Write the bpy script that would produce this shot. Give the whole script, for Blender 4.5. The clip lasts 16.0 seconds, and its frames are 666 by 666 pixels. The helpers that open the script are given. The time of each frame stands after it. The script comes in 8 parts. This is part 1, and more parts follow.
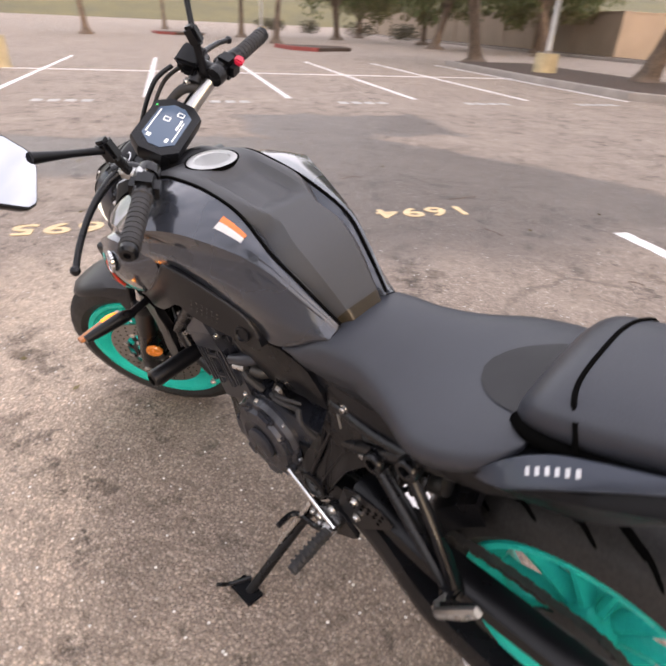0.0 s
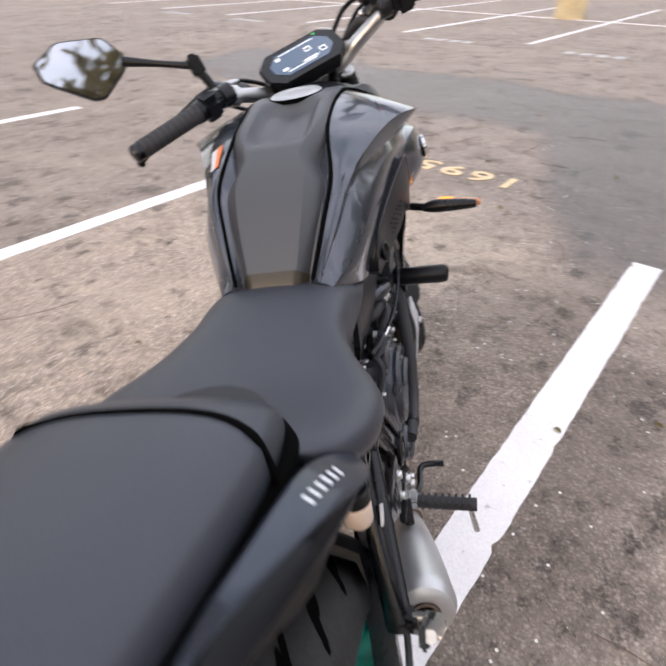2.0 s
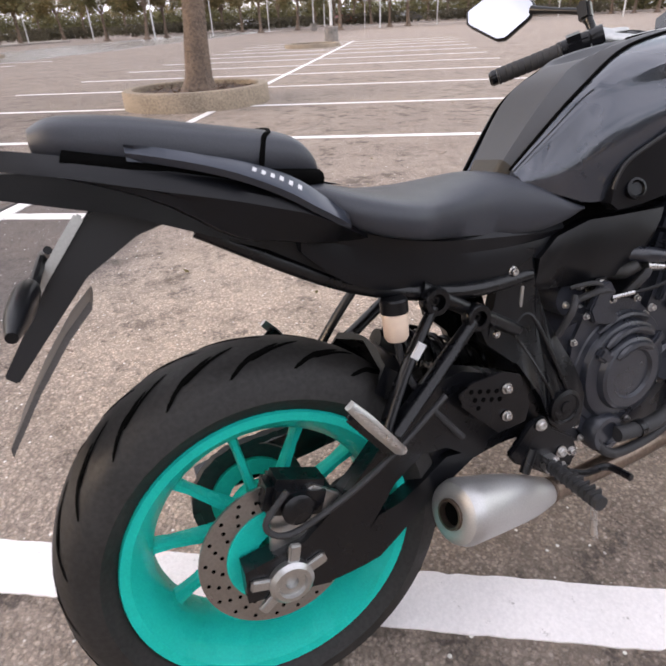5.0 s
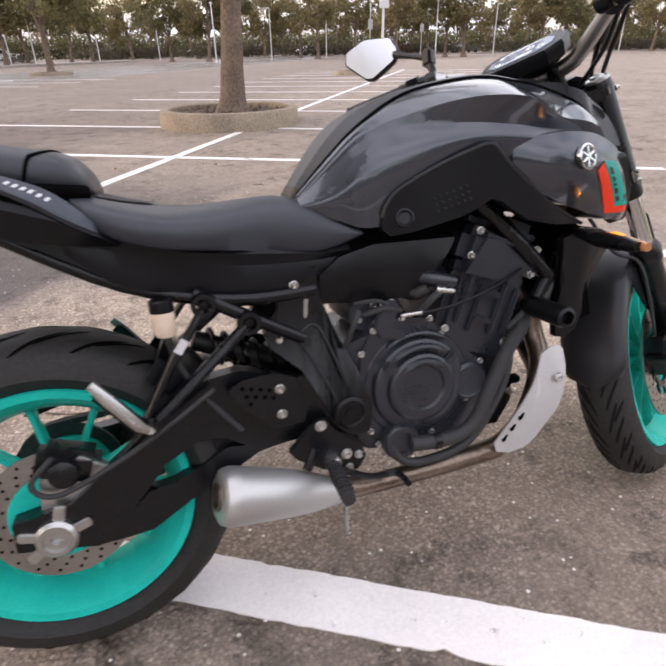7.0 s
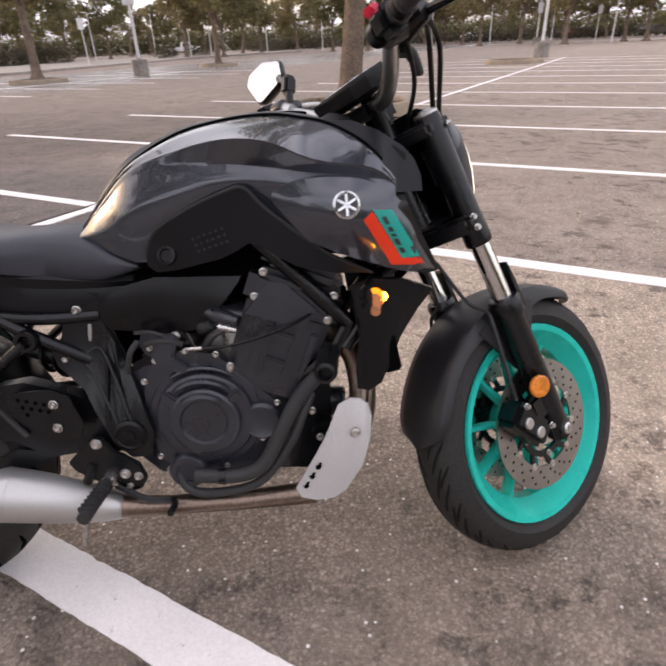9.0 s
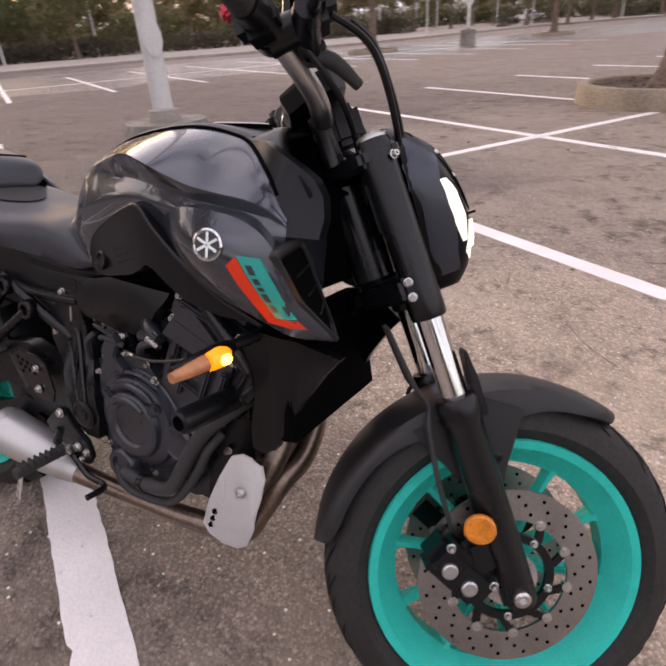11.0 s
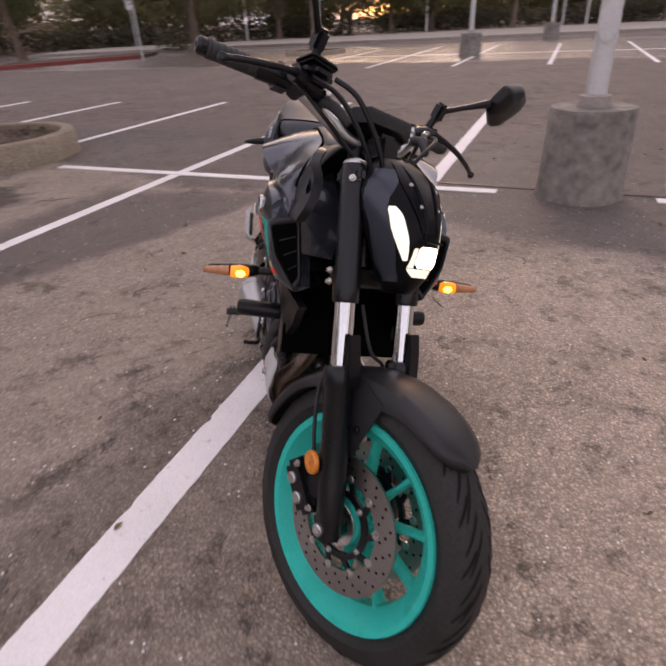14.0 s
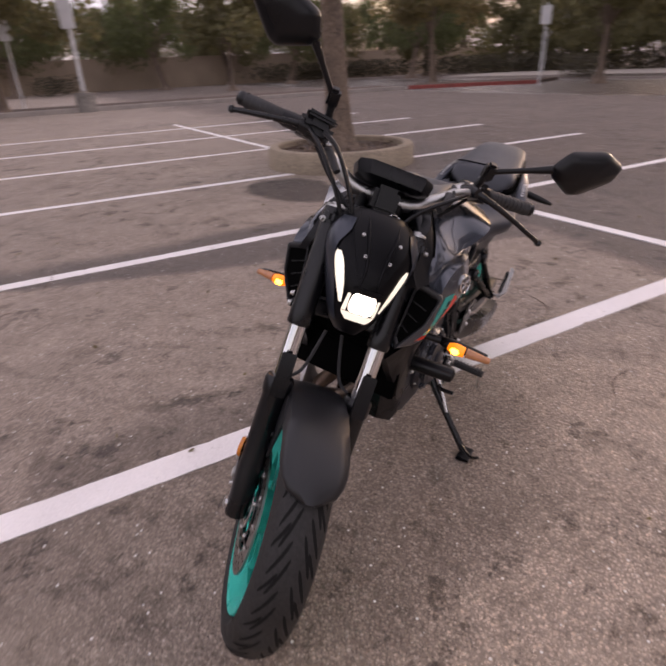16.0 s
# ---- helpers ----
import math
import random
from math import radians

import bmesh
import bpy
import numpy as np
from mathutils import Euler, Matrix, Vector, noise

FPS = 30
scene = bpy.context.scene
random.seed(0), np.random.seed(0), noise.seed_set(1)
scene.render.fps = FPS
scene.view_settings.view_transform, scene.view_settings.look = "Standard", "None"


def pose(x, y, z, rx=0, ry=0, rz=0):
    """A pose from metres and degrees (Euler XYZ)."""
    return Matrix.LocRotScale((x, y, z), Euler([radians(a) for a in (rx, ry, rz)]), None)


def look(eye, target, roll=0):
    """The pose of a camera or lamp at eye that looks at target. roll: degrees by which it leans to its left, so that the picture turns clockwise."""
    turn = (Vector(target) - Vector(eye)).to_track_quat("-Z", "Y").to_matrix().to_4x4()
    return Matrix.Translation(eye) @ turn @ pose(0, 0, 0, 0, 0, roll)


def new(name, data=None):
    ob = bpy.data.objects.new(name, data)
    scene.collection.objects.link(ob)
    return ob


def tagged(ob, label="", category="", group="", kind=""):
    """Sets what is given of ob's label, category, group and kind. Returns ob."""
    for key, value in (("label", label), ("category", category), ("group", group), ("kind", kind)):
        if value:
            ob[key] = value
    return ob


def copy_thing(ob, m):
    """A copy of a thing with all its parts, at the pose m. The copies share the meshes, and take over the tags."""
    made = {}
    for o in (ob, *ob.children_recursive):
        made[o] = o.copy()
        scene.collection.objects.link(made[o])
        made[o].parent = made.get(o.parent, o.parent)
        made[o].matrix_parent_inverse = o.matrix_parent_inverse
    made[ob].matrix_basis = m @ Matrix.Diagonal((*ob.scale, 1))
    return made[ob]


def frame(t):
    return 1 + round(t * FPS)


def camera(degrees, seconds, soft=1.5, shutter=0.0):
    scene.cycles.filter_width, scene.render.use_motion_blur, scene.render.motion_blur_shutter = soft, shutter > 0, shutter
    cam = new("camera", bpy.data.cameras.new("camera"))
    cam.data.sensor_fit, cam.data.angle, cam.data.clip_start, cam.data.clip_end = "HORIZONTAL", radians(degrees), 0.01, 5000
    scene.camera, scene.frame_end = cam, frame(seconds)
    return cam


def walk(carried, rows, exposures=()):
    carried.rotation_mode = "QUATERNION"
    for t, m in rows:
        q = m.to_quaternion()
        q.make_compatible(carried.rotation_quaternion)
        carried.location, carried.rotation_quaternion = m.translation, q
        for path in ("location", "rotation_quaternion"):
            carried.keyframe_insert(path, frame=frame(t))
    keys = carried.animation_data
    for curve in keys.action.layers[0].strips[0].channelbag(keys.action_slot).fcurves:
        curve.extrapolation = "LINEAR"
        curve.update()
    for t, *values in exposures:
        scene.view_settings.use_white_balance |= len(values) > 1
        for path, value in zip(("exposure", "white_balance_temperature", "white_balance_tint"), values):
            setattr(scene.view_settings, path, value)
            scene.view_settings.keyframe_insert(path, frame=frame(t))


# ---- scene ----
cam = camera(63.8, 16.0, soft=2.1, shutter=0.5)
PATH = [
    (0, (-0.044, 0.825, 1.216), (1.144, -0.432, 0.211), 2.70),
    (0.5, (-0.114, 0.592, 1.213), (1.279, -0.386, 0.163), 3.40),
    (1, (-0.138, 0.370, 1.206), (1.389, -0.310, 0.108), 3.70),
    (1.5, (-0.121, 0.192, 1.191), (1.487, -0.136, 0.047), 3.60),
    (2, (-0.184, 0.006, 1.187), (1.434, 0.223, 0.032), 0.75),
    (2.5, (-0.242, -0.150, 1.180), (1.258, 0.460, 0.007), 0.26),
    (3, (-0.178, -0.219, 1.168), (1.146, 0.736, 0.012), -1.60),
    (3.5, (-0.166, -0.353, 1.162), (0.924, 0.895, 0.040), -3.20),
    (3.7, (-0.170, -0.431, 1.151), (0.823, 0.902, 0.041), -3.49),
    (5.8, (0.002, -0.629, 0.979), (0.583, 1.022, 0.013), -2.13),
    (6, (0.041, -0.671, 0.986), (0.610, 0.991, 0.031), -2.09),
    (6.5, (0.136, -0.788, 1.012), (0.686, 0.887, 0.067), -1.59),
    (7, (0.258, -0.823, 1.036), (0.784, 0.863, 0.096), -1.10),
    (7.5, (0.419, -0.765, 1.034), (0.918, 0.915, 0.070), -0.54),
    (8, (0.563, -0.769, 1.050), (0.915, 0.942, 0.075), -1.30),
    (8.5, (0.763, -0.873, 1.073), (0.948, 0.865, 0.102), -1.79),
    (9, (0.936, -0.892, 1.096), (0.972, 0.863, 0.137), -2.36),
    (9.5, (1.117, -0.802, 1.101), (0.962, 0.935, 0.120), -2.58),
    (9.7, (1.178, -0.771, 1.097), (0.929, 0.951, 0.111), -2.71),
    (11.8, (1.753, -0.480, 1.153), (0.577, 0.788, 0.148), -2.70),
    (12, (1.840, -0.488, 1.170), (0.618, 0.727, 0.157), -2.11),
    (12.5, (2.033, -0.442, 1.201), (0.645, 0.582, 0.186), -2.18),
    (13, (2.079, -0.286, 1.200), (0.556, 0.508, 0.176), -2.45),
    (13.5, (2.088, -0.154, 1.212), (0.446, 0.359, 0.193), -3.40),
    (14, (2.184, -0.023, 1.210), (0.470, 0.191, 0.202), -3.03),
    (14.5, (2.304, 0.166, 1.221), (0.563, 0.146, 0.237), -3.07),
    (15, (2.235, 0.376, 1.202), (0.494, 0.147, 0.244), -3.26),
    (15.5, (2.151, 0.532, 1.230), (0.464, -0.018, 0.307), -3.25),
    (16, (2.140, 0.733, 1.242), (0.602, -0.180, 0.346), -2.48),
]
EXPOSURE = [(0, 1.85, 7080, 17), (1.0, 1.80, 6700, 13), (2.3, 1.70, 6650, 13), (3.5, 1.74, 6720, 14), (6, 1.78, 6820, 15), (9, 1.54, 7060, 18), (12, 1.19, 7190, 26), (13.5, 0.95, 7150, 27), (16, 0.95, 7150, 29)]
walk(cam, [(t, look(eye, target, roll)) for t, eye, target, roll in PATH], EXPOSURE)

# ---- dusk light: low sun behind thin cloud ----
SUN_YAW, SUN_UP = 74.0, 7.0          # degrees left of +y, and above the horizon
world = bpy.data.worlds.new("dusk_sky")
scene.world = world
world.use_nodes = True
wn, wl = world.node_tree.nodes, world.node_tree.links
wn.clear()
sky = wn.new("ShaderNodeTexSky")
sky.sky_type, sky.sun_disc = "NISHITA", False
sky.sun_elevation, sky.sun_rotation = radians(SUN_UP), radians(-SUN_YAW)
sky.dust_density, sky.air_density = 3.0, 1.2
coord = wn.new("ShaderNodeTexCoord")
cl = wn.new("ShaderNodeTexNoise")
cl.inputs["Scale"].default_value, cl.inputs["Detail"].default_value = 2.6, 7
stretch = wn.new("ShaderNodeMapping")
stretch.inputs["Scale"].default_value = (1, 1, 3.2)
ramp = wn.new("ShaderNodeValToRGB")
ramp.color_ramp.elements[0].position, ramp.color_ramp.elements[1].position = 0.28, 0.60
mix = wn.new("ShaderNodeMixRGB")
mix.inputs[2].default_value = (4.05, 4.15, 4.68, 1)
bg, out = wn.new("ShaderNodeBackground"), wn.new("ShaderNodeOutputWorld")
bg.inputs["Strength"].default_value = 0.15
wl.new(coord.outputs["Generated"], stretch.inputs["Vector"])
wl.new(stretch.outputs["Vector"], cl.inputs["Vector"])
wl.new(cl.outputs["Fac"], ramp.inputs["Fac"])
wl.new(ramp.outputs["Color"], mix.inputs[0])
wl.new(sky.outputs["Color"], mix.inputs[1])
wl.new(mix.outputs["Color"], bg.inputs["Color"])
wl.new(bg.outputs["Background"], out.inputs["Surface"])
sun = new("sun", bpy.data.lights.new("sun", "SUN"))
sun.data.energy, sun.data.angle, sun.data.color = 0.6, radians(20), (1.0, 0.86, 0.72)
sy, su = radians(SUN_YAW), radians(SUN_UP)
sun.matrix_world = look((-math.sin(sy) * math.cos(su), math.cos(sy) * math.cos(su), math.sin(su)), (0, 0, 0))

# ---- materials ----
def shader(name, colour, rough=0.5, metal=0.0, coat=0.0, spec=0.5):
    m = bpy.data.materials.new(name)
    m.use_nodes = True
    b = m.node_tree.nodes["Principled BSDF"]
    b.inputs["Base Color"].default_value = (*colour, 1)
    b.inputs["Roughness"].default_value, b.inputs["Metallic"].default_value = rough, metal
    b.inputs["Coat Weight"].default_value, b.inputs["Specular IOR Level"].default_value = coat, spec
    return m, b


def worn(name, colour, rough=0.5, metal=0.0, grain=400.0, blotch=6.0, vary=0.25, bump=0.15, depth=0.0006, coat=0.0, dust=0.0, spec=0.5):
    """A surface with fine grain, larger blotches and a fine relief, in object coordinates."""
    m, b = shader(name, colour, rough, metal, coat, spec)
    n, l = m.node_tree.nodes, m.node_tree.links
    tc = n.new("ShaderNodeTexCoord")
    fine, big = n.new("ShaderNodeTexNoise"), n.new("ShaderNodeTexNoise")
    fine.inputs["Scale"].default_value, fine.inputs["Detail"].default_value = grain, 3
    big.inputs["Scale"].default_value, big.inputs["Detail"].default_value = blotch, 5
    for t in (fine, big):
        l.new(tc.outputs["Object"], t.inputs["Vector"])
    add = n.new("ShaderNodeMath")
    add.operation = "ADD"
    l.new(fine.outputs["Fac"], add.inputs[0])
    l.new(big.outputs["Fac"], add.inputs[1])
    lo = tuple(c * (1 - vary) for c in colour)
    hi = tuple(min(1, c * (1 + vary) + dust) for c in colour)
    r = n.new("ShaderNodeValToRGB")
    r.color_ramp.elements[0].position, r.color_ramp.elements[1].position = 0.33, 0.67
    r.color_ramp.elements[0].color, r.color_ramp.elements[1].color = (*lo, 1), (*hi, 1)
    half = n.new("ShaderNodeMath")
    half.operation = "MULTIPLY"
    half.inputs[1].default_value = 0.5
    l.new(add.outputs[0], half.inputs[0])
    l.new(half.outputs[0], r.inputs["Fac"])
    l.new(r.outputs["Color"], b.inputs["Base Color"])
    rr = n.new("ShaderNodeMapRange")
    rr.inputs["From Min"].default_value, rr.inputs["From Max"].default_value = 0.3, 0.7
    rr.inputs["To Min"].default_value, rr.inputs["To Max"].default_value = max(0.02, rough * 0.8), min(1, rough * 1.25)
    l.new(big.outputs["Fac"], rr.inputs["Value"])
    l.new(rr.outputs["Result"], b.inputs["Roughness"])
    if bump:
        bp = n.new("ShaderNodeBump")
        bp.inputs["Strength"].default_value, bp.inputs["Distance"].default_value = bump, depth
        l.new(fine.outputs["Fac"], bp.inputs["Height"])
        l.new(bp.outputs["Normal"], b.inputs["Normal"])
    return m


def glow(name, colour, power, body=(0.8, 0.8, 0.8)):
    m, b = shader(name, body, 0.2)
    b.inputs["Emission Color"].default_value, b.inputs["Emission Strength"].default_value = (*colour, 1), power
    return m


# where the painted stalls lie: origin, way out of the stall, way along the row
ROW_O, STALL = Vector((-1.95, 1.33)), 2.438
ROW_U = Vector((math.cos(radians(-30.2)), math.sin(radians(-30.2))))
ROW_N = Vector((-ROW_U.y, ROW_U.x))


def lot(p, q, z=0.0):
    """World place from metres out of the stall and along the row."""
    w = ROW_O + ROW_U * p + ROW_N * q
    return Vector((w.x, w.y, z))


def asphalt():
    m, b = shader("asphalt", (0.16, 0.14, 0.12), 0.85)
    n, l = m.node_tree.nodes, m.node_tree.links
    tc = n.new("ShaderNodeTexCoord")

    def noise(scale, detail=4, rough=0.6, vec=None):
        t = n.new("ShaderNodeTexNoise")
        t.inputs["Scale"].default_value, t.inputs["Detail"].default_value, t.inputs["Roughness"].default_value = scale, detail, rough
        l.new(vec or tc.outputs["Object"], t.inputs["Vector"])
        return t.outputs["Fac"]

    def span(v, a, c, lo=0.0, hi=1.0, smooth=True):
        t = n.new("ShaderNodeMapRange")
        t.interpolation_type = "SMOOTHSTEP" if smooth else "LINEAR"
        for k, x in (("From Min", a), ("From Max", c), ("To Min", lo), ("To Max", hi)):
            t.inputs[k].default_value = x
        l.new(v, t.inputs["Value"])
        return t.outputs["Result"]

    def calc(op, a, c):
        t = n.new("ShaderNodeMath")
        t.operation = op
        for k, v in enumerate((a, c)):
            if isinstance(v, (int, float)):
                t.inputs[k].default_value = v
            else:
                l.new(v, t.inputs[k])
        return t.outputs[0]

    def blend(f, a, c, how="MIX"):
        t = n.new("ShaderNodeMixRGB")
        t.blend_type = how
        l.new(f, t.inputs[0])
        for k, v in ((1, a), (2, c)):
            if isinstance(v, tuple):
                t.inputs[k].default_value = (*v, 1)
            else:
                l.new(v, t.inputs[k])
        return t.outputs[0]

    # stones in the binder, at two sizes
    def stones(scale, lo, mid, hi):
        cells = n.new("ShaderNodeTexVoronoi")
        cells.inputs["Scale"].default_value = scale
        l.new(tc.outputs["Object"], cells.inputs["Vector"])
        pick = n.new("ShaderNodeSeparateColor")
        l.new(cells.outputs["Color"], pick.inputs[0])
        r = n.new("ShaderNodeValToRGB")
        e = r.color_ramp.elements
        e[0].position, e[0].color = 0.0, (*lo, 1)
        e[1].position, e[1].color = 1.0, (*hi, 1)
        e.new(0.55).color = (*mid, 1)
        e.new(0.93).color = (*(m * 1.5 for m in mid), 1)
        l.new(pick.outputs[0], r.inputs["Fac"])
        return r.outputs["Color"], cells.outputs["Distance"]

    coarse, rim = stones(104, (0.25, 0.202, 0.168), (0.42, 0.337, 0.279), (0.70, 0.61, 0.54))
    fine, _ = stones(200, (0.24, 0.194, 0.161), (0.41, 0.329, 0.272), (0.68, 0.59, 0.52))
    base = blend(span(noise(48, 3), 0.42, 0.58), coarse, fine)
    base = blend(span(rim, 0.38, 0.62, 0.0, 0.5), base, (0.17, 0.137, 0.115))
    grit = noise(420, 2)
    base = blend(span(grit, 0.4, 0.75, 0.0, 0.3), base, (0.46, 0.38, 0.315))
    # bleached and dark areas
    fade = noise(0.7, 6, 0.7)
    base = blend(span(fade, 0.42, 0.68, 0.0, 0.45), base, (0.48, 0.395, 0.325))
    base = blend(span(noise(16, 5, 0.7), 0.50, 0.74, 0.0, 0.5), base, (0.15, 0.12, 0.10))
    oil = calc("MULTIPLY", span(noise(4.2, 6, 0.72), 0.50, 0.66), span(noise(0.8, 3), 0.42, 0.6))
    base = blend(oil, base, (0.42, 0.41, 0.40), "MULTIPLY")
    base = blend(span(noise(2.6, 8, 0.75), 0.40, 0.66), base, (0.82, 0.815, 0.81), "MULTIPLY")
    # damp, sealed ground with ragged edges along the row and in the aisle
    sep = n.new("ShaderNodeSeparateXYZ")
    l.new(tc.outputs["Object"], sep.inputs[0])
    px = calc("ADD", calc("MULTIPLY", sep.outputs["X"], ROW_U.x), calc("MULTIPLY", sep.outputs["Y"], ROW_U.y))
    qx = calc("ADD", calc("MULTIPLY", sep.outputs["X"], ROW_N.x), calc("MULTIPLY", sep.outputs["Y"], ROW_N.y))
    p = calc("SUBTRACT", px, ROW_O.dot(ROW_U))
    q = calc("SUBTRACT", qx, ROW_O.dot(ROW_N))
    wob = calc("MULTIPLY", calc("SUBTRACT", noise(0.5, 5), 0.5), 3.4)
    pw, qw = calc("ADD", p, wob), calc("ADD", q, wob)
    # paler ground beside the stall, painted shadow, aged oil and drips where vehicles stand
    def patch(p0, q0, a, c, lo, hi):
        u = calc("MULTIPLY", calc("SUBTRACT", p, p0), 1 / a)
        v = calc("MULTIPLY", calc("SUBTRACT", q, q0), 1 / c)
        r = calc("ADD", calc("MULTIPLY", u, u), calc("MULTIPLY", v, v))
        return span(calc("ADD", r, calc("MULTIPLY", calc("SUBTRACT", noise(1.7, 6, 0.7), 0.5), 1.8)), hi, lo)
    base = blend(patch(3.1, 1.15, 1.9, 1.25, 0.5, 1.5), base, (1.42, 1.40, 1.34), "MULTIPLY")
    # the motorcycle's soft shadow, darkened into the asphalt below it
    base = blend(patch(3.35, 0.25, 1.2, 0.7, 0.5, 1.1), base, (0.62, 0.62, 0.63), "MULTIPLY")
    base = blend(patch(1.15, -4.0, 0.55, 0.85, 0.5, 0.9), base, (0.30, 0.30, 0.31), "MULTIPLY")
    base = blend(span(noise(11, 8, 0.82), 0.55, 0.66), base, (0.58, 0.575, 0.57), "MULTIPLY")
    base = blend(calc("MULTIPLY", span(noise(5.5, 9, 0.78), 0.56, 0.66), span(noise(0.55, 3), 0.45, 0.62)), base, (0.52, 0.515, 0.51), "MULTIPLY")
    base = blend(span(noise(27, 6, 0.75), 0.60, 0.70), base, (0.60, 0.59, 0.58), "MULTIPLY")
    clump = calc("ADD", noise(4.6, 5, 0.66), calc("MULTIPLY", calc("SUBTRACT", noise(70, 3), 0.5), 0.30))
    base = blend(calc("MULTIPLY", span(clump, 0.57, 0.66), span(noise(0.9, 2), 0.36, 0.52)), base, (0.46, 0.46, 0.47), "MULTIPLY")
    drips = calc("MULTIPLY", span(noise(7.0, 10, 0.80), 0.55, 0.63), patch(2.7, 1.1, 2.6, 1.8, 0.7, 1.5))
    base = blend(drips, base, (0.52, 0.51, 0.50), "MULTIPLY")
    # asphalt made darker past the stall ends, less so far along the row
    far_dark = calc("MULTIPLY", span(pw, -0.6, -3.0), span(qw, 10.0, 4.0, 0.4, 1.0))
    base = blend(far_dark, base, (0.50, 0.49, 0.50), "MULTIPLY")
    ps = calc("ADD", p, calc("MULTIPLY", wob, 0.35))
    qs = calc("ADD", q, calc("MULTIPLY", wob, 0.22))
    row_damp = calc("MULTIPLY", span(ps, -3.0, -1.6), span(calc("SUBTRACT", ps, calc("MULTIPLY", calc("MINIMUM", q, 1.8), 0.22)), 0.82, 0.56))
    slant = calc("ADD", qs, calc("MULTIPLY", p, 0.33))
    strip = calc("MULTIPLY", calc("MULTIPLY", span(slant, -0.98, -1.14), span(qs, -2.95, -2.65)), calc("MULTIPLY", span(ps, 0.2, 0.6), span(ps, 5.2, 4.2)))
    row_damp = calc("MAXIMUM", calc("MULTIPLY", row_damp, span(qs, 4.2, 2.6)), strip)
    fray = calc("MULTIPLY", calc("SUBTRACT", noise(1.1, 7, 0.62), 0.5), 1.2)
    pf, qf = calc("ADD", p, fray), calc("ADD", q, calc("MULTIPLY", fray, 0.7))

    def pool(p0, p1, q0, q1, near=0.3):
        along = calc("MULTIPLY", span(pf, p0 - near, p0 + near), span(pf, p1 + 0.12, p1 - 0.12))
        return calc("MULTIPLY", along, calc("MULTIPLY", span(qf, q0 - 0.15, q0 + 0.15), span(qf, q1 + 0.15, q1 - 0.15)))
    main = calc("MULTIPLY", pool(4.7, 8.65, -3.5, 1.8, 0.45), span(calc("SUBTRACT", pf, calc("MULTIPLY", q, 1.31)), 10.95, 10.60))
    main = calc("MULTIPLY", main, span(calc("SUBTRACT", calc("ADD", q, calc("MULTIPLY", fray, 0.3)), calc("MULTIPLY", p, 0.42)), -1.55, -1.80))
    front = calc("MAXIMUM", main, calc("MAXIMUM", pool(8.5, 10.3, -3.15, -0.35, 0.12), pool(6.9, 8.65, 1.1, 6.3, 0.2)))
    back = calc("MULTIPLY", span(pw, -26.0, -24.0), span(pw, -13.0, -14.0))
    damp = calc("MAXIMUM", calc("MAXIMUM", calc("MULTIPLY", row_damp, 0.95), calc("MULTIPLY", back, 0.5)), calc("MULTIPLY", front, 0.86))
    base = blend(calc("MULTIPLY", damp, 0.5), base, (0.135, 0.115, 0.104))
    base = blend(damp, base, (0.60, 0.60, 0.62), "MULTIPLY")
    # worn tar joints and cracks
    crack = n.new("ShaderNodeTexVoronoi")
    crack.feature = "DISTANCE_TO_EDGE"
    crack.inputs["Scale"].default_value = 0.16
    bent = n.new("ShaderNodeVectorMath")
    bent.operation = "ADD"
    wv = n.new("ShaderNodeTexNoise")
    wv.inputs["Scale"].default_value, wv.inputs["Detail"].default_value = 0.9, 6
    l.new(tc.outputs["Object"], wv.inputs["Vector"])
    l.new(tc.outputs["Object"], bent.inputs[0])
    l.new(wv.outputs["Color"], bent.inputs[1])
    l.new(bent.outputs[0], crack.inputs["Vector"])
    line = calc("MULTIPLY", span(crack.outputs["Distance"], 0.006, 0.0025), span(noise(0.3, 2), 0.56, 0.66))
    base = blend(calc("MULTIPLY", line, 0.4), base, (0.05, 0.045, 0.042))
    # scattered pale quartz chips
    chip = n.new("ShaderNodeTexVoronoi")
    chip.inputs["Scale"].default_value = 70
    l.new(tc.outputs["Object"], chip.inputs["Vector"])
    which = n.new("ShaderNodeSeparateColor")
    l.new(chip.outputs["Color"], which.inputs[0])
    spark = calc("MULTIPLY", span(which.outputs[1], 0.968, 0.975), span(chip.outputs["Distance"], 0.36, 0.22))
    base = blend(spark, base, (0.92, 0.88, 0.83))
    l.new(base, b.inputs["Base Color"])
    ro = calc("SUBTRACT", span(grit, 0.3, 0.8, 0.78, 0.95, False), calc("ADD", calc("ADD", calc("MULTIPLY", front, 0.42), calc("MULTIPLY", row_damp, 0.14)), calc("MULTIPLY", back, 0.58)))
    l.new(ro, b.inputs["Roughness"])
    bp = n.new("ShaderNodeBump")
    bp.inputs["Strength"].default_value, bp.inputs["Distance"].default_value = 1.0, 0.007
    h = calc("ADD", calc("MULTIPLY", rim, -1.0), calc("MULTIPLY", grit, 0.5))
    l.new(h, bp.inputs["Height"])
    l.new(bp.outputs["Normal"], b.inputs["Normal"])
    return m


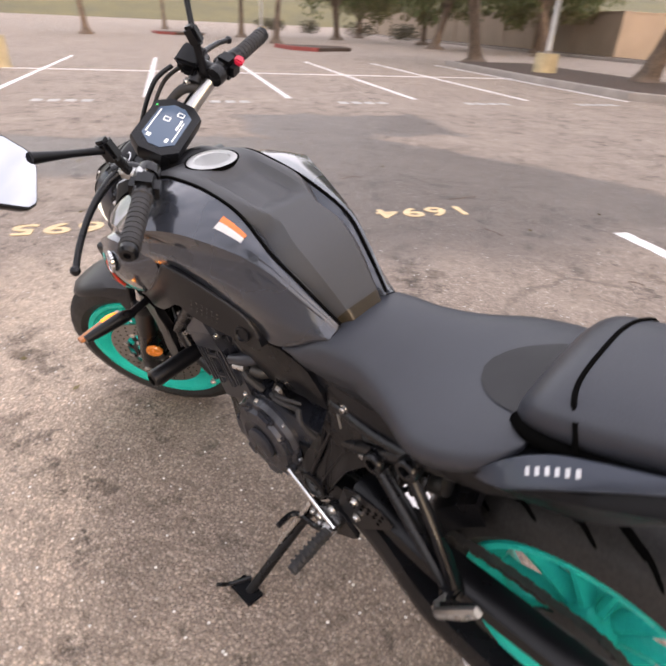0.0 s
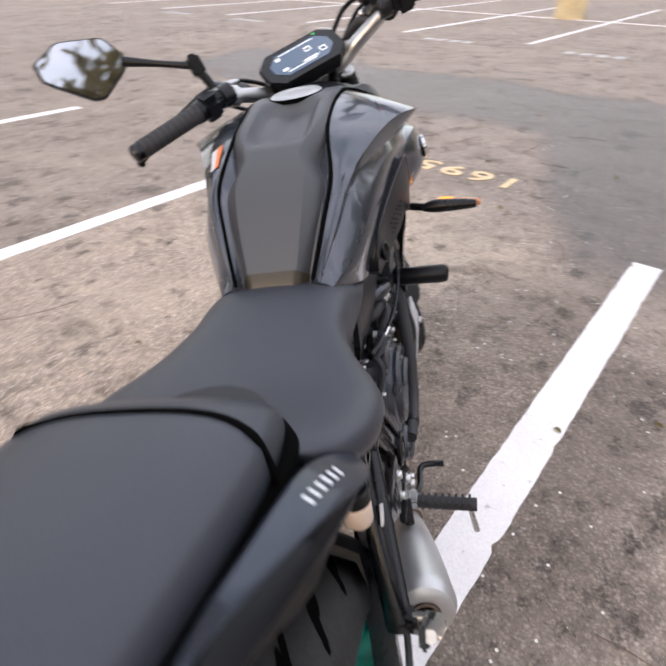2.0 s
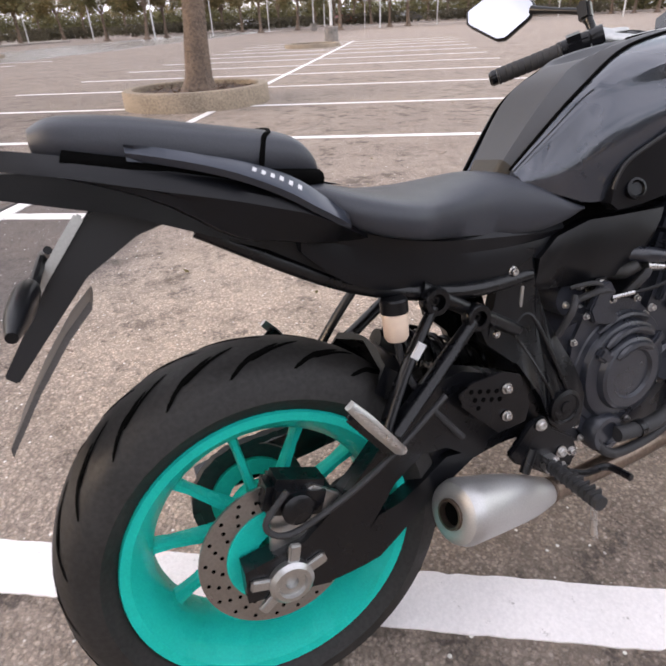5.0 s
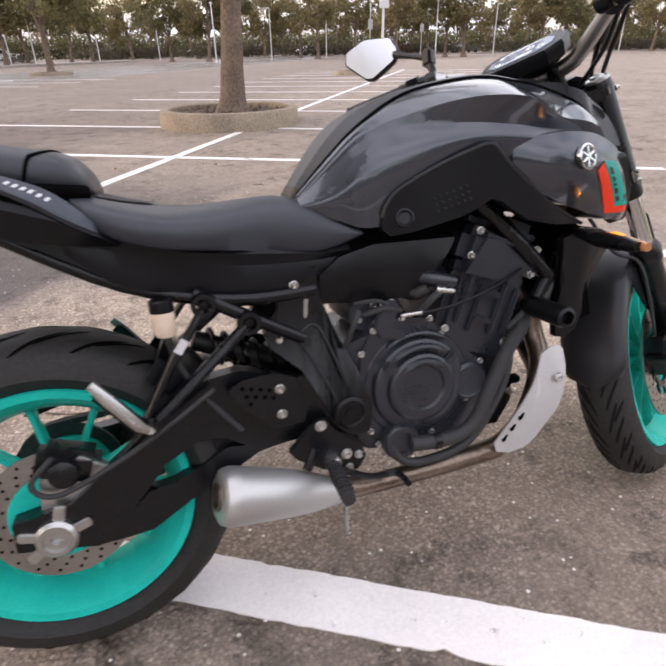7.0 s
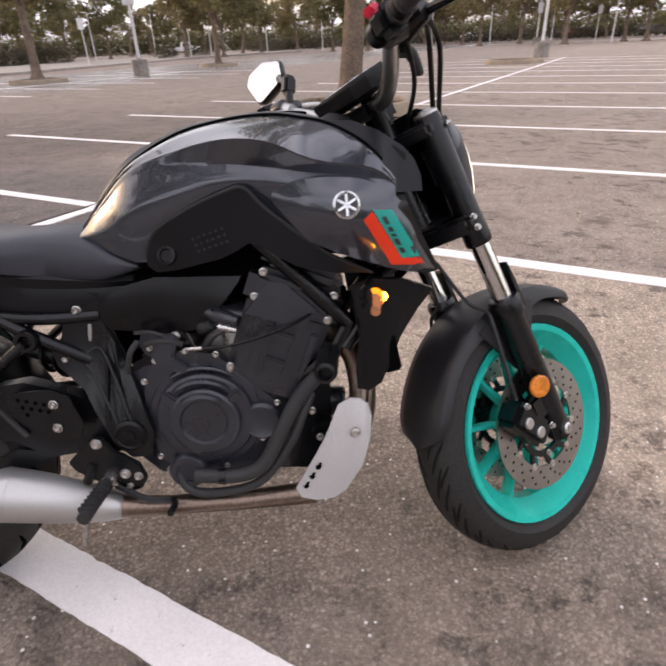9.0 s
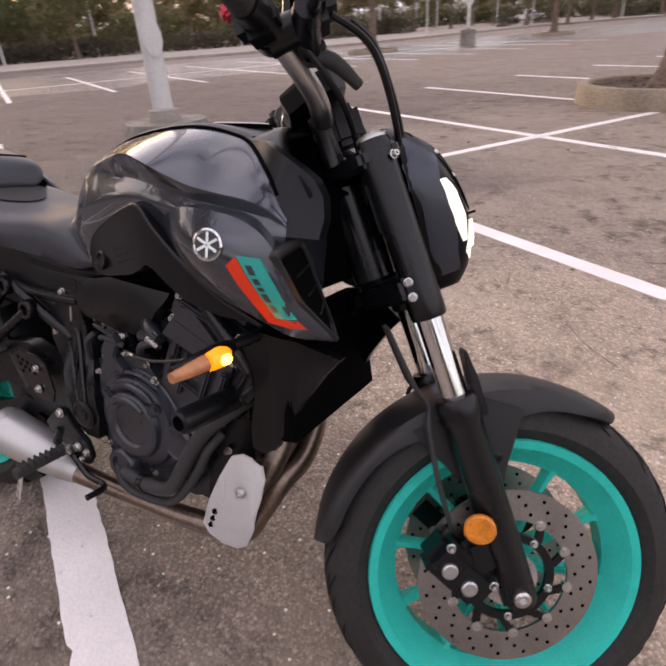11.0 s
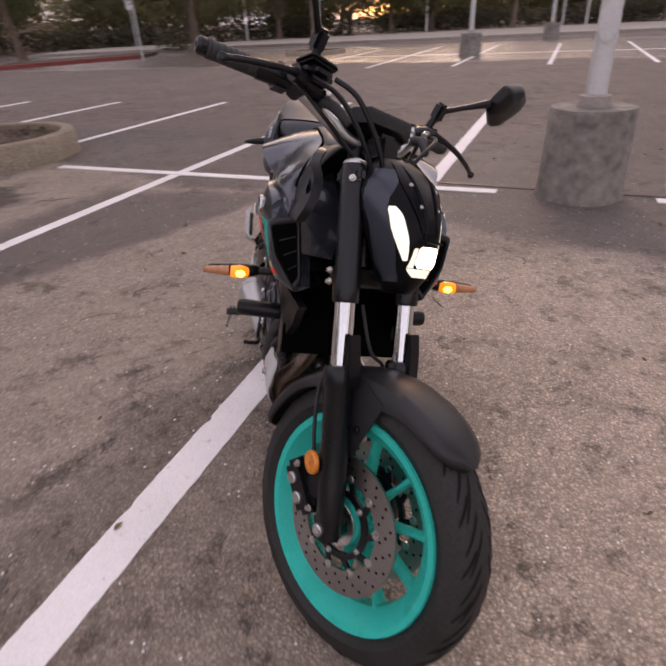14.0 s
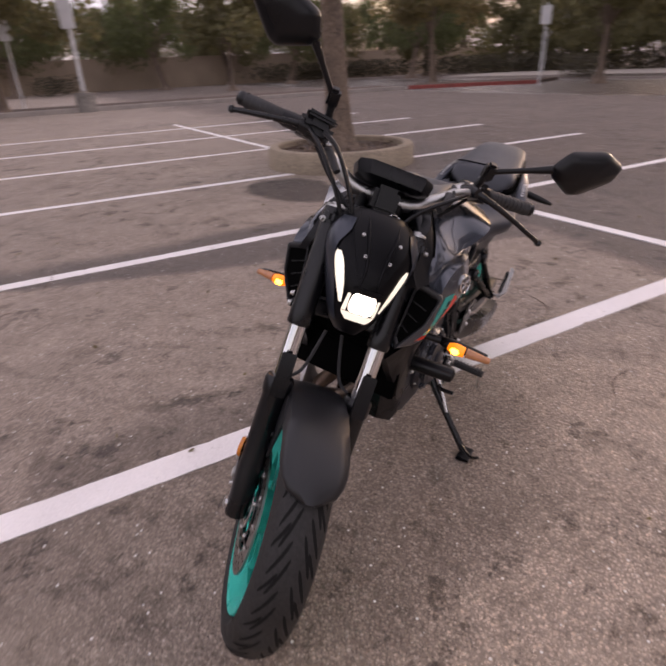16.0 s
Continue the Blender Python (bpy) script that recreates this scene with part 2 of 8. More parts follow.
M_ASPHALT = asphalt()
def road_paint():
    """White paint over rough asphalt: worn through to dark pits here and there."""
    m = worn("road_paint", (0.86, 0.82, 0.81), 0.75, grain=150, blotch=3, vary=0.10, bump=0.7, depth=0.003)
    n, l = m.node_tree.nodes, m.node_tree.links
    b = n["Principled BSDF"]
    tc, t = n.new("ShaderNodeTexCoord"), n.new("ShaderNodeTexNoise")
    t.inputs["Scale"].default_value, t.inputs["Detail"].default_value, t.inputs["Roughness"].default_value = 26, 6, 0.75
    l.new(tc.outputs["Object"], t.inputs["Vector"])
    r = n.new("ShaderNodeMapRange")
    for k, v in (("From Min", 0.63), ("From Max", 0.70), ("To Min", 0.0), ("To Max", 0.7)):
        r.inputs[k].default_value = v
    l.new(t.outputs["Fac"], r.inputs["Value"])
    mix = n.new("ShaderNodeMixRGB")
    mix.inputs[2].default_value = (0.22, 0.18, 0.155, 1)
    l.new(r.outputs["Result"], mix.inputs[0])
    l.new(b.inputs["Base Color"].links[0].from_socket, mix.inputs[1])
    l.new(mix.outputs[0], b.inputs["Base Color"])
    return m


M_LINE = road_paint()
M_FADED = worn("faded_paint", (0.50, 0.48, 0.46), 0.8, grain=160, blotch=5, vary=0.3, bump=0.5, depth=0.002)
M_NUMBER = worn("yellow_number_paint", (0.72, 0.55, 0.33), 0.8, grain=170, blotch=9, vary=0.22, bump=0.5, depth=0.002)
M_KERB = worn("kerb_concrete", (0.34, 0.30, 0.27), 0.85, grain=90, blotch=2.5, vary=0.3, bump=0.4, depth=0.003)
M_PLANTER = worn("weathered_planter_concrete", (0.29, 0.235, 0.175), 0.9, grain=40, blotch=2.2, vary=0.45, bump=0.5, depth=0.004)
M_RED = worn("red_kerb_paint", (0.27, 0.062, 0.052), 0.75, grain=90, blotch=3, vary=0.35, bump=0.3, depth=0.002)
M_TAR = worn("tar_seal", (0.035, 0.03, 0.028), 0.6, grain=60, blotch=6, vary=0.4, bump=0.4, depth=0.003)
M_CONCRETE = worn("stained_concrete", (0.21, 0.19, 0.17), 0.9, grain=14, blotch=2.5, vary=0.5, bump=0.5, depth=0.004)
M_YELLOW = worn("weathered_yellow_paint", (0.50, 0.40, 0.24), 0.85, grain=60, blotch=3.5, vary=0.35, bump=0.4, depth=0.003)
M_SOIL = worn("soil", (0.09, 0.06, 0.045), 0.95, grain=40, blotch=5, vary=0.5, bump=1.0, depth=0.02)
M_GRASS = worn("dry_grass", (0.15, 0.135, 0.07), 0.95, grain=8, blotch=0.15, vary=0.4, bump=0.6, depth=0.05)
M_BARK = worn("bark", (0.17, 0.125, 0.095), 0.95, grain=26, blotch=4, vary=0.5, bump=1.0, depth=0.03)
def leafy(name, colour, blotch):
    """Leaves that let part of the light through."""
    m = worn(name, colour, 0.6, grain=6, blotch=blotch, vary=0.5, bump=0)
    n, l = m.node_tree.nodes, m.node_tree.links
    b, o = n["Principled BSDF"], n["Material Output"]
    t, mix = n.new("ShaderNodeBsdfTranslucent"), n.new("ShaderNodeMixShader")
    l.new(b.inputs["Base Color"].links[0].from_socket, t.inputs["Color"])
    mix.inputs[0].default_value = 0.45
    l.new(b.outputs[0], mix.inputs[1])
    l.new(t.outputs[0], mix.inputs[2])
    l.new(mix.outputs[0], o.inputs["Surface"])
    return m


M_LEAF = leafy("leaf", (0.155, 0.142, 0.066), 1.1)
M_LEAF_B = leafy("olive_leaf", (0.20, 0.165, 0.078), 1.0)
M_WILLOW = leafy("pepper_tree_leaf", (0.11, 0.125, 0.05), 1.2)
M_HEDGE = leafy("hedge_leaf", (0.10, 0.088, 0.058), 1.5)
M_WALL = worn("tan_block_wall", (0.36, 0.28, 0.21), 0.9, grain=30, blotch=0.6, vary=0.2, bump=0.5, depth=0.006)
M_POLE = worn("pale_pole_paint", (0.60, 0.60, 0.60), 0.5, grain=60, blotch=4, vary=0.12, bump=0.1)
M_SIGN = worn("sign_face", (0.62, 0.62, 0.63), 0.5, grain=60, blotch=4, vary=0.1, bump=0.05)
M_STEEL_DARK = worn("dark_steel", (0.05, 0.05, 0.05), 0.5, 0.6, grain=90, blotch=6, vary=0.3, bump=0.2)


# ---- mesh tools ----
def part(name, bm, material, parent=None, label="", flat=False, sharp=38.0):
    """Links a bmesh as one mesh object under a thing or a part."""
    bmesh.ops.recalc_face_normals(bm, faces=bm.faces)
    for f in bm.faces:
        f.smooth = not flat
    lim = radians(sharp)
    for e in bm.edges:
        e.smooth = e.is_manifold and e.calc_face_angle(0.0) < lim
    me = bpy.data.meshes.new(name)
    bm.to_mesh(me)
    bm.free()
    me.materials.append(material)
    ob = new(name, me)
    ob.parent = parent
    if label:
        ob["label"] = label
    return ob


def thing(name, m, label, category, group="", kind=""):
    ob = new(name)
    ob.empty_display_size = 0.1
    ob.matrix_world = m
    return tagged(ob, label, category, group, kind)


def loft(rings, cap=True, closed=True, bm=None):
    bm = bm or bmesh.new()
    rows = [[bm.verts.new(p) for p in r] for r in rings]
    k = len(rows[0])
    for a, b in zip(rows, rows[1:]):
        for i in range(k if closed else k - 1):
            j = (i + 1) % k
            bm.faces.new((a[i], a[j], b[j], b[i]))
    if cap and closed:
        bm.faces.new(list(reversed(rows[0])))
        bm.faces.new(rows[-1])
    return bm


def cr(keys, n):
    """Smooth samples through rows of numbers."""
    k = np.array(keys, float)
    out = []
    for i in range(n):
        u = i / (n - 1) * (len(k) - 1)
        a = min(int(u), len(k) - 2)
        f = u - a
        p0, p1, p2, p3 = k[max(a - 1, 0)], k[a], k[a + 1], k[min(a + 2, len(k) - 1)]
        out.append(0.5 * (2 * p1 + (p2 - p0) * f + (2 * p0 - 5 * p1 + 4 * p2 - p3) * f * f + (3 * p1 - p0 - 3 * p2 + p3) * f**3))
    return out


def tube(points, radius, segs=10, n=0, bm=None, cap=True):
    """A round bar through points; radius one number or one a point. n: smooth samples."""
    pts = [Vector(p) for p in points]
    rad = list(radius) if isinstance(radius, (list, tuple)) else [radius] * len(pts)
    if n:
        s = cr([(*p, r) for p, r in zip(pts, rad)], n)
        pts, rad = [Vector(r[:3]) for r in s], [float(r[3]) for r in s]
    rings, up = [], None
    for i, p in enumerate(pts):
        d = (pts[min(i + 1, len(pts) - 1)] - pts[max(i - 1, 0)]).normalized()
        if up is None:
            up = d.orthogonal().normalized()
        up = (up - d * up.dot(d)).normalized()
        side = d.cross(up)
        rings.append([p + (up * math.cos(a) + side * math.sin(a)) * rad[i] for a in (2 * math.pi * k / segs for k in range(segs))])
    return loft(rings, cap, True, bm)


def lathe(profile, m=None, segs=48, bm=None, closed=False):
    """Turns (radius, height) about z; closed: the profile is a loop."""
    bm = bm or bmesh.new()
    m = m or Matrix()
    rows = []
    for r, h in profile:
        rows.append([bm.verts.new(m @ Vector((r * math.cos(a), r * math.sin(a), h))) for a in (2 * math.pi * k / segs for k in range(segs))])
    pairs = list(zip(rows, rows[1:])) + ([(rows[-1], rows[0])] if closed else [])
    for a, b in pairs:
        for i in range(segs):
            j = (i + 1) % segs
            bm.faces.new((a[i], a[j], b[j], b[i]))
    if not closed:
        bm.faces.new(list(reversed(rows[0])))
        bm.faces.new(rows[-1])
    return bm


def box(size, m=None, bevel=0.0, bm=None, segs=2):
    b = bmesh.new()
    bmesh.ops.create_cube(b, size=1, matrix=(m or Matrix()) @ Matrix.Diagonal((*size, 1)))
    if bevel:
        bmesh.ops.bevel(b, geom=list(b.edges), offset=bevel, segments=segs, affect="EDGES")
    return join(bm, b)


def join(bm, b):
    if bm is None:
        return b
    me = bpy.data.meshes.new("tmp")
    b.to_mesh(me)
    b.free()
    bm.from_mesh(me)
    bpy.data.meshes.remove(me)
    return bm


def plate(outline, thick, m=None, bevel=0.0, bm=None):
    """A flat outline (x, z) in the plane y = 0, thick both ways, then moved by m."""
    b = bmesh.new()
    front = [b.verts.new((x, -thick / 2, z)) for x, z in outline]
    back = [b.verts.new((x, thick / 2, z)) for x, z in outline]
    k = len(outline)
    b.faces.new(front)
    b.faces.new(list(reversed(back)))
    for i in range(k):
        j = (i + 1) % k
        b.faces.new((front[i], back[i], back[j], front[j]))
    bmesh.ops.recalc_face_normals(b, faces=b.faces)
    if bevel:
        bmesh.ops.bevel(b, geom=list(b.edges), offset=bevel, segments=2, affect="EDGES", clamp_overlap=True)
    if m:
        bmesh.ops.transform(b, matrix=m, verts=b.verts)
    return join(bm, b)


def axis_to(p, d):
    """The pose at p whose z points along d."""
    return Matrix.Translation(p) @ Vector(d).to_track_quat("Z", "Y").to_matrix().to_4x4()


def bolt(p, d, r=0.008, h=0.007, bm=None):
    m, r = axis_to(p, d), r * 0.84
    bm = lathe([(r * 1.35, 0), (r * 1.35, 0.0015), (r, 0.002), (r, h * 0.8), (r * 0.85, h), (r * 0.5, h), (r * 0.5, h * 0.5)], m, 12, bm)
    return bm
# ---- ground and paint ----
def ground():
    bm = bmesh.new()
    steps = [-2500, -600, -200, -90, -40, -20, -10, -5, 0, 5, 10, 20, 40, 90, 200, 600, 2500]
    grid = [[bm.verts.new((x, y, 0)) for x in steps] for y in steps]
    for a, b in zip(grid, grid[1:]):
        for i in range(len(steps) - 1):
            bm.faces.new((a[i], a[i + 1], b[i + 1], b[i]))
    ob = part("ground", bm, M_ASPHALT)
    tagged(ob, "worn grey-brown asphalt of a large car park", "asphalt", kind="structure")


ground()


def stripe(p0, q0, p1, q1, width, name, label, material=M_LINE, seed=0, high=0.004):
    """A painted line with slightly ragged edges, laid 4 mm proud."""
    a, b = lot(p0, q0), lot(p1, q1)
    d = (b - a).normalized()
    side = Vector((-d.y, d.x, 0)) * width / 2
    length = (b - a).length
    k = max(2, int(length / 0.022)) if length < 12 and material is M_LINE and abs(q0) < 4 else max(2, int(length / 0.4))
    rnd = random.Random(seed)
    bm = bmesh.new()
    rows = []
    chip = [0.0, 0.0]
    for i in range(k + 1):
        c = a + d * length * i / k
        j = []
        for s in (0, 1):
            chip[s] = chip[s] * 0.3 + rnd.uniform(-0.0016, 0.0016) + (rnd.uniform(0.003, 0.012) if rnd.random() < 0.05 else 0)
            j.append(1 - chip[s] / (width / 2))
        rows.append((c + side * j[0], c - side * j[1]))
    top = [[bm.verts.new(v + Vector((0, 0, high))) for v in r] for r in rows]
    low = [[bm.verts.new(v + Vector((0, 0, -0.002))) for v in r] for r in rows]
    for i in range(k):
        bm.faces.new((top[i][0], top[i][1], top[i + 1][1], top[i + 1][0]))
        for s in (0, 1):
            bm.faces.new((top[i][s], top[i + 1][s], low[i + 1][s], low[i][s]))
    for i in (0, k):
        bm.faces.new((top[i][0], top[i][1], low[i][1], low[i][0]))
    ob = part(name, bm, material, flat=True)
    tagged(ob, label, "road marking", "painted parking lines", "structure")


LINE_TEXT = "white painted parking stall line on asphalt, edges chipped"
for k in range(-5, 13):
    q = k * STALL - (0.04 if k in (0, 1) else 0.015)
    stripe(-4.88, q, 4.88, q, 0.127 if k == 0 else 0.112, "stall_line", LINE_TEXT, seed=k + 40)
stripe(-0.05, -13.5, -0.05, -6.2, 0.102, "stall_end_line", LINE_TEXT, seed=1, high=0.008)
stripe(-0.05, -3.95, -0.05, 0.52, 0.102, "stall_end_line", LINE_TEXT, seed=2, high=0.008)
stripe(-0.05, 1.62, -0.05, 7.2, 0.102, "stall_end_line", LINE_TEXT, seed=3, high=0.008)
stripe(-0.05, 9.6, -0.05, 30, 0.102, "stall_end_line", LINE_TEXT, seed=4, high=0.008)
stripe(-0.27, -0.6, -0.17, 1.05, 0.035, "tar_joint", "thin dark tar joint in the asphalt", M_TAR, seed=7, high=0.005)
stripe(-0.17, 1.05, -0.12, 3.6, 0.022, "tar_joint", "thin dark tar joint in the asphalt", M_TAR, seed=8, high=0.005)
# the row across the aisle
for k in range(-5, 9):
    stripe(12.15, 0.97 + k * STALL, 21.9, 0.97 + k * STALL, 0.102, "stall_line", LINE_TEXT, seed=k + 90)
stripe(17.0, -12.7, 17.0, 18.9, 0.102, "stall_end_line", LINE_TEXT, seed=5, high=0.008)
# the row behind
for k in range(-3, 10):
    stripe(-21.6, 0.4 + k * STALL, -11.8, 0.4 + k * STALL, 0.102, "stall_line", LINE_TEXT, seed=k + 140)
stripe(-16.7, -7, -16.7, 22, 0.102, "stall_end_line", LINE_TEXT, seed=6, high=0.008)


def number(text, p, q, size=0.275, material=M_NUMBER):
    cu = bpy.data.curves.new("stall_number", "FONT")
    cu.body, cu.size, cu.align_x, cu.space_character = text, size, "CENTER", 1.15
    cu.offset = 0.005
    cu.extrude = 0.002
    tmp = new("tmp_text", cu)
    dg = bpy.context.evaluated_depsgraph_get()
    me = bpy.data.meshes.new_from_object(tmp.evaluated_get(dg))
    bpy.data.objects.remove(tmp)
    me.materials.clear()
    me.materials.append(material)
    ob = new("stall_number", me)
    way = math.atan2(ROW_N.y, ROW_N.x)
    at = lot(p, q, 0.004)
    ob.matrix_world = Matrix.Translation(at) @ Matrix.Rotation(way, 4, "Z") @ Matrix.Diagonal((1.25, 1, 1, 1))
    tagged(ob, "yellow stencilled stall number " + text + " painted on asphalt", "stall number", "stall numbers", "structure")


number("1694", 5.62, -1.22)
number("1695", 5.62, 1.22)


def faint_number(p, q):
    """Four worn strokes of a stall number that can no longer be read."""
    root = thing("stall_number", Matrix(), "worn pale stall number on the asphalt, unreadable", "stall number", "worn stall numbers")
    for i in range(4):
        a = lot(p, q + (i - 1.5) * 0.24, 0.003)
        part("stroke", box((0.26, 0.15, 0.004), Matrix.Translation(a) @ Matrix.Rotation(math.atan2(ROW_U.y, ROW_U.x), 4, "Z")), M_FADED, root)


for k in range(-5, 5):
    faint_number(11.6, 0.97 + (k + 0.5) * STALL)


# ---- trees ----
def leaf_cloud(bm, centre, radii, count, size, rnd, hang=0.0):
    """Many small pointed leaves in an uneven clump."""
    for _ in range(count):
        while True:
            v = Vector((rnd.uniform(-1, 1), rnd.uniform(-1, 1), rnd.uniform(-1, 1)))
            if 0.15 < v.length < 1:
                break
        p = Vector(centre) + Vector((v.x * radii[0], v.y * radii[1], v.z * radii[2]))
        a = Vector((rnd.gauss(0, 1), rnd.gauss(0, 1), rnd.gauss(0, 0.7) - hang * 2.5)).normalized()
        b = a.orthogonal().normalized()
        b.rotate(Matrix.Rotation(rnd.uniform(0, 6.3), 3, a))
        s = size * rnd.uniform(0.6, 1.4)
        w = s * (0.4 if hang else 0.55)
        q = [bm.verts.new(p - a * s), bm.verts.new(p + b * w), bm.verts.new(p + a * s), bm.verts.new(p - b * w)]
        bm.faces.new(q)


def tree(name, height, girth, spread, bare, leaf, clumps, label, seed, leaves=130, size=0.16, hang=0.0, lean=(0, 0)):
    """A trunk with root flare, limbs and a broken crown of leaf clumps, standing at the origin."""
    rnd = random.Random(seed)
    root = thing(name, Matrix(), label, "tree", "car park trees")
    top = Vector((lean[0], lean[1], bare))
    tr = [(0, 0, -0.08, girth * 3.0), (0, 0, 0.08, girth * 2.35), (0, 0, 0.22, girth * 1.55), (lean[0] * 0.1, lean[1] * 0.1, bare * 0.19, girth * 1.12), (lean[0] * 0.45, lean[1] * 0.45, bare * 0.5, girth * 0.92), (*top, girth * 0.8)]
    bm = tube([t[:3] for t in tr], [t[3] for t in tr], 14, 16)
    for v in bm.verts:
        a = math.atan2(v.co.y, v.co.x)
        f = 1 + 0.10 * math.sin(a * 5 + seed) * max(0.2, 1 - v.co.z) + 0.10 * noise.noise(v.co * 3.1 + Vector((seed, 0, 0)))
        v.co.x *= f
        v.co.y *= f
    part("trunk", bm, M_BARK, root)
    crown = bmesh.new()
    for i in range(clumps):
        ang = i * 2.4 + rnd.uniform(-0.4, 0.4)
        up = rnd.uniform(0.12, 1.0)
        out = spread * rnd.uniform(0.35, 1.0) * (1.0 - 0.55 * max(0, up - 0.5))
        end = top + Vector((math.cos(ang) * out, math.sin(ang) * out, (height - bare) * up))
        if i < 9:
            mid = top.lerp(end, 0.45) + Vector((rnd.uniform(-0.2, 0.2), rnd.uniform(-0.2, 0.2), 0.18 * (height - bare)))
            part("limb", tube([top - Vector((0, 0, 0.15)), mid, end], [girth * 0.42, girth * 0.22, girth * 0.07], 7, 7), M_BARK, root)
        r = spread * rnd.uniform(0.24, 0.42)
        leaf_cloud(crown, end, (r, r, r * rnd.uniform(0.55, 0.9) * (1.5 if hang else 1)), int(leaves * rnd.uniform(0.7, 1.3)), size, rnd, hang)
    part("crown", crown, leaf, root, flat=True)
    return root


def put(src, x, y, turn, first):
    m = pose(x, y, 0, 0, 0, turn)
    if first:
        src.matrix_world = m
        return src
    return copy_thing(src, m)


def island(x, y, r, label, tall=0.0):
    """A round planter: kerb ring with rounded top, soil and litter in it."""
    root = thing("tree_island", Matrix.Translation((x, y, 0)), label, "planter")
    prof = [(r, -0.05), (r - 0.01, 0.13 + tall), (r - 0.03, 0.155 + tall), (r - 0.14, 0.16 + tall), (r - 0.16, 0.14 + tall), (r - 0.16, -0.05)]
    bm = lathe(prof, None, 40, closed=True)
    part("kerb_ring", bm, M_PLANTER, root, "rounded concrete kerb, worn")
    bm = bmesh.new()
    bmesh.ops.create_circle(bm, cap_ends=True, radius=r - 0.14, segments=32, matrix=Matrix.Translation((0, 0, 0.08 + tall)))
    bmesh.ops.subdivide_edges(bm, edges=list(bm.edges), cuts=1)
    part("soil", bm, M_SOIL, root)
    bm = bmesh.new()
    rnd = random.Random(int(r * 100))
    for _ in range(260):
        a, d = rnd.uniform(0, 6.3), math.sqrt(rnd.random()) * (r - 0.2)
        p = Vector((math.cos(a) * d, math.sin(a) * d, 0.085 + tall + rnd.uniform(0, 0.03)))
        leaf_cloud(bm, p, (0.03, 0.03, 0.02), 1, 0.035, rnd)
    tagged(part("leaf_litter", bm, M_BARK, root, flat=True), kind="stuff")
    return root


T_LOT = tree("car_park_tree", 7.0, 0.17, 3.0, 2.7, M_LEAF_B, 22, "bare-trunked parking lot tree with a thin olive crown", 3, 150, 0.15, lean=(0.25, 0.1))
T_DARK = tree("car_park_tree", 7.5, 0.15, 3.2, 2.4, M_LEAF, 26, "olive green tree with a broad uneven crown", 8, 150, 0.18)
T_PEPPER = tree("pepper_tree", 7.0, 0.24, 3.6, 2.2, M_WILLOW, 30, "drooping pepper tree with hanging green foliage", 12, 190, 0.16, hang=1.0, lean=(0.5, 0.2))
T_LOW = tree("pepper_tree", 6.0, 0.22, 3.4, 1.3, M_LEAF, 34, "dense dark pepper tree with foliage to the ground", 21, 200, 0.17, hang=0.8)
# ---- the place round the motorcycle ----
island(1.48, 8.33, 1.08, "round concrete-kerbed planter with soil round a tree", 0.09)
island(-4.75, -3.1, 1.02, "round concrete-kerbed planter with damp soil round a tree", 0.10)
island(9.4, 23.6, 1.2, "low round planter far along the row of stalls")
island(-10.1, 23.6, 1.1, "low round planter under a slender tree")
island(-4.4, 34.5, 1.1, "low round planter under a leafy tree")
island(-23.7, 3.1, 1.3, "low round planter behind the next row")
TREES = [
    (T_LOT, 1.54, 8.38, 10), (T_LOT, -4.8, -3.15, 200), (T_LOT, -10.1, 23.6, 80), (T_DARK, -4.4, 34.5, 0), (T_LOT, -23.7, 3.1, 150),
    (T_LOT, 24.8, 55, 40), (T_DARK, -27.7, -2.1, 60), (T_LOT, -28.4, -10.4, 300), (T_DARK, -10.4, -20.4, 120), (T_DARK, -27.5, -23.5, 10),
    (T_PEPPER, 12.4, -19.6, 60), (T_PEPPER, 5.2, -16.8, 150), (T_LOT, 36, -14.8, 20), (T_LOT, 26.7, -21.6, 250), (T_LOT, 35, -25.4, 130), (T_LOT, 51, -28.7, 330),
    (T_PEPPER, 22, -30.5, 220), (T_PEPPER, 33, -33, 90), (T_PEPPER, 15, -31, 20), (T_PEPPER, -22, -38, 210), (T_PEPPER, -31, -33, 300), (T_PEPPER, -38, -26, 80), (T_PEPPER, -44, -18, 140), (T_PEPPER, -14, -40, 10),
    (T_DARK, -32.6, -2.6, 200), (T_DARK, -46, 12, 20), (T_LOT, -41, 20, 100), (T_DARK, -38, 30, 250), (T_DARK, -52, 3, 140),
]
used = set()
for src, x, y, turn in TREES:
    put(src, x, y, turn, src not in used)
    used.add(src)
rnd = random.Random(5)
for i, (x, y) in enumerate(((-26, -44), (-46, 3), (-48, 9), (-45, 15), (-47, -4), (-34, -40), (-40, -34), (-46, -27), (-50, -19), (-53, -10), (-55, -2), (-18, -47), (-9, -49), (0, -50), (9, -49), (18, -36), (27, -36), (38, -41))):
    put(T_LOW, x, y, i * 67, i == 0)
# the far belt of trees
for i in range(84):
    a = radians(-64 + i * 1.72)
    d = rnd.uniform(62, 116)
    src = (T_DARK, T_LOT, T_LOT)[i % 3]
    put(src, d * math.sin(a), d * math.cos(a), rnd.uniform(0, 360), False)
for i in range(26):
    a = radians(196 + i * 4.4)
    d = rnd.uniform(56, 76)
    put((T_DARK, T_PEPPER)[i % 2], d * math.sin(a), d * math.cos(a), rnd.uniform(0, 360), False)


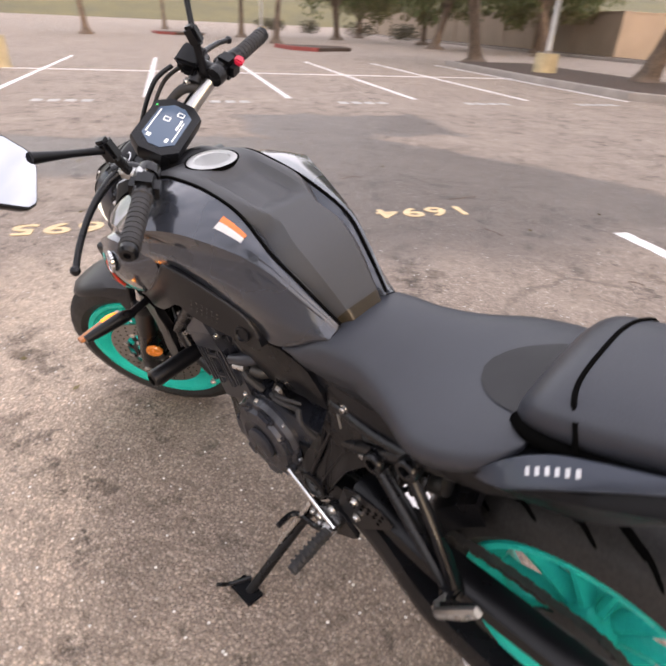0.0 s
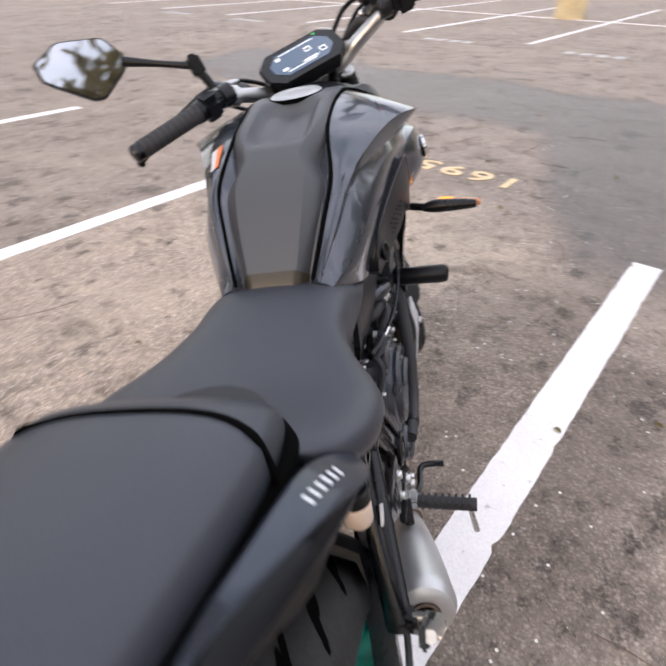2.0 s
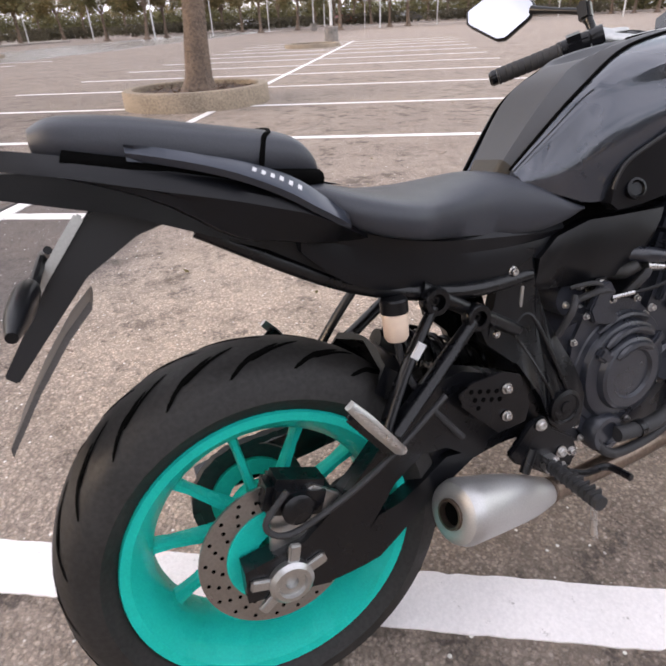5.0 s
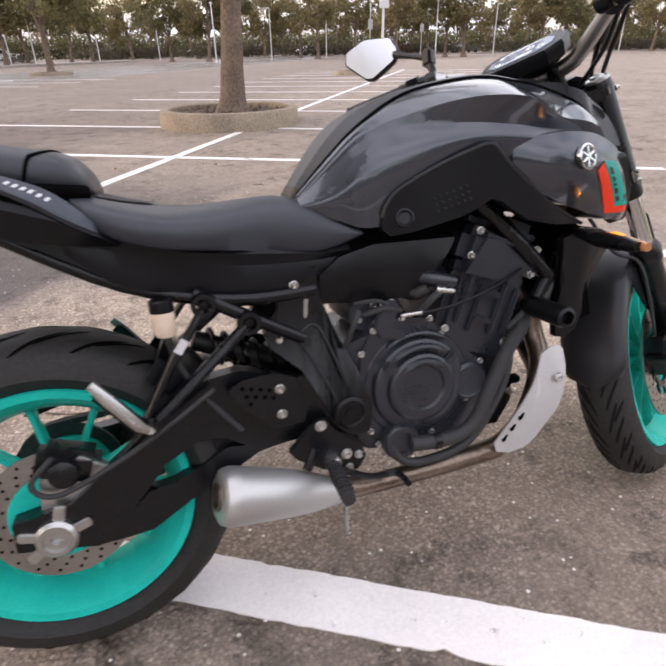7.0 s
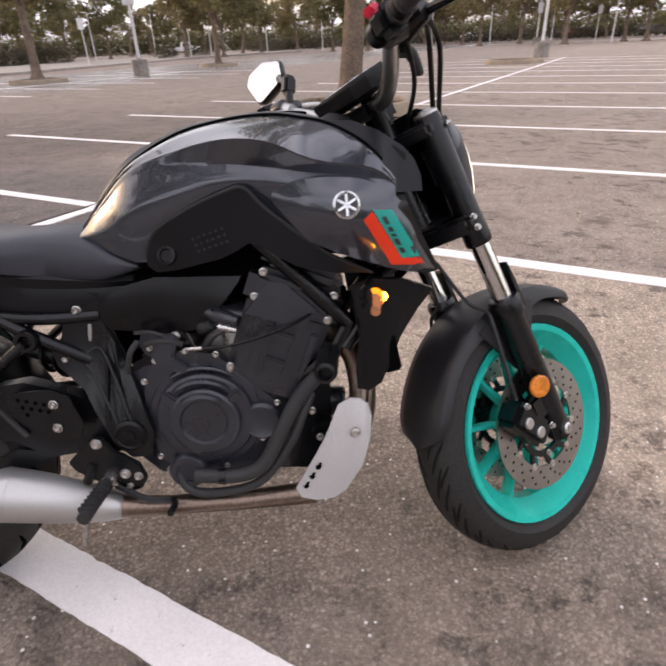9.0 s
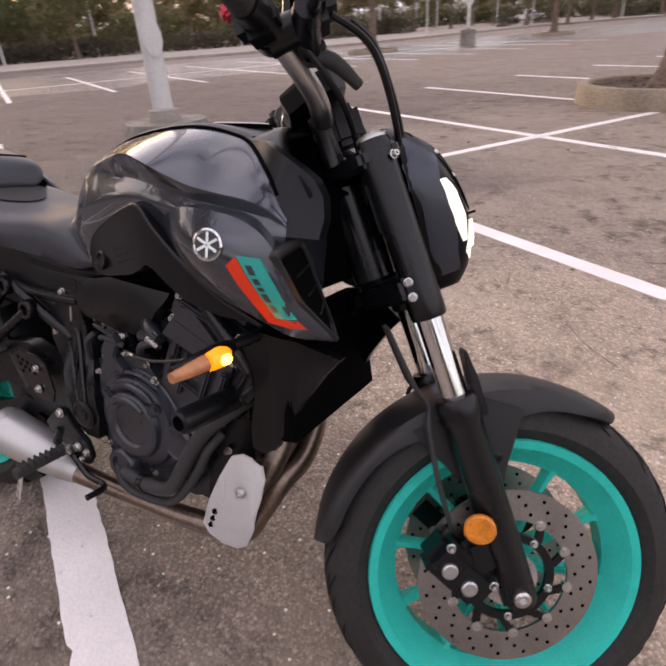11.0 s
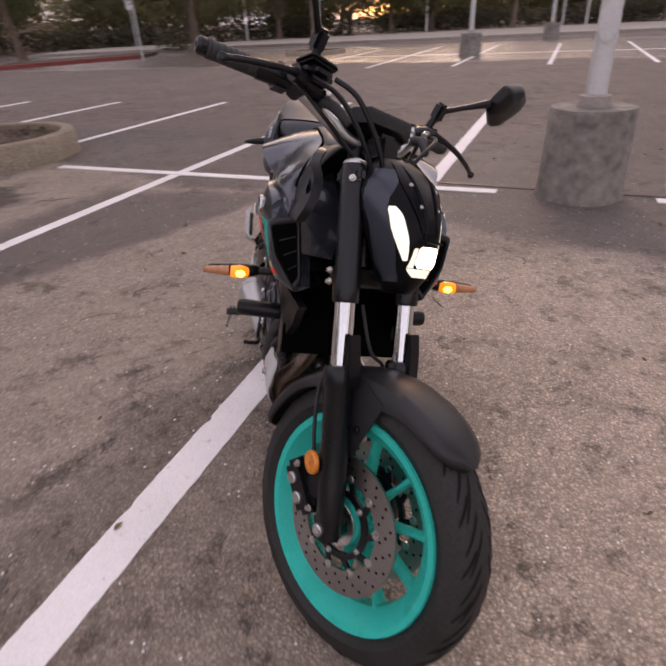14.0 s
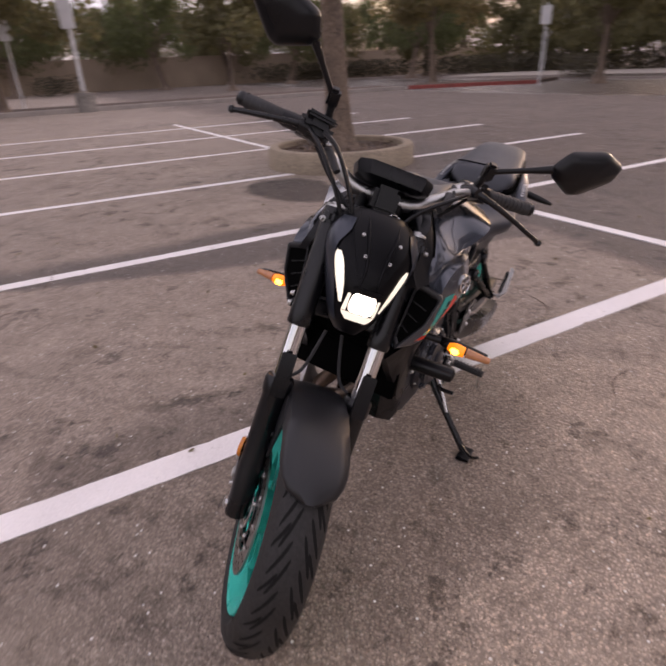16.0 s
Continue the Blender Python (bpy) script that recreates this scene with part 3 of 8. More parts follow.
def lamp_post(base, height, name, label, foot=None, board=None, arm=False, r=0.06, base_h=0.66, base_r=0.35):
    """A pale steel post, on a concrete drum where it has one, with a sign board or a lamp head."""
    root = thing(name, Matrix(), label, "lamp post", "lamp posts and signs")
    z0 = 0.0
    if foot:
        prof = [(base_r * 1.04, -0.05), (base_r * 1.04, 0.02), (base_r, 0.05), (base_r * 0.97, base_h - 0.03), (base_r * 0.93, base_h), (0.02, base_h)]
        bm = lathe(prof, None, 32)
        for v in bm.verts:
            v.co.x += 0.012 * noise.noise(v.co * 4)
            v.co.y += 0.012 * noise.noise(v.co * 4 + Vector((9, 0, 0)))
        part("base", bm, foot, root, "weathered concrete drum, chipped and stained")
        part("flange", lathe([(r * 1.65, base_h - 0.01), (r * 1.65, base_h + 0.015), (r * 1.55, base_h + 0.03), (r * 1.5, base_h + 0.07), (r, base_h + 0.08)], None, 20), M_KERB, root, "grouted steel foot")
        z0 = base_h
    bm = tube([(0, 0, z0 - 0.02), (0, 0, height)], [r, r * 0.75], 16)
    part("post", bm, M_POLE, root)
    if foot and base_r < 0.32:
        bm = plate([(math.cos(a) * 0.065, math.sin(a) * 0.11) for a in (2 * math.pi * k / 20 for k in range(20))], 0.02, Matrix.Translation((0, -r, z0 + 0.5)), 0.004)
        part("hand_hole_cover", bm, M_POLE, root)
    if board:
        w, h, z = board
        part("sign_board", box((w, 0.03, h), Matrix.Translation((0, -r - 0.02, z)), 0.008), M_SIGN, root, "pale blank sign board")
    if arm:
        part("lamp_head", box((0.7, 0.28, 0.12), Matrix.Translation((0.4, 0, height)), 0.03), M_POLE, root)
    return root


NEAR_POST = lamp_post(None, 8, "lamp_post", "pale grey lamp post on a stained concrete drum", M_CONCRETE, r=0.068, arm=True, base_h=0.615, base_r=0.30)
NEAR_POST.matrix_world = pose(-1.50, 2.34, 0, 0, 0, 60)
YELLOW_POST = lamp_post(None, 8, "lamp_post", "pale lamp post on a yellow-painted concrete drum", M_YELLOW, r=0.08, arm=True)
YELLOW_POST.matrix_world = pose(15.2, -3.5, 0, 0, 0, 30)
copy_thing(YELLOW_POST, pose(8.1, -16.6, 0, 0, 0, 30))
copy_thing(YELLOW_POST, pose(38, -29.6, 0, 0, 0, 30))
FAR_POST = lamp_post(None, 8, "lamp_post", "pale lamp post on a grey concrete drum, with a sign board", M_CONCRETE, (0.5, 0.9, 3.2), r=0.07, arm=True)
FAR_POST.matrix_world = pose(-6.7, 26.4, 0, 0, 0, 10)
for x, y, turn in ((12.2, 28.0, 0), (-16.6, 7.3, 70), (-24, 14, 80), (24, 60, 0), (-12.3, -18.2, 120)):
    copy_thing(FAR_POST, pose(x, y, 0, 0, 0, turn))
SIGN_POST = lamp_post(None, 3.4, "sign_post", "thin white sign post with a blank pale board", None, (0.45, 0.75, 2.9), r=0.045)
SIGN_POST.matrix_world = pose(-16.4, 47, 0, 0, 0, 20)
for x, y, turn in ((-27.3, -4.7, 95), (-44, -7.6, 100), (-34, 20, 60), (-44, 6, 80), (-30, 40, 30), (31, 62, 0), (-11.9, -21.5, 130)):
    copy_thing(SIGN_POST, pose(x, y, 0, 0, 0, turn))
LAMP = lamp_post(None, 5.0, "street_lamp", "white street lamp with a flat head, far across the lot", None, None, True, r=0.07)
LAMP.matrix_world = pose(-12, 66, 0, 0, 0, 0)
for i in range(22):
    a = radians(-50 + i * 5.2)
    d = 58 + (i * 37 % 29)
    copy_thing(LAMP, pose(d * math.sin(a), d * math.cos(a), 0, 0, 0, i * 40))
for x, y in ((-45, 0.5), (-43, 14), (-38, 24)):
    copy_thing(LAMP, pose(x, y, 0, 0, 0, 90))


def strip(pts, inner, height, name, label, material, top):
    """A raised bed or pavement between a kerb line and its offset, with a kerb along the front."""
    p = [Vector((*w, 0)) for w in pts]
    q = [Vector((*w, 0)) for w in inner]
    bm = bmesh.new()
    a = [[bm.verts.new(v + Vector((0, 0, z))) for v in p] for z in (-0.05, height - 0.02, height)]
    b = [[bm.verts.new(v + Vector((0, 0, z))) for v in q] for z in (height, -0.05)]
    rows = a + b
    for r, s in zip(rows, rows[1:]):
        for i in range(len(p) - 1):
            bm.faces.new((r[i], r[i + 1], s[i + 1], s[i]))
    for i in (0, len(p) - 1):
        bm.faces.new([r[i] for r in rows])
    ob = part(name, bm, top, flat=True)
    tagged(ob, label, "kerbed strip", kind="structure")
    bm = bmesh.new()
    rings = []
    for i, v in enumerate(p):
        d = (q[i] - v).normalized()
        rings.append([v - d * 0.02 + Vector((0, 0, -0.05)), v - d * 0.02 + Vector((0, 0, height + 0.0)), v - d * 0.005 + Vector((0, 0, height + 0.015)), v + d * 0.14 + Vector((0, 0, height + 0.015)), v + d * 0.14 + Vector((0, 0, -0.05))])
    ob = part(name + "_kerb", loft(rings), material, flat=True)
    tagged(ob, "kerb along the " + label, "kerb", kind="structure")


L2 = lambda p, q: tuple(lot(p, q)[:2])
strip([L2(4, -22), L2(-6, -22), L2(-14, -22)], [L2(4, -24.6), L2(-6, -24.6), L2(-14, -24.6)], 0.15, "verge", "planted strip of bare soil beside the lot", M_KERB, M_SOIL)
strip([L2(-14.2, -22), L2(-18, -20.4), L2(-20, -19)], [L2(-17, -24.6), L2(-21, -23), L2(-24, -21)], 0.15, "verge_end", "planted corner strip with a red kerb", M_RED, M_SOIL)
strip([L2(22, -9.2), L2(16, -8.9), L2(12.4, -9.0), L2(11.2, -9.8)], [L2(22, -12.6), L2(16, -12.6), L2(12.6, -12.6), L2(11.6, -12.0)], 0.15, "end_island", "kerbed end island of brown soil with trees", M_KERB, M_SOIL)
strip([L2(11.15, -9.9), L2(11.0, -10.9), L2(11.5, -11.9)], [L2(12.0, -10.0), L2(12.0, -10.9), L2(12.2, -11.8)], 0.155, "end_island_tip", "red-painted tip of the end island", M_RED, M_KERB)
strip([L2(32, -4.6), L2(29.5, -5.0), L2(28.6, -6)], [L2(32, -8), L2(30, -8), L2(29.5, -7)], 0.15, "far_island", "far end island with a red kerb", M_RED, M_SOIL)
strip([L2(49, 1.6), L2(46, 1.2), L2(45, 0)], [L2(49, -2), L2(46.5, -2), L2(46, -1)], 0.15, "farther_island", "farther end island with a red kerb", M_RED, M_SOIL)
M_PAVE = worn("pale_pavement", (0.33, 0.29, 0.25), 0.9, grain=20, blotch=0.4, vary=0.2, bump=0.2, depth=0.003)
strip([(-40, -14), (-36, -1), (-31.6, 7), (-24.3, 23.3), (-16, 34), (-10, 60), (0, 74)], [(-50, -12), (-47, 0), (-43, 10), (-36, 30), (-29, 42), (-22, 66), (0, 84)], 0.14, "pavement", "pale concrete walk along the far edge of the lot", M_KERB, M_PAVE)
strip([(8, 80), (40, 72), (75, 58)], [(8, 88), (44, 80), (82, 64)], 0.14, "far_verge", "far planted verge with a low hedge", M_KERB, M_SOIL)
strip([L2(74, -22), L2(30, -22), L2(26, -22.4), L2(6, -25.5)], [L2(74, -23.9), L2(31, -23.9), L2(26, -24), L2(6, -28)], 0.14, "wall_verge", "strip of soil at the foot of the block wall", M_KERB, M_SOIL)


def wall(a, b, height, name):
    a, b = Vector((*a, 0)), Vector((*b, 0))
    d = b - a
    m = Matrix.Translation((a + b) / 2) @ Matrix.Rotation(math.atan2(d.y, d.x), 4, "Z")
    ob = part(name, box((d.length + 0.2, 0.2, height + 0.1), m @ Matrix.Translation((0, 0, height / 2 - 0.05)), 0.01), M_WALL, flat=True)
    tagged(ob, "tan concrete block boundary wall", "wall", kind="structure")
    cap = part("coping", box((d.length + 0.3, 0.28, 0.08), m @ Matrix.Translation((0, 0, height + 0.042)), 0.015), M_WALL, ob)
    n = min(60, int(d.length / 4))
    pil = box((0.42, 0.34, height + 0.05), None, 0.01)
    me = bpy.data.meshes.new("pilaster")
    pil.to_mesh(me)
    pil.free()
    me.materials.append(M_WALL)
    for i in range(n + 1):
        o = new("pilaster", me)
        o.parent = ob
        o.matrix_world = m @ Matrix.Translation((d.length * (i / n - 0.5), 0, height / 2 + 0.07))


wall(L2(31, -24), L2(80, -24), 2.3, "wall_south")
wall(L2(31, -24.2), L2(31, -50), 2.3, "wall_step")
wall(L2(-50, -50), L2(30.8, -50), 2.3, "wall_west")


def bush(w, d, h, seed, label, leaf=M_HEDGE, count=900, size=0.09, name="bush"):
    bm = bmesh.new()
    r = random.Random(seed)
    for _ in range(max(4, int(w * 2))):
        c = (r.uniform(-w, w) * 0.38, r.uniform(-d, d) * 0.3, h * 0.45)
        leaf_cloud(bm, c, (w * 0.28, d * 0.5, h * 0.55), count // max(4, int(w * 2)), size, r)
    for v in bm.verts:
        v.co.z = max(v.co.z, 0.0)
    ob = part(name, bm, leaf, flat=True)
    return tagged(ob, label, "bush")


BUSH = bush(3, 2.2, 1.3, 1, "clipped dark rounded shrub")
BUSH.matrix_world = pose(48, -44, 0)
for x, y, t in ((56, -46, 20), (40, -43.5, 50), (62, -50, 80), (32, -40, 10), (-31, -43, 0), (-4, 80, 40), (-24, -36, 30), (-36, -4, 70), (-14, 62, 100), (-12, 70, 20)):
    copy_thing(BUSH, pose(x, y, 0.05, 0, 0, t))
TALL = bush(16, 5, 4.2, 4, "tall dense shrubbery beyond the far walk", M_LEAF, 5200, 0.22, "shrubbery")
TALL.matrix_world = pose(-60, 6, 0)
for i in range(34):
    a = radians(-72 + i * 4.6)
    copy_thing(TALL, pose(126 * math.sin(a), 126 * math.cos(a), 0, 0, 0, 72 - i * 4.6) )
for x, y, t in ((-59, -10, 97), (-60, 20, 80), (-56, 34, 70), (-49, 48, 62), (-42, 62, 60)):
    copy_thing(TALL, pose(x, y, 0, 0, 0, t))
HEDGE = bush(14, 1.6, 1.5, 2, "long dark hedge along the far walk", count=5200, size=0.11, name="hedge")
HEDGE.matrix_world = pose(-47, 2, 0.1, 0, 0, 95)
for x, y, t in ((-46, 16, 65), (-40, 29, 58), (-33, 41, 58), (-26, 54, 65), (12, 86, -6), (26, 84, -12), (40, 80, -18), (54, 74, -25), (66, 69, -28), (-2, 88, 0), (-48, -12, 105), (-44, -26, 125)):
    copy_thing(HEDGE, pose(x, y, 0.1, 0, 0, t))


def parked_car(label, paint, pickup, m):
    root = thing("parked_car", m, label, "car", "far parked cars")
    prof = [(-2.2, 0.45), (-2.25, 0.8), (-2.1, 0.95), (-1.5, 1.0), (-1.0, 1.42), (0.5, 1.45), (1.1, 1.0), (2.1, 0.85), (2.25, 0.6), (2.2, 0.4)]
    if pickup:
        prof = [(-2.6, 0.5), (-2.65, 1.0), (-0.5, 1.02), (-0.35, 1.7), (0.7, 1.72), (1.25, 1.15), (2.4, 1.05), (2.5, 0.6), (2.4, 0.45)]
    part("body", plate(prof, 1.75, None, 0.06), paint, root)
    part("side_glass", plate([(-0.9, 1.02), (-0.75, 1.34), (0.42, 1.36), (0.85, 1.02)] if not pickup else [(-0.2, 1.12), (-0.15, 1.6), (0.6, 1.62), (0.95, 1.14)], 1.77), M_GLASS, root)
    for sx in (-1.4, 1.4):
        for sy in (-0.8, 0.8):
            w = part("wheel", lathe([(0.1, -0.11), (0.28, -0.11), (0.33, -0.07), (0.33, 0.07), (0.28, 0.11), (0.1, 0.11)], Matrix.Translation((sx, sy, 0.33)) @ Matrix.Rotation(radians(90), 4, "X"), 20), M_TYRE, root)
    return root


# fallen twigs and dry leaves on the asphalt
bm, rnd = bmesh.new(), random.Random(31)
for _ in range(70):
    x, y, a, s = rnd.uniform(-4.5, 5.5), rnd.uniform(-4, 6), rnd.uniform(0, 6.3), rnd.uniform(0.03, 0.16)
    if -0.4 < x < 1.7 and abs(y) < 0.5:
        continue
    c, d = Vector((x, y, 0.004)), Vector((math.cos(a), math.sin(a), 0))
    n = Vector((-d.y, d.x, 0)) * rnd.uniform(-0.35, 0.35)
    tube([c - d * s, c + n * s + Vector((0, 0, 0.004)), c + d * s], rnd.uniform(0.0012, 0.0028), 5, 6, bm=bm)
tagged(part("twig", bm, M_BARK), "thin dry twigs scattered on the asphalt", "twigs", kind="stuff")
bm = bmesh.new()
for _ in range(160):
    c = Vector((rnd.uniform(-4, 5.5), rnd.uniform(-4, 6), 0.006))
    leaf_cloud(bm, c, (0.02, 0.02, 0.003), 1, rnd.uniform(0.010, 0.022), rnd)
tagged(part("dry_leaf", bm, M_LEAF_B, flat=True), "small dry leaves scattered on the asphalt", "leaves", kind="stuff")

# ---- motorcycle materials ----
M_TYRE = worn("tyre_rubber", (0.0225, 0.0212, 0.0204), 0.62, spec=0.32, grain=140, blotch=14, vary=0.35, bump=0.3, depth=0.0012, dust=0.004)
M_GLASS, _ = shader("dark_glass", (0.02, 0.02, 0.025), 0.05)
M_WHITE, _ = shader("white_car_paint", (0.7, 0.7, 0.7), 0.3, coat=0.5)
M_REDCAR, _ = shader("red_car_paint", (0.3, 0.03, 0.03), 0.3, coat=0.5)
M_GREYCAR, _ = shader("grey_car_paint", (0.08, 0.08, 0.09), 0.3, coat=0.5)
parked_car("white pickup truck parked far across the lot", M_WHITE, True, pose(-18, 92, 0, 0, 0, 15))
parked_car("red car parked by the far trees", M_REDCAR, False, pose(42, 92, 0, 0, 0, 10))
parked_car("dark grey car parked by the far trees", M_GREYCAR, False, pose(52, 88, 0, 0, 0, 12))
parked_car("white car parked by the far trees", M_WHITE, False, pose(28, 98, 0, 0, 0, 8))
parked_car("white van-like pickup parked beyond the far walk", M_WHITE, True, pose(-42, 62, 0, 0, 0, 60))

# far hill and grass slope
bm = bmesh.new()
rings = []
for i in range(40):
    a = radians(70 + i * 3.5)
    rings.append([Vector((d * math.sin(a), d * math.cos(a), z * (1 + 0.35 * noise.noise(Vector((i * 0.21, d * 0.01, 0)))))) for d, z in ((150, -1), (170, 4.5), (230, 14), (420, 30), (900, 60))])
ob = part("hillside", loft(rings, False, False), M_GRASS)
tagged(ob, "far grassy hillside beyond the lot", "hill", kind="structure")
# ---- motorcycle: frame of reference ----
LEAN_DEG, STEER_DEG, RAKE = 11.2, 33.0, radians(24.5)
BIKE = thing("motorcycle", Matrix.Translation((0, 0.03, 0)) @ Matrix.Rotation(radians(-LEAN_DEG), 4, "X"),
             "dark grey naked motorcycle with teal wheels, leaning on its side stand", "motorcycle")
# steering frame: forward s, left l, along the axis h
ax_h, ax_s = Vector((-math.sin(RAKE), 0, math.cos(RAKE))), Vector((math.cos(RAKE), 0, math.sin(RAKE)))
st = radians(STEER_DEG)
e_s = ax_s * math.cos(st) + Vector((0, 1, 0)) * math.sin(st)
e_l = -ax_s * math.sin(st) + Vector((0, 1, 0)) * math.cos(st)
STEER = Matrix(((e_s.x, e_l.x, ax_h.x, 1.49), (e_s.y, e_l.y, ax_h.y, 0), (e_s.z, e_l.z, ax_h.z, 0), (0, 0, 0, 1)))

M_TEAL = worn("teal_wheel_paint", (0.0, 0.52, 0.43), 0.27, spec=0.10, grain=300, blotch=9, vary=0.12, bump=0.05)
M_PAINT = worn("grey_tank_paint", (0.050, 0.057, 0.074), 0.25, 0.5, grain=900, blotch=3, vary=0.08, bump=0.0, coat=1.0)
M_PAD = worn("satin_grey_cover", (0.075, 0.077, 0.083), 0.46, 0.35, grain=700, blotch=4, vary=0.1, bump=0.08, depth=0.0003)
M_PLASTIC = worn("black_plastic", (0.0033, 0.0036, 0.0050), 0.30, spec=0.32, grain=900, blotch=8, vary=0.3, bump=0.25, depth=0.0003, dust=0.001)
M_GLOSS = worn("gloss_black", (0.003, 0.003, 0.004), 0.30, spec=0.14, grain=500, blotch=5, vary=0.2, bump=0.0)
M_FENDER = worn("satin_dark_grey_plastic", (0.017, 0.017, 0.019), 0.40, spec=0.4, grain=900, blotch=6, vary=0.15, bump=0.15, depth=0.0003)
M_VINYL = worn("seat_vinyl", (0.031, 0.0345, 0.045), 0.42, grain=650, blotch=5, vary=0.2, bump=0.35, depth=0.0006, dust=0.004)
M_VINYL_B = worn("seat_vinyl_grippy", (0.026, 0.026, 0.028), 0.72, grain=800, blotch=5, vary=0.25, bump=0.5, depth=0.0008)
M_BLACK = worn("black_metal", (0.0042, 0.0046, 0.0062), 0.27, 0.05, spec=0.42, grain=350, blotch=10, vary=0.3, bump=0.15, depth=0.0005, dust=0.001)
M_LAMPSIDE = worn("dark_blue_grey_paint", (0.040, 0.047, 0.064), 0.30, 0.45, spec=0.4, grain=900, blotch=4, vary=0.08, bump=0.0, coat=0.3)
M_ENGINE = worn("engine_black", (0.021, 0.0238, 0.033), 0.30, 0.12, spec=0.75, grain=260, blotch=9, vary=0.3, bump=0.25, depth=0.0006, dust=0.004)
M_ALU = worn("brushed_aluminium", (0.52, 0.52, 0.51), 0.36, 1.0, grain=300, blotch=6, vary=0.12, bump=0.1, depth=0.0003)
M_MUFF = worn("satin_muffler_steel", (0.55, 0.545, 0.54), 0.42, 0.75, grain=400, blotch=4, vary=0.1, bump=0.1, depth=0.0003)
M_PIPE = worn("heat_tinted_pipe", (0.23, 0.175, 0.14), 0.34, 0.9, grain=120, blotch=9, vary=0.35, bump=0.05)
M_COVER = worn("matt_black_cover", (0.0056, 0.0061, 0.0082), 0.34, spec=0.28, grain=900, blotch=8, vary=0.2, bump=0.2, depth=0.0003)
M_SHIELD = worn("pale_aluminium", (0.66, 0.66, 0.665), 0.48, 0.35, grain=300, blotch=12, vary=0.08, bump=0.15, depth=0.0004)
M_CHROME = worn("chrome_tube", (0.72, 0.72, 0.73), 0.10, 1.0, grain=200, blotch=6, vary=0.06, bump=0.0)
M_ZINC = worn("zinc_bolt", (0.62, 0.61, 0.60), 0.28, 1.0, grain=500, blotch=40, vary=0.15, bump=0.1)
M_DISC = worn("brake_disc_steel", (0.36, 0.345, 0.33), 0.34, 1.0, grain=240, blotch=16, vary=0.15, bump=0.2, depth=0.0003)
M_RUBBER = worn("grip_rubber", (0.03, 0.03, 0.032), 0.65, grain=500, blotch=9, vary=0.25, bump=0.3, depth=0.0006)
M_BADGE = worn("dark_badge_ground", (0.03, 0.03, 0.032), 0.3, grain=400, blotch=30, vary=0.1, bump=0)
M_AMBER = worn("amber_reflector", (0.72, 0.22, 0.02), 0.25, grain=220, blotch=60, vary=0.35, bump=0.3, depth=0.001, coat=0.5)
M_MIRROR, _ = shader("mirror_silver", (0.50, 0.51, 0.54), 0.03, 1.0)
# dark tone that paints the shade inside the front tyre's grooves
M_GROOVE, _ = shader("shallow_groove", (0.008, 0.0076, 0.0074), 0.8, spec=0.2)
# near-black for holes, gaps and hollows: shade put into colour; also the radiator
M_HOLE, _ = shader("hollow_shade_black", (0.002, 0.002, 0.002), 0.9, spec=0.04)


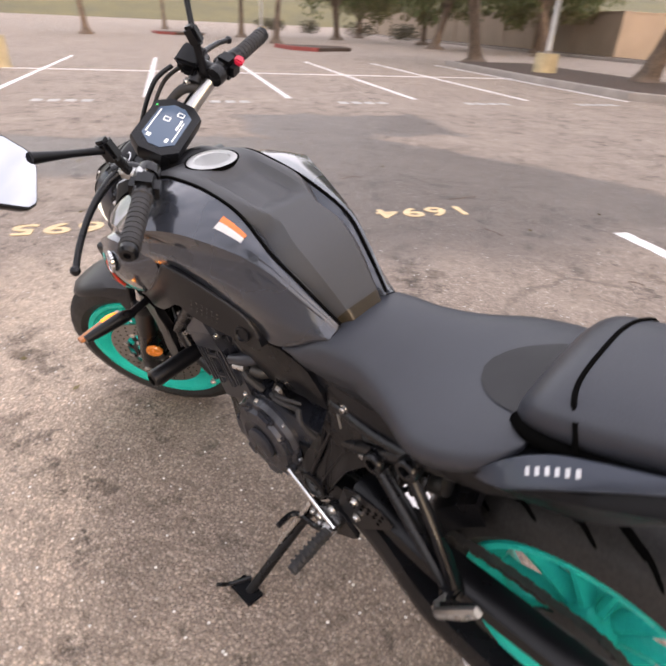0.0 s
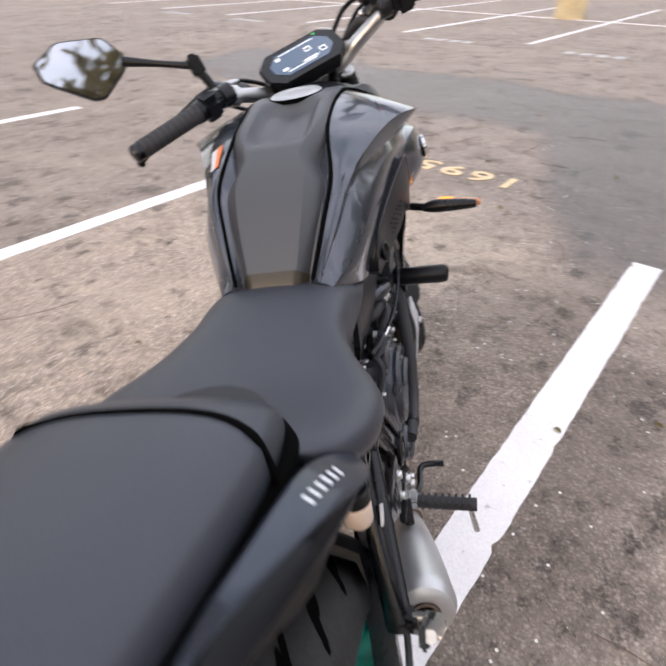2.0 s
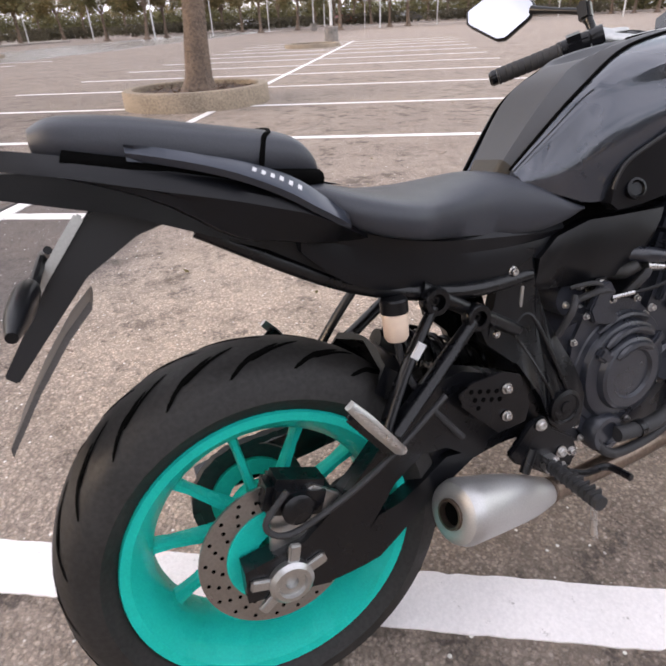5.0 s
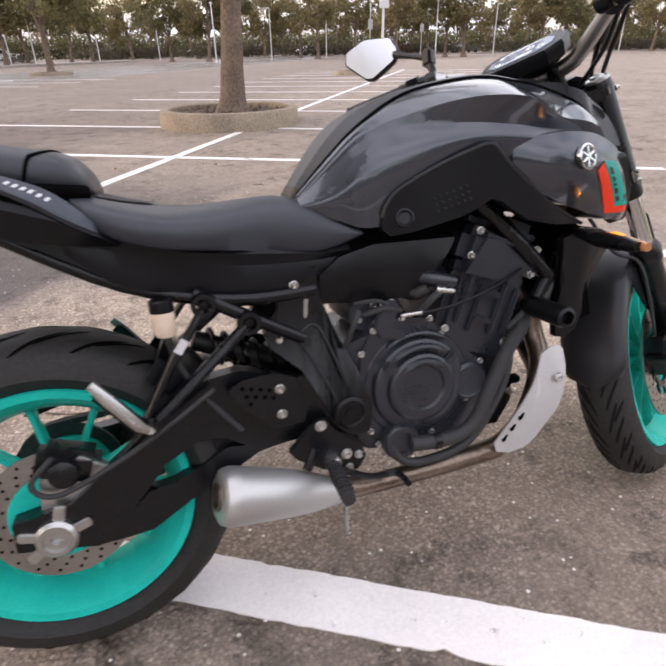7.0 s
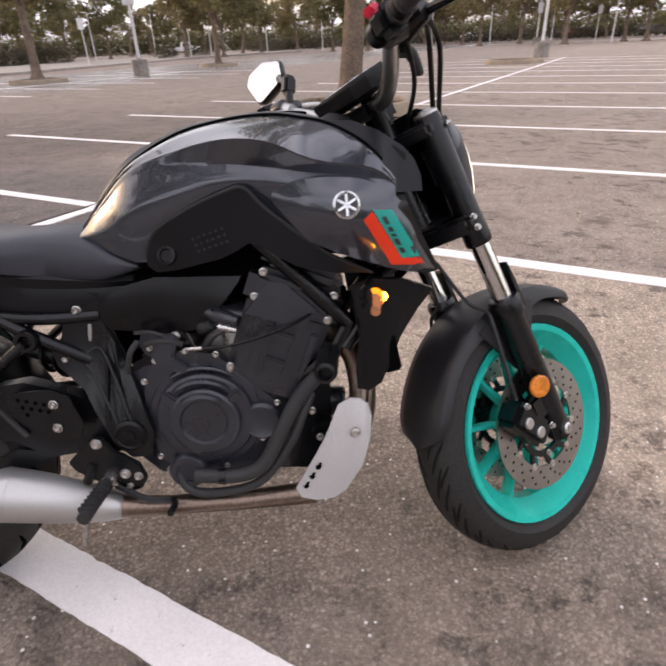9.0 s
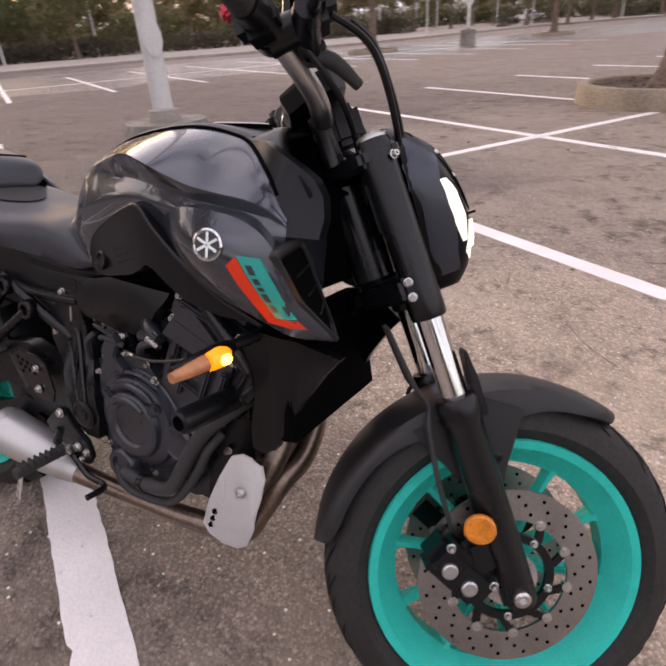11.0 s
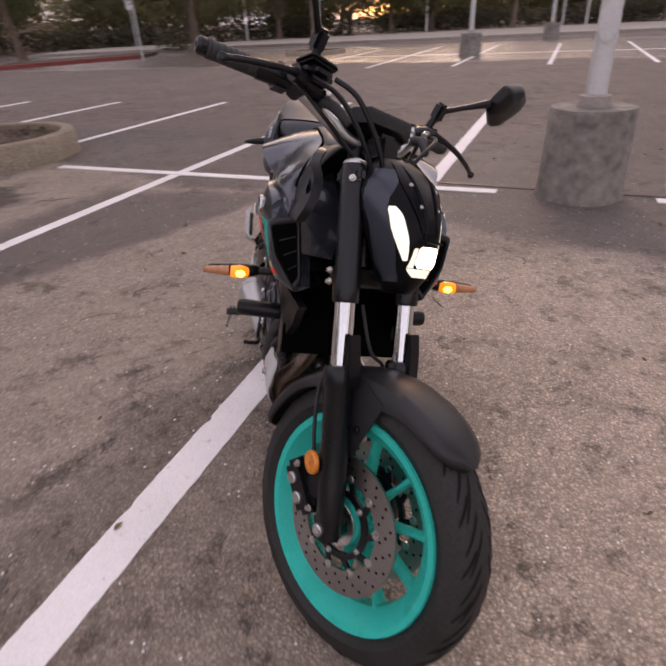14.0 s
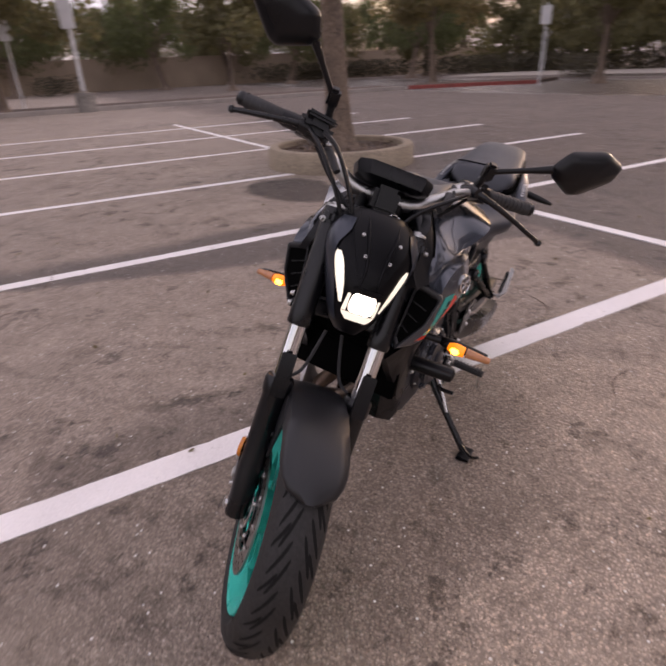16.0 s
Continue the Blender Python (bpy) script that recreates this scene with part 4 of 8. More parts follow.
def wheel(name, centre, axle, tyre_r, tyre_w, rim_w, label, pattern, way=1):
    """A cast ten-spoke wheel with its tyre; axle: direction to the left side."""
    m = axis_to(centre, axle)
    rim_r = 0.2159
    w = rim_w / 2
    prof = [(rim_r + 0.012, -w - 0.006), (rim_r + 0.014, -w), (rim_r + 0.004, -w + 0.004), (rim_r - 0.008, -w + 0.018), (rim_r - 0.026, -w * 0.35), (rim_r - 0.026, w * 0.35),
            (rim_r - 0.008, w - 0.018), (rim_r + 0.004, w - 0.004), (rim_r + 0.014, w), (rim_r + 0.012, w + 0.006), (rim_r - 0.002, w + 0.004), (rim_r - 0.018, w - 0.016), (rim_r - 0.036, w * 0.35),
            (rim_r - 0.036, -w * 0.35), (rim_r - 0.018, -w + 0.016), (rim_r - 0.002, -w - 0.004)]
    bm = lathe(prof, m, 72, closed=True)
    lathe([(0.026, -0.058), (0.046, -0.055), (0.052, -0.03), (0.040, 0), (0.052, 0.03), (0.046, 0.055), (0.026, 0.058)], m, 32, bm, closed=True)
    rim = part(name, bm, M_TEAL, BIKE, label)
    for k in range(10):
        bm = bmesh.new()
        a = 2 * math.pi * (k + 0.25) / 10
        d, t = Vector((math.cos(a), math.sin(a), 0)), Vector((-math.sin(a), math.cos(a), 0))
        rings = []
        for r, wd, th, off in ((0.036, 0.011, 0.026, 0), (0.09, 0.0078, 0.018, 0), (0.15, 0.0066, 0.014, 0), (0.176, 0.0085, 0.016, 0), (0.193, 0.015, 0.024, 0)):
            rings.append([m @ (d * r + t * wd * x + Vector((0, 0, th * z))) for x, z in ((-1, -0.55), (-0.55, -1), (0.55, -1), (1, -0.55), (1, 0.55), (0.55, 1), (-0.55, 1), (-1, 0.55))])
        part("spoke", loft(rings, True, True, bm), M_TEAL, rim)
    # tyre: rounded crown; sipes are dark strips laid on, their shade in the colour
    half, n = tyre_w / 2, 18
    sec = [(rim_r + 0.010, -w + 0.004)]
    depth = tyre_r - rim_r - 0.008
    for i in range(n + 1):
        u = -1 + 2 * i / n
        bulge = math.sqrt(max(0, 1 - abs(u) ** 2.15))
        sec.append((rim_r + 0.010 + depth * (0.32 + 0.68 * bulge) if abs(u) < 0.999 else rim_r + 0.010 + depth * 0.30, u * half))
    sec.append((rim_r + 0.010, w - 0.004))
    bm = lathe(sec + [(rim_r - 0.004, w * 0.6), (rim_r - 0.004, -w * 0.6)], m, 120, closed=True)
    tyre = part("tyre", bm, M_TYRE, rim, "black road tyre with slanted grooves")
    bm = bmesh.new()
    for k in range(pattern):
        for side in (-1, 1):
            for a0, u0, u1, sweep in ((0.0, 0.12, 0.60, 0.26), (0.33, 0.40, 0.80, 0.17), (0.66, 0.22, 0.72, 0.24)):
                base = 2 * math.pi * (k + a0 + (0.5 if side > 0 else 0)) / pattern
                pts = []
                for i in range(7):
                    f = i / 6
                    u = side * (u0 + (u1 - u0) * f)
                    rr = rim_r + 0.010 + depth * (0.32 + 0.68 * math.sqrt(max(0, 1 - abs(u) ** 2.15))) + 0.0006
                    ang = base + way * sweep * f
                    pts.append((Vector((math.cos(ang) * rr, math.sin(ang) * rr, u * half)), ang, min(1.0, 2.6 * math.sin(math.pi * min(0.96, f + 0.04))) * 0.0042 + 0.0006))
                rows = []
                for q, ang, wd in pts:
                    t = Vector((-math.sin(ang), math.cos(ang), 0)) + Vector((0, 0, -0.35 * side * way))
                    rows.append((bm.verts.new(m @ (q + t * wd)), bm.verts.new(m @ (q - t * wd))))
                for r0, r1 in zip(rows, rows[1:]):
                    bm.faces.new((r0[0], r0[1], r1[1], r1[0]))
    tagged(part("tread_groove", bm, M_GROOVE if way > 0 else M_HOLE, tyre), kind="stuff")
    return rim, m


REAR_C = Vector((0, 0, 0.313))
rear, REAR_M = wheel("rear_wheel", REAR_C, (0, 1, 0), 0.313, 0.180, 0.142, "teal ten-spoke cast rear wheel", 20, -1)
FRONT_C = STEER @ Vector((0.0455, 0, 0.309))
front, FRONT_M = wheel("front_wheel", FRONT_C, e_l, 0.300, 0.120, 0.094, "teal ten-spoke cast front wheel", 20)


def mirrored(bm):
    """The same piece for the other side."""
    b = bm.copy()
    for v in b.verts:
        v.co.y = -v.co.y
    return b


def both(name, make, material, label="", parent=None, **k):
    """The piece as made on the right (y negative) and its twin on the left."""
    a = make()
    b = mirrored(a)
    return part(name, a, material, parent or BIKE, label, **k), part(name, b, material, parent or BIKE, label, **k)


# ---- tank ----
def step(x, a, b):
    t = min(1.0, max(0.0, (x - a) / (b - a)))
    return t * t * (3 - 2 * t)


PAD_KEYS = [(0.478, 0.795, 0.057), (0.494, 0.822, 0.062), (0.545, 0.886, 0.080), (0.588, 0.926, 0.086), (0.632, 0.950, 0.069), (0.69, 0.971, 0.080), (0.78, 0.987, 0.081), (0.86, 0.993, 0.086), (0.926, 0.985, 0.085), (0.955, 0.976, 0.086)]


def even(rows, times):
    """Rows eased towards their neighbours, ends kept."""
    rows = [tuple(r) for r in rows]
    for _ in range(times):
        rows = [rows[0]] + [tuple(0.25 * a + 0.5 * b + 0.25 * c for a, b, c in zip(p, q, r)) for p, q, r in zip(rows, rows[1:], rows[2:])] + [rows[-1]]
    return rows


def tank_pad():
    rings = []
    for x, z, w in even(cr(PAD_KEYS, 72), 2):
        row = []
        back = 1 - step(x, 0.60, 0.74)          # faceted shoulders, broad towards the seat
        flat = 0.62 + 0.28 * step(x, 0.60, 0.74)
        f = step(x, 0.645, 0.70) * (1 - step(x, 0.795, 0.835))
        for i in range(33):
            u = -1 + 2 * i / 32
            side = max(0.0, (abs(u) - flat) / (1 - flat))
            drop = (0.030 * back + 0.008) * side
            dip = 0.017 * f * (1 - step(abs(u), 0.50, 0.74)) + 0.004 * f * (1 - step(abs(u), 0.0, 0.30))
            row.append(Vector((x + 0.6 * drop * back, u * w, z - 0.7 * drop - dip)))
        row += [Vector((x, w * 0.98, z - 0.035)), Vector((x, -w * 0.98, z - 0.035))]
        rings.append(row)
    return loft(rings)


def knee_film():
    """A thin sheet that paints an amber reflection at the seat end of the centre cover."""
    keys = [r for r in even(cr(PAD_KEYS, 60), 2)]
    keys = [r for r in keys if r[1] < keys[0][1] + 0.028]
    bm, rows = bmesh.new(), []
    for x, z, w in keys:
        row = []
        for i in range(25):
            u = -0.97 + 1.94 * i / 24
            drop = 0.038 * max(0.0, (abs(u) - 0.62) / 0.38)
            row.append(bm.verts.new((x + 0.6 * drop - 0.0016, u * w, z - 0.7 * drop + 0.0012)))
        rows.append(row)
    for a, b in zip(rows, rows[1:]):
        for i in range(24):
            bm.faces.new((a[i], a[i + 1], b[i + 1], b[i]))
    return bm


# amber reflection put into the colour of a sheet; the cover has no film
M_REFLECTION = worn("painted_amber_reflection", (0.029, 0.0205, 0.0095), 0.36, grain=200, blotch=12, vary=0.25, bump=0.05)
part("knee_film", knee_film(), M_REFLECTION, BIKE, "thin sheet painted as an amber reflection at the tank's end")
part("tank_cover", tank_pad(), M_PAD, BIKE, "satin grey centre cover with a shallow hollow", sharp=24)


def tank_nose():
    """The black front cover: a bridge before the filler cap, hollowed for the steering."""
    rings = []
    for i in range(33):
        u = -1 + i / 16
        a = abs(u)
        x0, y0, z0 = 0.945, u * 0.086, 0.9775 - 0.004 * a * a
        x1, y1, z1 = 0.992 + 0.103 * a ** 2.4, u * 0.135, 0.986 - 0.074 * a ** 2.5
        top = [Vector((x0 + (x1 - x0) * f, y0 + (y1 - y0) * f, z0 + (z1 - z0) * f + 0.010 * math.sin(math.pi * f))) for f in (0, 0.2, 0.45, 0.7, 0.9)]
        lip = [Vector((x1, y1, z1 - 0.002)), Vector((x1 + 0.002, y1, z1 - 0.010)), Vector((x1 - 0.012, y1 * 0.97, z1 - 0.035)), Vector((x1 - 0.05, y1 * 0.9, z1 - 0.11)), Vector((x1 - 0.06, y1 * 0.9, z1 - 0.20))]
        rings.append(top + lip + [Vector((x0, y0, z0 - 0.20)), Vector((x0, y0, z0 - 0.03))])
    return loft(rings)


def cheek_y(x, z):
    y = float(np.interp(x, [0.965, 1.02, 1.05, 1.072, 1.118], [0.098, 0.135, 0.152, 0.156, 0.150]))
    return y - 0.5 * (z - float(np.interp(x, [0.965, 1.02, 1.05, 1.072, 1.118], [0.966, 0.932, 0.900, 0.866, 0.852])))


CHEEK = [(0.960, 0.970), (1.02, 0.933), (1.05, 0.901), (1.070, 0.868), (1.076, 0.846), (1.122, 0.846), (1.122, 0.872), (1.112, 0.900), (1.094, 0.922), (1.05, 0.950), (1.0, 0.970)]
part("tank_nose", tank_nose(), M_COVER, BIKE, "matt black front tank cover", sharp=40)
# seam, ridge, undercut, flank and lower edge of the painted panel: (y, z) at each x
SIDE_KEYS = [
    (0.488, 0.061, 0.802, 0.069, 0.799, 0.072, 0.796, 0.088, 0.788, 0.086, 0.778), (0.55, 0.080, 0.866, 0.096, 0.856, 0.098, 0.846, 0.118, 0.800, 0.108, 0.757),
    (0.605, 0.092, 0.914, 0.114, 0.902, 0.119, 0.889, 0.140, 0.836, 0.122, 0.738), (0.69, 0.083, 0.960, 0.144, 0.928, 0.143, 0.904, 0.159, 0.862, 0.135, 0.755),
    (0.78, 0.083, 0.980, 0.181, 0.944, 0.164, 0.905, 0.176, 0.878, 0.148, 0.80), (0.86, 0.088, 0.985, 0.221, 0.937, 0.181, 0.896, 0.188, 0.874, 0.160, 0.80),
    (0.92, 0.087, 0.977, 0.205, 0.911, 0.184, 0.886, 0.196, 0.866, 0.165, 0.80), (0.965, 0.100, 0.965, 0.190, 0.900, 0.180, 0.881, 0.200, 0.858, 0.160, 0.785),
    (1.02, 0.136, 0.932, 0.182, 0.893, 0.173, 0.874, 0.190, 0.848, 0.150, 0.77), (1.052, 0.153, 0.899, 0.171, 0.880, 0.167, 0.867, 0.178, 0.845, 0.14, 0.765), (1.074, 0.156, 0.866, 0.162, 0.861, 0.161, 0.855, 0.166, 0.838, 0.13, 0.76),
]


def tank_side():
    rings = []
    for k in even(cr(SIDE_KEYS, 80), 5):
        x = k[0]
        a, c, d, e, f = [Vector((k[i], k[i + 1])) for i in (1, 3, 5, 7, 9)]
        ac, cd = (a - c), (d - c)
        pts = [a, a.lerp(c, 0.33) + Vector((0.0015, 0.004)), a.lerp(c, 0.66) + Vector((0.0015, 0.003))]
        pts += [c + ac.normalized() * min(0.007, ac.length * 0.3), c + (ac.normalized() + cd.normalized()) * 0.0006, c + cd.normalized() * min(0.005, cd.length * 0.3)]
        pts += [c.lerp(d, 0.7) + Vector((-0.001, 0)), d, d.lerp(e, 0.5) + Vector((-0.001, 0.002)), e + (d - e) * 0.12, e + (f - e) * 0.08, e.lerp(f, 0.35) + Vector((0.001, 0)), e.lerp(f, 0.7), f, Vector((0.055, f.y - 0.01)), Vector((0.045, a.y - 0.035))]
        rings.append([Vector((x, -p.x, p.y)) for p in pts])
    return loft(rings)


both("tank_side", tank_side, M_PAINT, "glossy dark grey tank panel with a knee crease", sharp=34)
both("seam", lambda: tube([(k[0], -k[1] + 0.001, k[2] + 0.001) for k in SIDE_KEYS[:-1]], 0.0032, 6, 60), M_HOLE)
CAP_X, CAP_Z = 0.872, 0.9925
cap = part("filler_cap", lathe([(0.050, -0.012), (0.050, 0.0005), (0.046, 0.0035), (0.036, 0.0035), (0.034, 0.0015), (0.01, 0.0015)], axis_to((CAP_X, 0, CAP_Z), (-0.02, 0, 1)), 36), M_ALU, BIKE, "round satin metal fuel cap")
part("cap_rim", lathe([(0.0535, -0.006), (0.0535, 0.0015), (0.0505, 0.0015), (0.0505, -0.006)], axis_to((CAP_X, 0, CAP_Z), (-0.02, 0, 1)), 40), M_HOLE, cap)
def skin(outline, depth, thick=0.006, side=-1, bevel=0.0):
    """A panel over an outline (x, z) that follows y = side * depth(x, z), closed at the back."""
    bm = bmesh.new()
    f = [bm.verts.new((x, 0, z)) for x, z in outline]
    face = bm.faces.new(f)
    bmesh.ops.triangulate(bm, faces=[face])
    bmesh.ops.subdivide_edges(bm, edges=list(bm.edges), cuts=2, use_grid_fill=True)
    bmesh.ops.triangulate(bm, faces=list(bm.faces))
    got = bmesh.ops.extrude_face_region(bm, geom=list(bm.faces))
    back = {g for g in got["geom"] if isinstance(g, bmesh.types.BMVert)}
    for v in bm.verts:
        v.co.y = side * (depth(v.co.x, v.co.z) - (thick if v in back else 0))
    return bm


# ---- tank side covers, scoops, badges ----
def cover_y(x, z):
    return 0.140 + 0.046 * step(x, 0.60, 0.86) - 0.016 * step(x, 0.92, 1.03) + 0.08 * (z - 0.76)


COVER = [(0.622, 0.735), (0.624, 0.757), (0.634, 0.782), (0.656, 0.804), (0.72, 0.837), (0.791, 0.864), (0.806, 0.867), (0.82, 0.862), (0.846, 0.833), (0.90, 0.787), (0.957, 0.745), (1.03, 0.707), (0.963, 0.712), (0.896, 0.728), (0.861, 0.749), (0.833, 0.769), (0.815, 0.773), (0.794, 0.76), (0.762, 0.746), (0.729, 0.738), (0.679, 0.726), (0.638, 0.722)]
both("tank_side_cover", lambda: skin(COVER, cover_y, 0.022), M_COVER, "matt black lower tank cover", sharp=50)
both("cover_edge", lambda: tube([(x, -cover_y(x, z) + 0.002, z) for x, z in COVER[1:12]], 0.0034, 8, 60), M_FENDER)
for i in range(3):
    for j in range(6):
        x, z = 0.715 + 0.011 * j + 0.004 * i, 0.782 + 0.0035 * j - 0.011 * i
        both("cover_dimple", lambda: lathe([(0.003, -0.001), (0.0022, 0.0009), (0.0003, 0.0011)], axis_to((x, -cover_y(x, z), z), (0, -1, 0.2)), 8), M_COVER)
both("rubber_plug", lambda: lathe([(0.017, -0.004), (0.017, 0.003), (0.013, 0.004), (0.011, 0.0), (0.004, 0.0)], axis_to((0.662, -cover_y(0.662, 0.753) - 0.003, 0.753), (-0.2, -1, 0.26)), 24), M_PLASTIC)
SCOOP = [(0.86, 0.180, 0.866, 0.168, 0.80), (0.92, 0.198, 0.876, 0.188, 0.772), (0.98, 0.204, 0.876, 0.188, 0.745), (1.03, 0.199, 0.866, 0.184, 0.728), (1.075, 0.197, 0.836, 0.182, 0.715), (1.108, 0.189, 0.768, 0.178, 0.707), (1.150, 0.144, 0.708, 0.140, 0.699)]


def scoop_row(x):
    a = [k[0] for k in SCOOP]
    return [float(np.interp(x, a, [k[i] for k in SCOOP])) for i in range(1, 5)]


def bulge(x):
    return float(np.interp(x, [0.86, 0.92, 0.98, 1.03, 1.075, 1.148], [0.006, 0.016, 0.025, 0.022, 0.012, 0.002]))


def scoop_y(x, z):
    y1, z1, y0, z0 = scoop_row(x)
    f = min(1.0, max(0.0, (z - z0) / max(0.002, z1 - z0)))
    return y0 + (y1 - y0) * f + bulge(x) * math.sin(math.pi * f)


def scoop():
    rings = []
    for x, y1, z1, y0, z0 in cr(SCOOP, 26):
        h = z1 - z0
        pts = [(0.105, z1 - 0.004), (y1 - 0.018, z1 + 0.004 * min(1, h * 8))]
        for i in range(9):
            f = 1 - i / 8
            pts.append((y0 + (y1 - y0) * f + bulge(x) * math.sin(math.pi * f), z0 + h * f))
        pts.append((0.105, z0 + 0.004))
        back = 0.62 * step(x, 1.02, 1.085)
        rings.append([Vector((x - back * max(0.0, y1 - 0.004 - y), -y, z)) for y, z in pts])
    return loft(rings)


both("air_scoop", scoop, M_PAINT, "glossy grey air scoop on the tank side", sharp=34)


MOUTH = [Vector(p) for p in ((1.079, -0.205, 0.831), (1.082, -0.140, 0.848), (1.136, -0.128, 0.714), (1.152, -0.143, 0.699), (1.113, -0.189, 0.764))]
MOUTH_C = sum(MOUTH, Vector()) / 5
MOUTH_N = Vector((0.91, -0.27, 0.30)).normalized()


def mouth_ring(scale, push):
    """A loop with eased corners round the open front of the scoop."""
    q = [MOUTH[i].lerp(MOUTH[(i + d) % 5], f) for i in range(5) for d, f in ((-1, 0.20), (-1, 0.07), (1, 0.07), (1, 0.20))]
    return [MOUTH_C + (v - MOUTH_C) * scale + MOUTH_N * push for v in q]


def mouth_rim():
    """The raised, rounded rim round the hollow."""
    return loft([mouth_ring(0.97, -0.026), mouth_ring(1.0, 0.0), mouth_ring(0.96, 0.007), mouth_ring(0.87, 0.007), mouth_ring(0.80, 0.003), mouth_ring(0.78, -0.007)], cap=False)


both("scoop_rim", mouth_rim, M_FENDER, "black rounded rim of the scoop mouth", sharp=50)
# near-black plug across the mouth paints the dark of its inside
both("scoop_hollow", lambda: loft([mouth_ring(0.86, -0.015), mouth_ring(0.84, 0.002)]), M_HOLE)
both("tank_cheek", lambda: skin(CHEEK, cheek_y, 0.02), M_COVER, "matt black cheek between tank and scoop", sharp=40)


for f in (0.3, 0.5, 0.7):
    fa, fb = MOUTH[0].lerp(MOUTH[3], f), MOUTH[1].lerp(MOUTH[2], f)
    both("scoop_fin", lambda: tube([fa.lerp(fb, 0.15) + MOUTH_N * 0.003, fa.lerp(fb, 0.85) + MOUTH_N * 0.003], 0.0018, 6), M_PLASTIC)
LOGO_P = Vector((0.984, -scoop_y(0.984, 0.832) - 0.001, 0.832))
for sgn in (1, -1):
    p = Vector((LOGO_P.x, LOGO_P.y * sgn, LOGO_P.z))
    m = axis_to(p, (0.22, -0.96 * sgn, 0.16))
    badge = part("badge", lathe([(0.023, -0.003), (0.023, 0.003), (0.020, 0.0045), (0.0185, 0.0025), (0.002, 0.0025)], m, 36), M_CHROME, BIKE, "round chrome badge")
    part("badge_ground", lathe([(0.0182, 0.0026), (0.0182, 0.0032), (0.0005, 0.0032)], m, 30), M_BADGE, badge)
    for k in range(3):
        part("badge_bar", box((0.0042, 0.036, 0.003), m @ Matrix.Translation((0, 0, 0.0032)) @ Matrix.Rotation(k * math.pi / 3, 4, "Z"), 0.001), M_CHROME, badge)
M_DTEAL = worn("teal_decal", (0.0, 0.36, 0.31), 0.35, grain=400, blotch=9, vary=0.06, bump=0)
M_DRED = worn("orange_red_decal", (0.78, 0.045, 0.012), 0.35, grain=400, blotch=9, vary=0.06, bump=0)
TEAL_D = [(1.028, 0.822), (1.062, 0.820), (1.112, 0.738), (1.080, 0.736)]
RED_D = [(1.012, 0.806), (1.027, 0.820), (1.079, 0.736), (1.112, 0.736), (1.122, 0.722), (1.062, 0.724)]
for side in (-1, 1):
    dec = part("teal_stripe", skin(TEAL_D, lambda x, z: scoop_y(x, z) + 0.003, 0.002, side), M_DTEAL, BIKE, "teal stripe decal on the scoop")
    part("red_stripe", skin(RED_D, lambda x, z: scoop_y(x, z) + 0.0025, 0.002, side), M_DRED, BIKE, "orange-red stripe decal on the scoop")
    for f0, f1 in ((0.10, 0.26), (0.32, 0.42), (0.47, 0.53), (0.58, 0.72), (0.78, 0.90)):
        c = [(1.046 + 0.044 * f - w, 0.818 - 0.080 * f) for f, w in ((f0, 0.000), (f0, 0.008), (f1, 0.008), (f1, 0.000))]
        part("decal_bar", skin(c, lambda x, z: scoop_y(x, z) + 0.0042, 0.001, side), M_BADGE, dec)

# ---- seats and tail ----
def cushion(keys, n, round_top=0.35):
    rings = []
    for x, zt, w, ze, zb in cr(keys, n):
        half = []
        for i in range(9):
            a = i / 8
            half.append((w * math.sin(a * math.pi / 2) ** 0.9, ze + (zt - ze) * math.cos(a * math.pi / 2) ** (2 * round_top)))
        half += [(w + 0.001, ze - 0.25 * (ze - zb)), (w - 0.004, zb + 0.004), (w - 0.014, zb)]
        row = [Vector((x, -y, z)) for y, z in reversed(half)] + [Vector((x, y, z)) for y, z in half[1:]]
        rings.append(row)
    return loft(rings)


SEAT = [(0.122, 0.842, 0.125, 0.826, 0.812), (0.15, 0.836, 0.156, 0.806, 0.785), (0.20, 0.820, 0.174, 0.788, 0.760), (0.26, 0.806, 0.173, 0.774, 0.744), (0.33, 0.802, 0.138, 0.766, 0.730), (0.40, 0.805, 0.112, 0.764, 0.716), (0.46, 0.806, 0.110, 0.757, 0.708), (0.512, 0.792, 0.112, 0.748, 0.706), (0.55, 0.765, 0.116, 0.740, 0.712), (0.595, 0.738, 0.112, 0.731, 0.724)]
part("rider_seat", cushion(SEAT, 36), M_VINYL, BIKE, "black vinyl rider seat", sharp=60)


def grip_patch():
    bm = bmesh.new()
    rows = []
    for i in range(12):
        f = i / 11
        x = 0.118 + 0.125 * f
        w = 0.088 * math.sqrt(max(0.02, 1 - f**2.2))
        k = [float(np.interp(x, [s[0] for s in SEAT], [s[j] for s in SEAT])) for j in (1, 2, 3)]
        row = []
        for j in range(11):
            y = w * (-1 + j / 5)
            a = math.asin(min(1, (abs(y) / k[1]) ** (1 / 0.9)))
            row.append(bm.verts.new((x, y, k[2] + (k[0] - k[2]) * math.cos(a) ** 0.7 + 0.0022)))
        rows.append(row)
    for a, b in zip(rows, rows[1:]):
        for j in range(10):
            bm.faces.new((a[j], a[j + 1], b[j + 1], b[j]))
    return bm


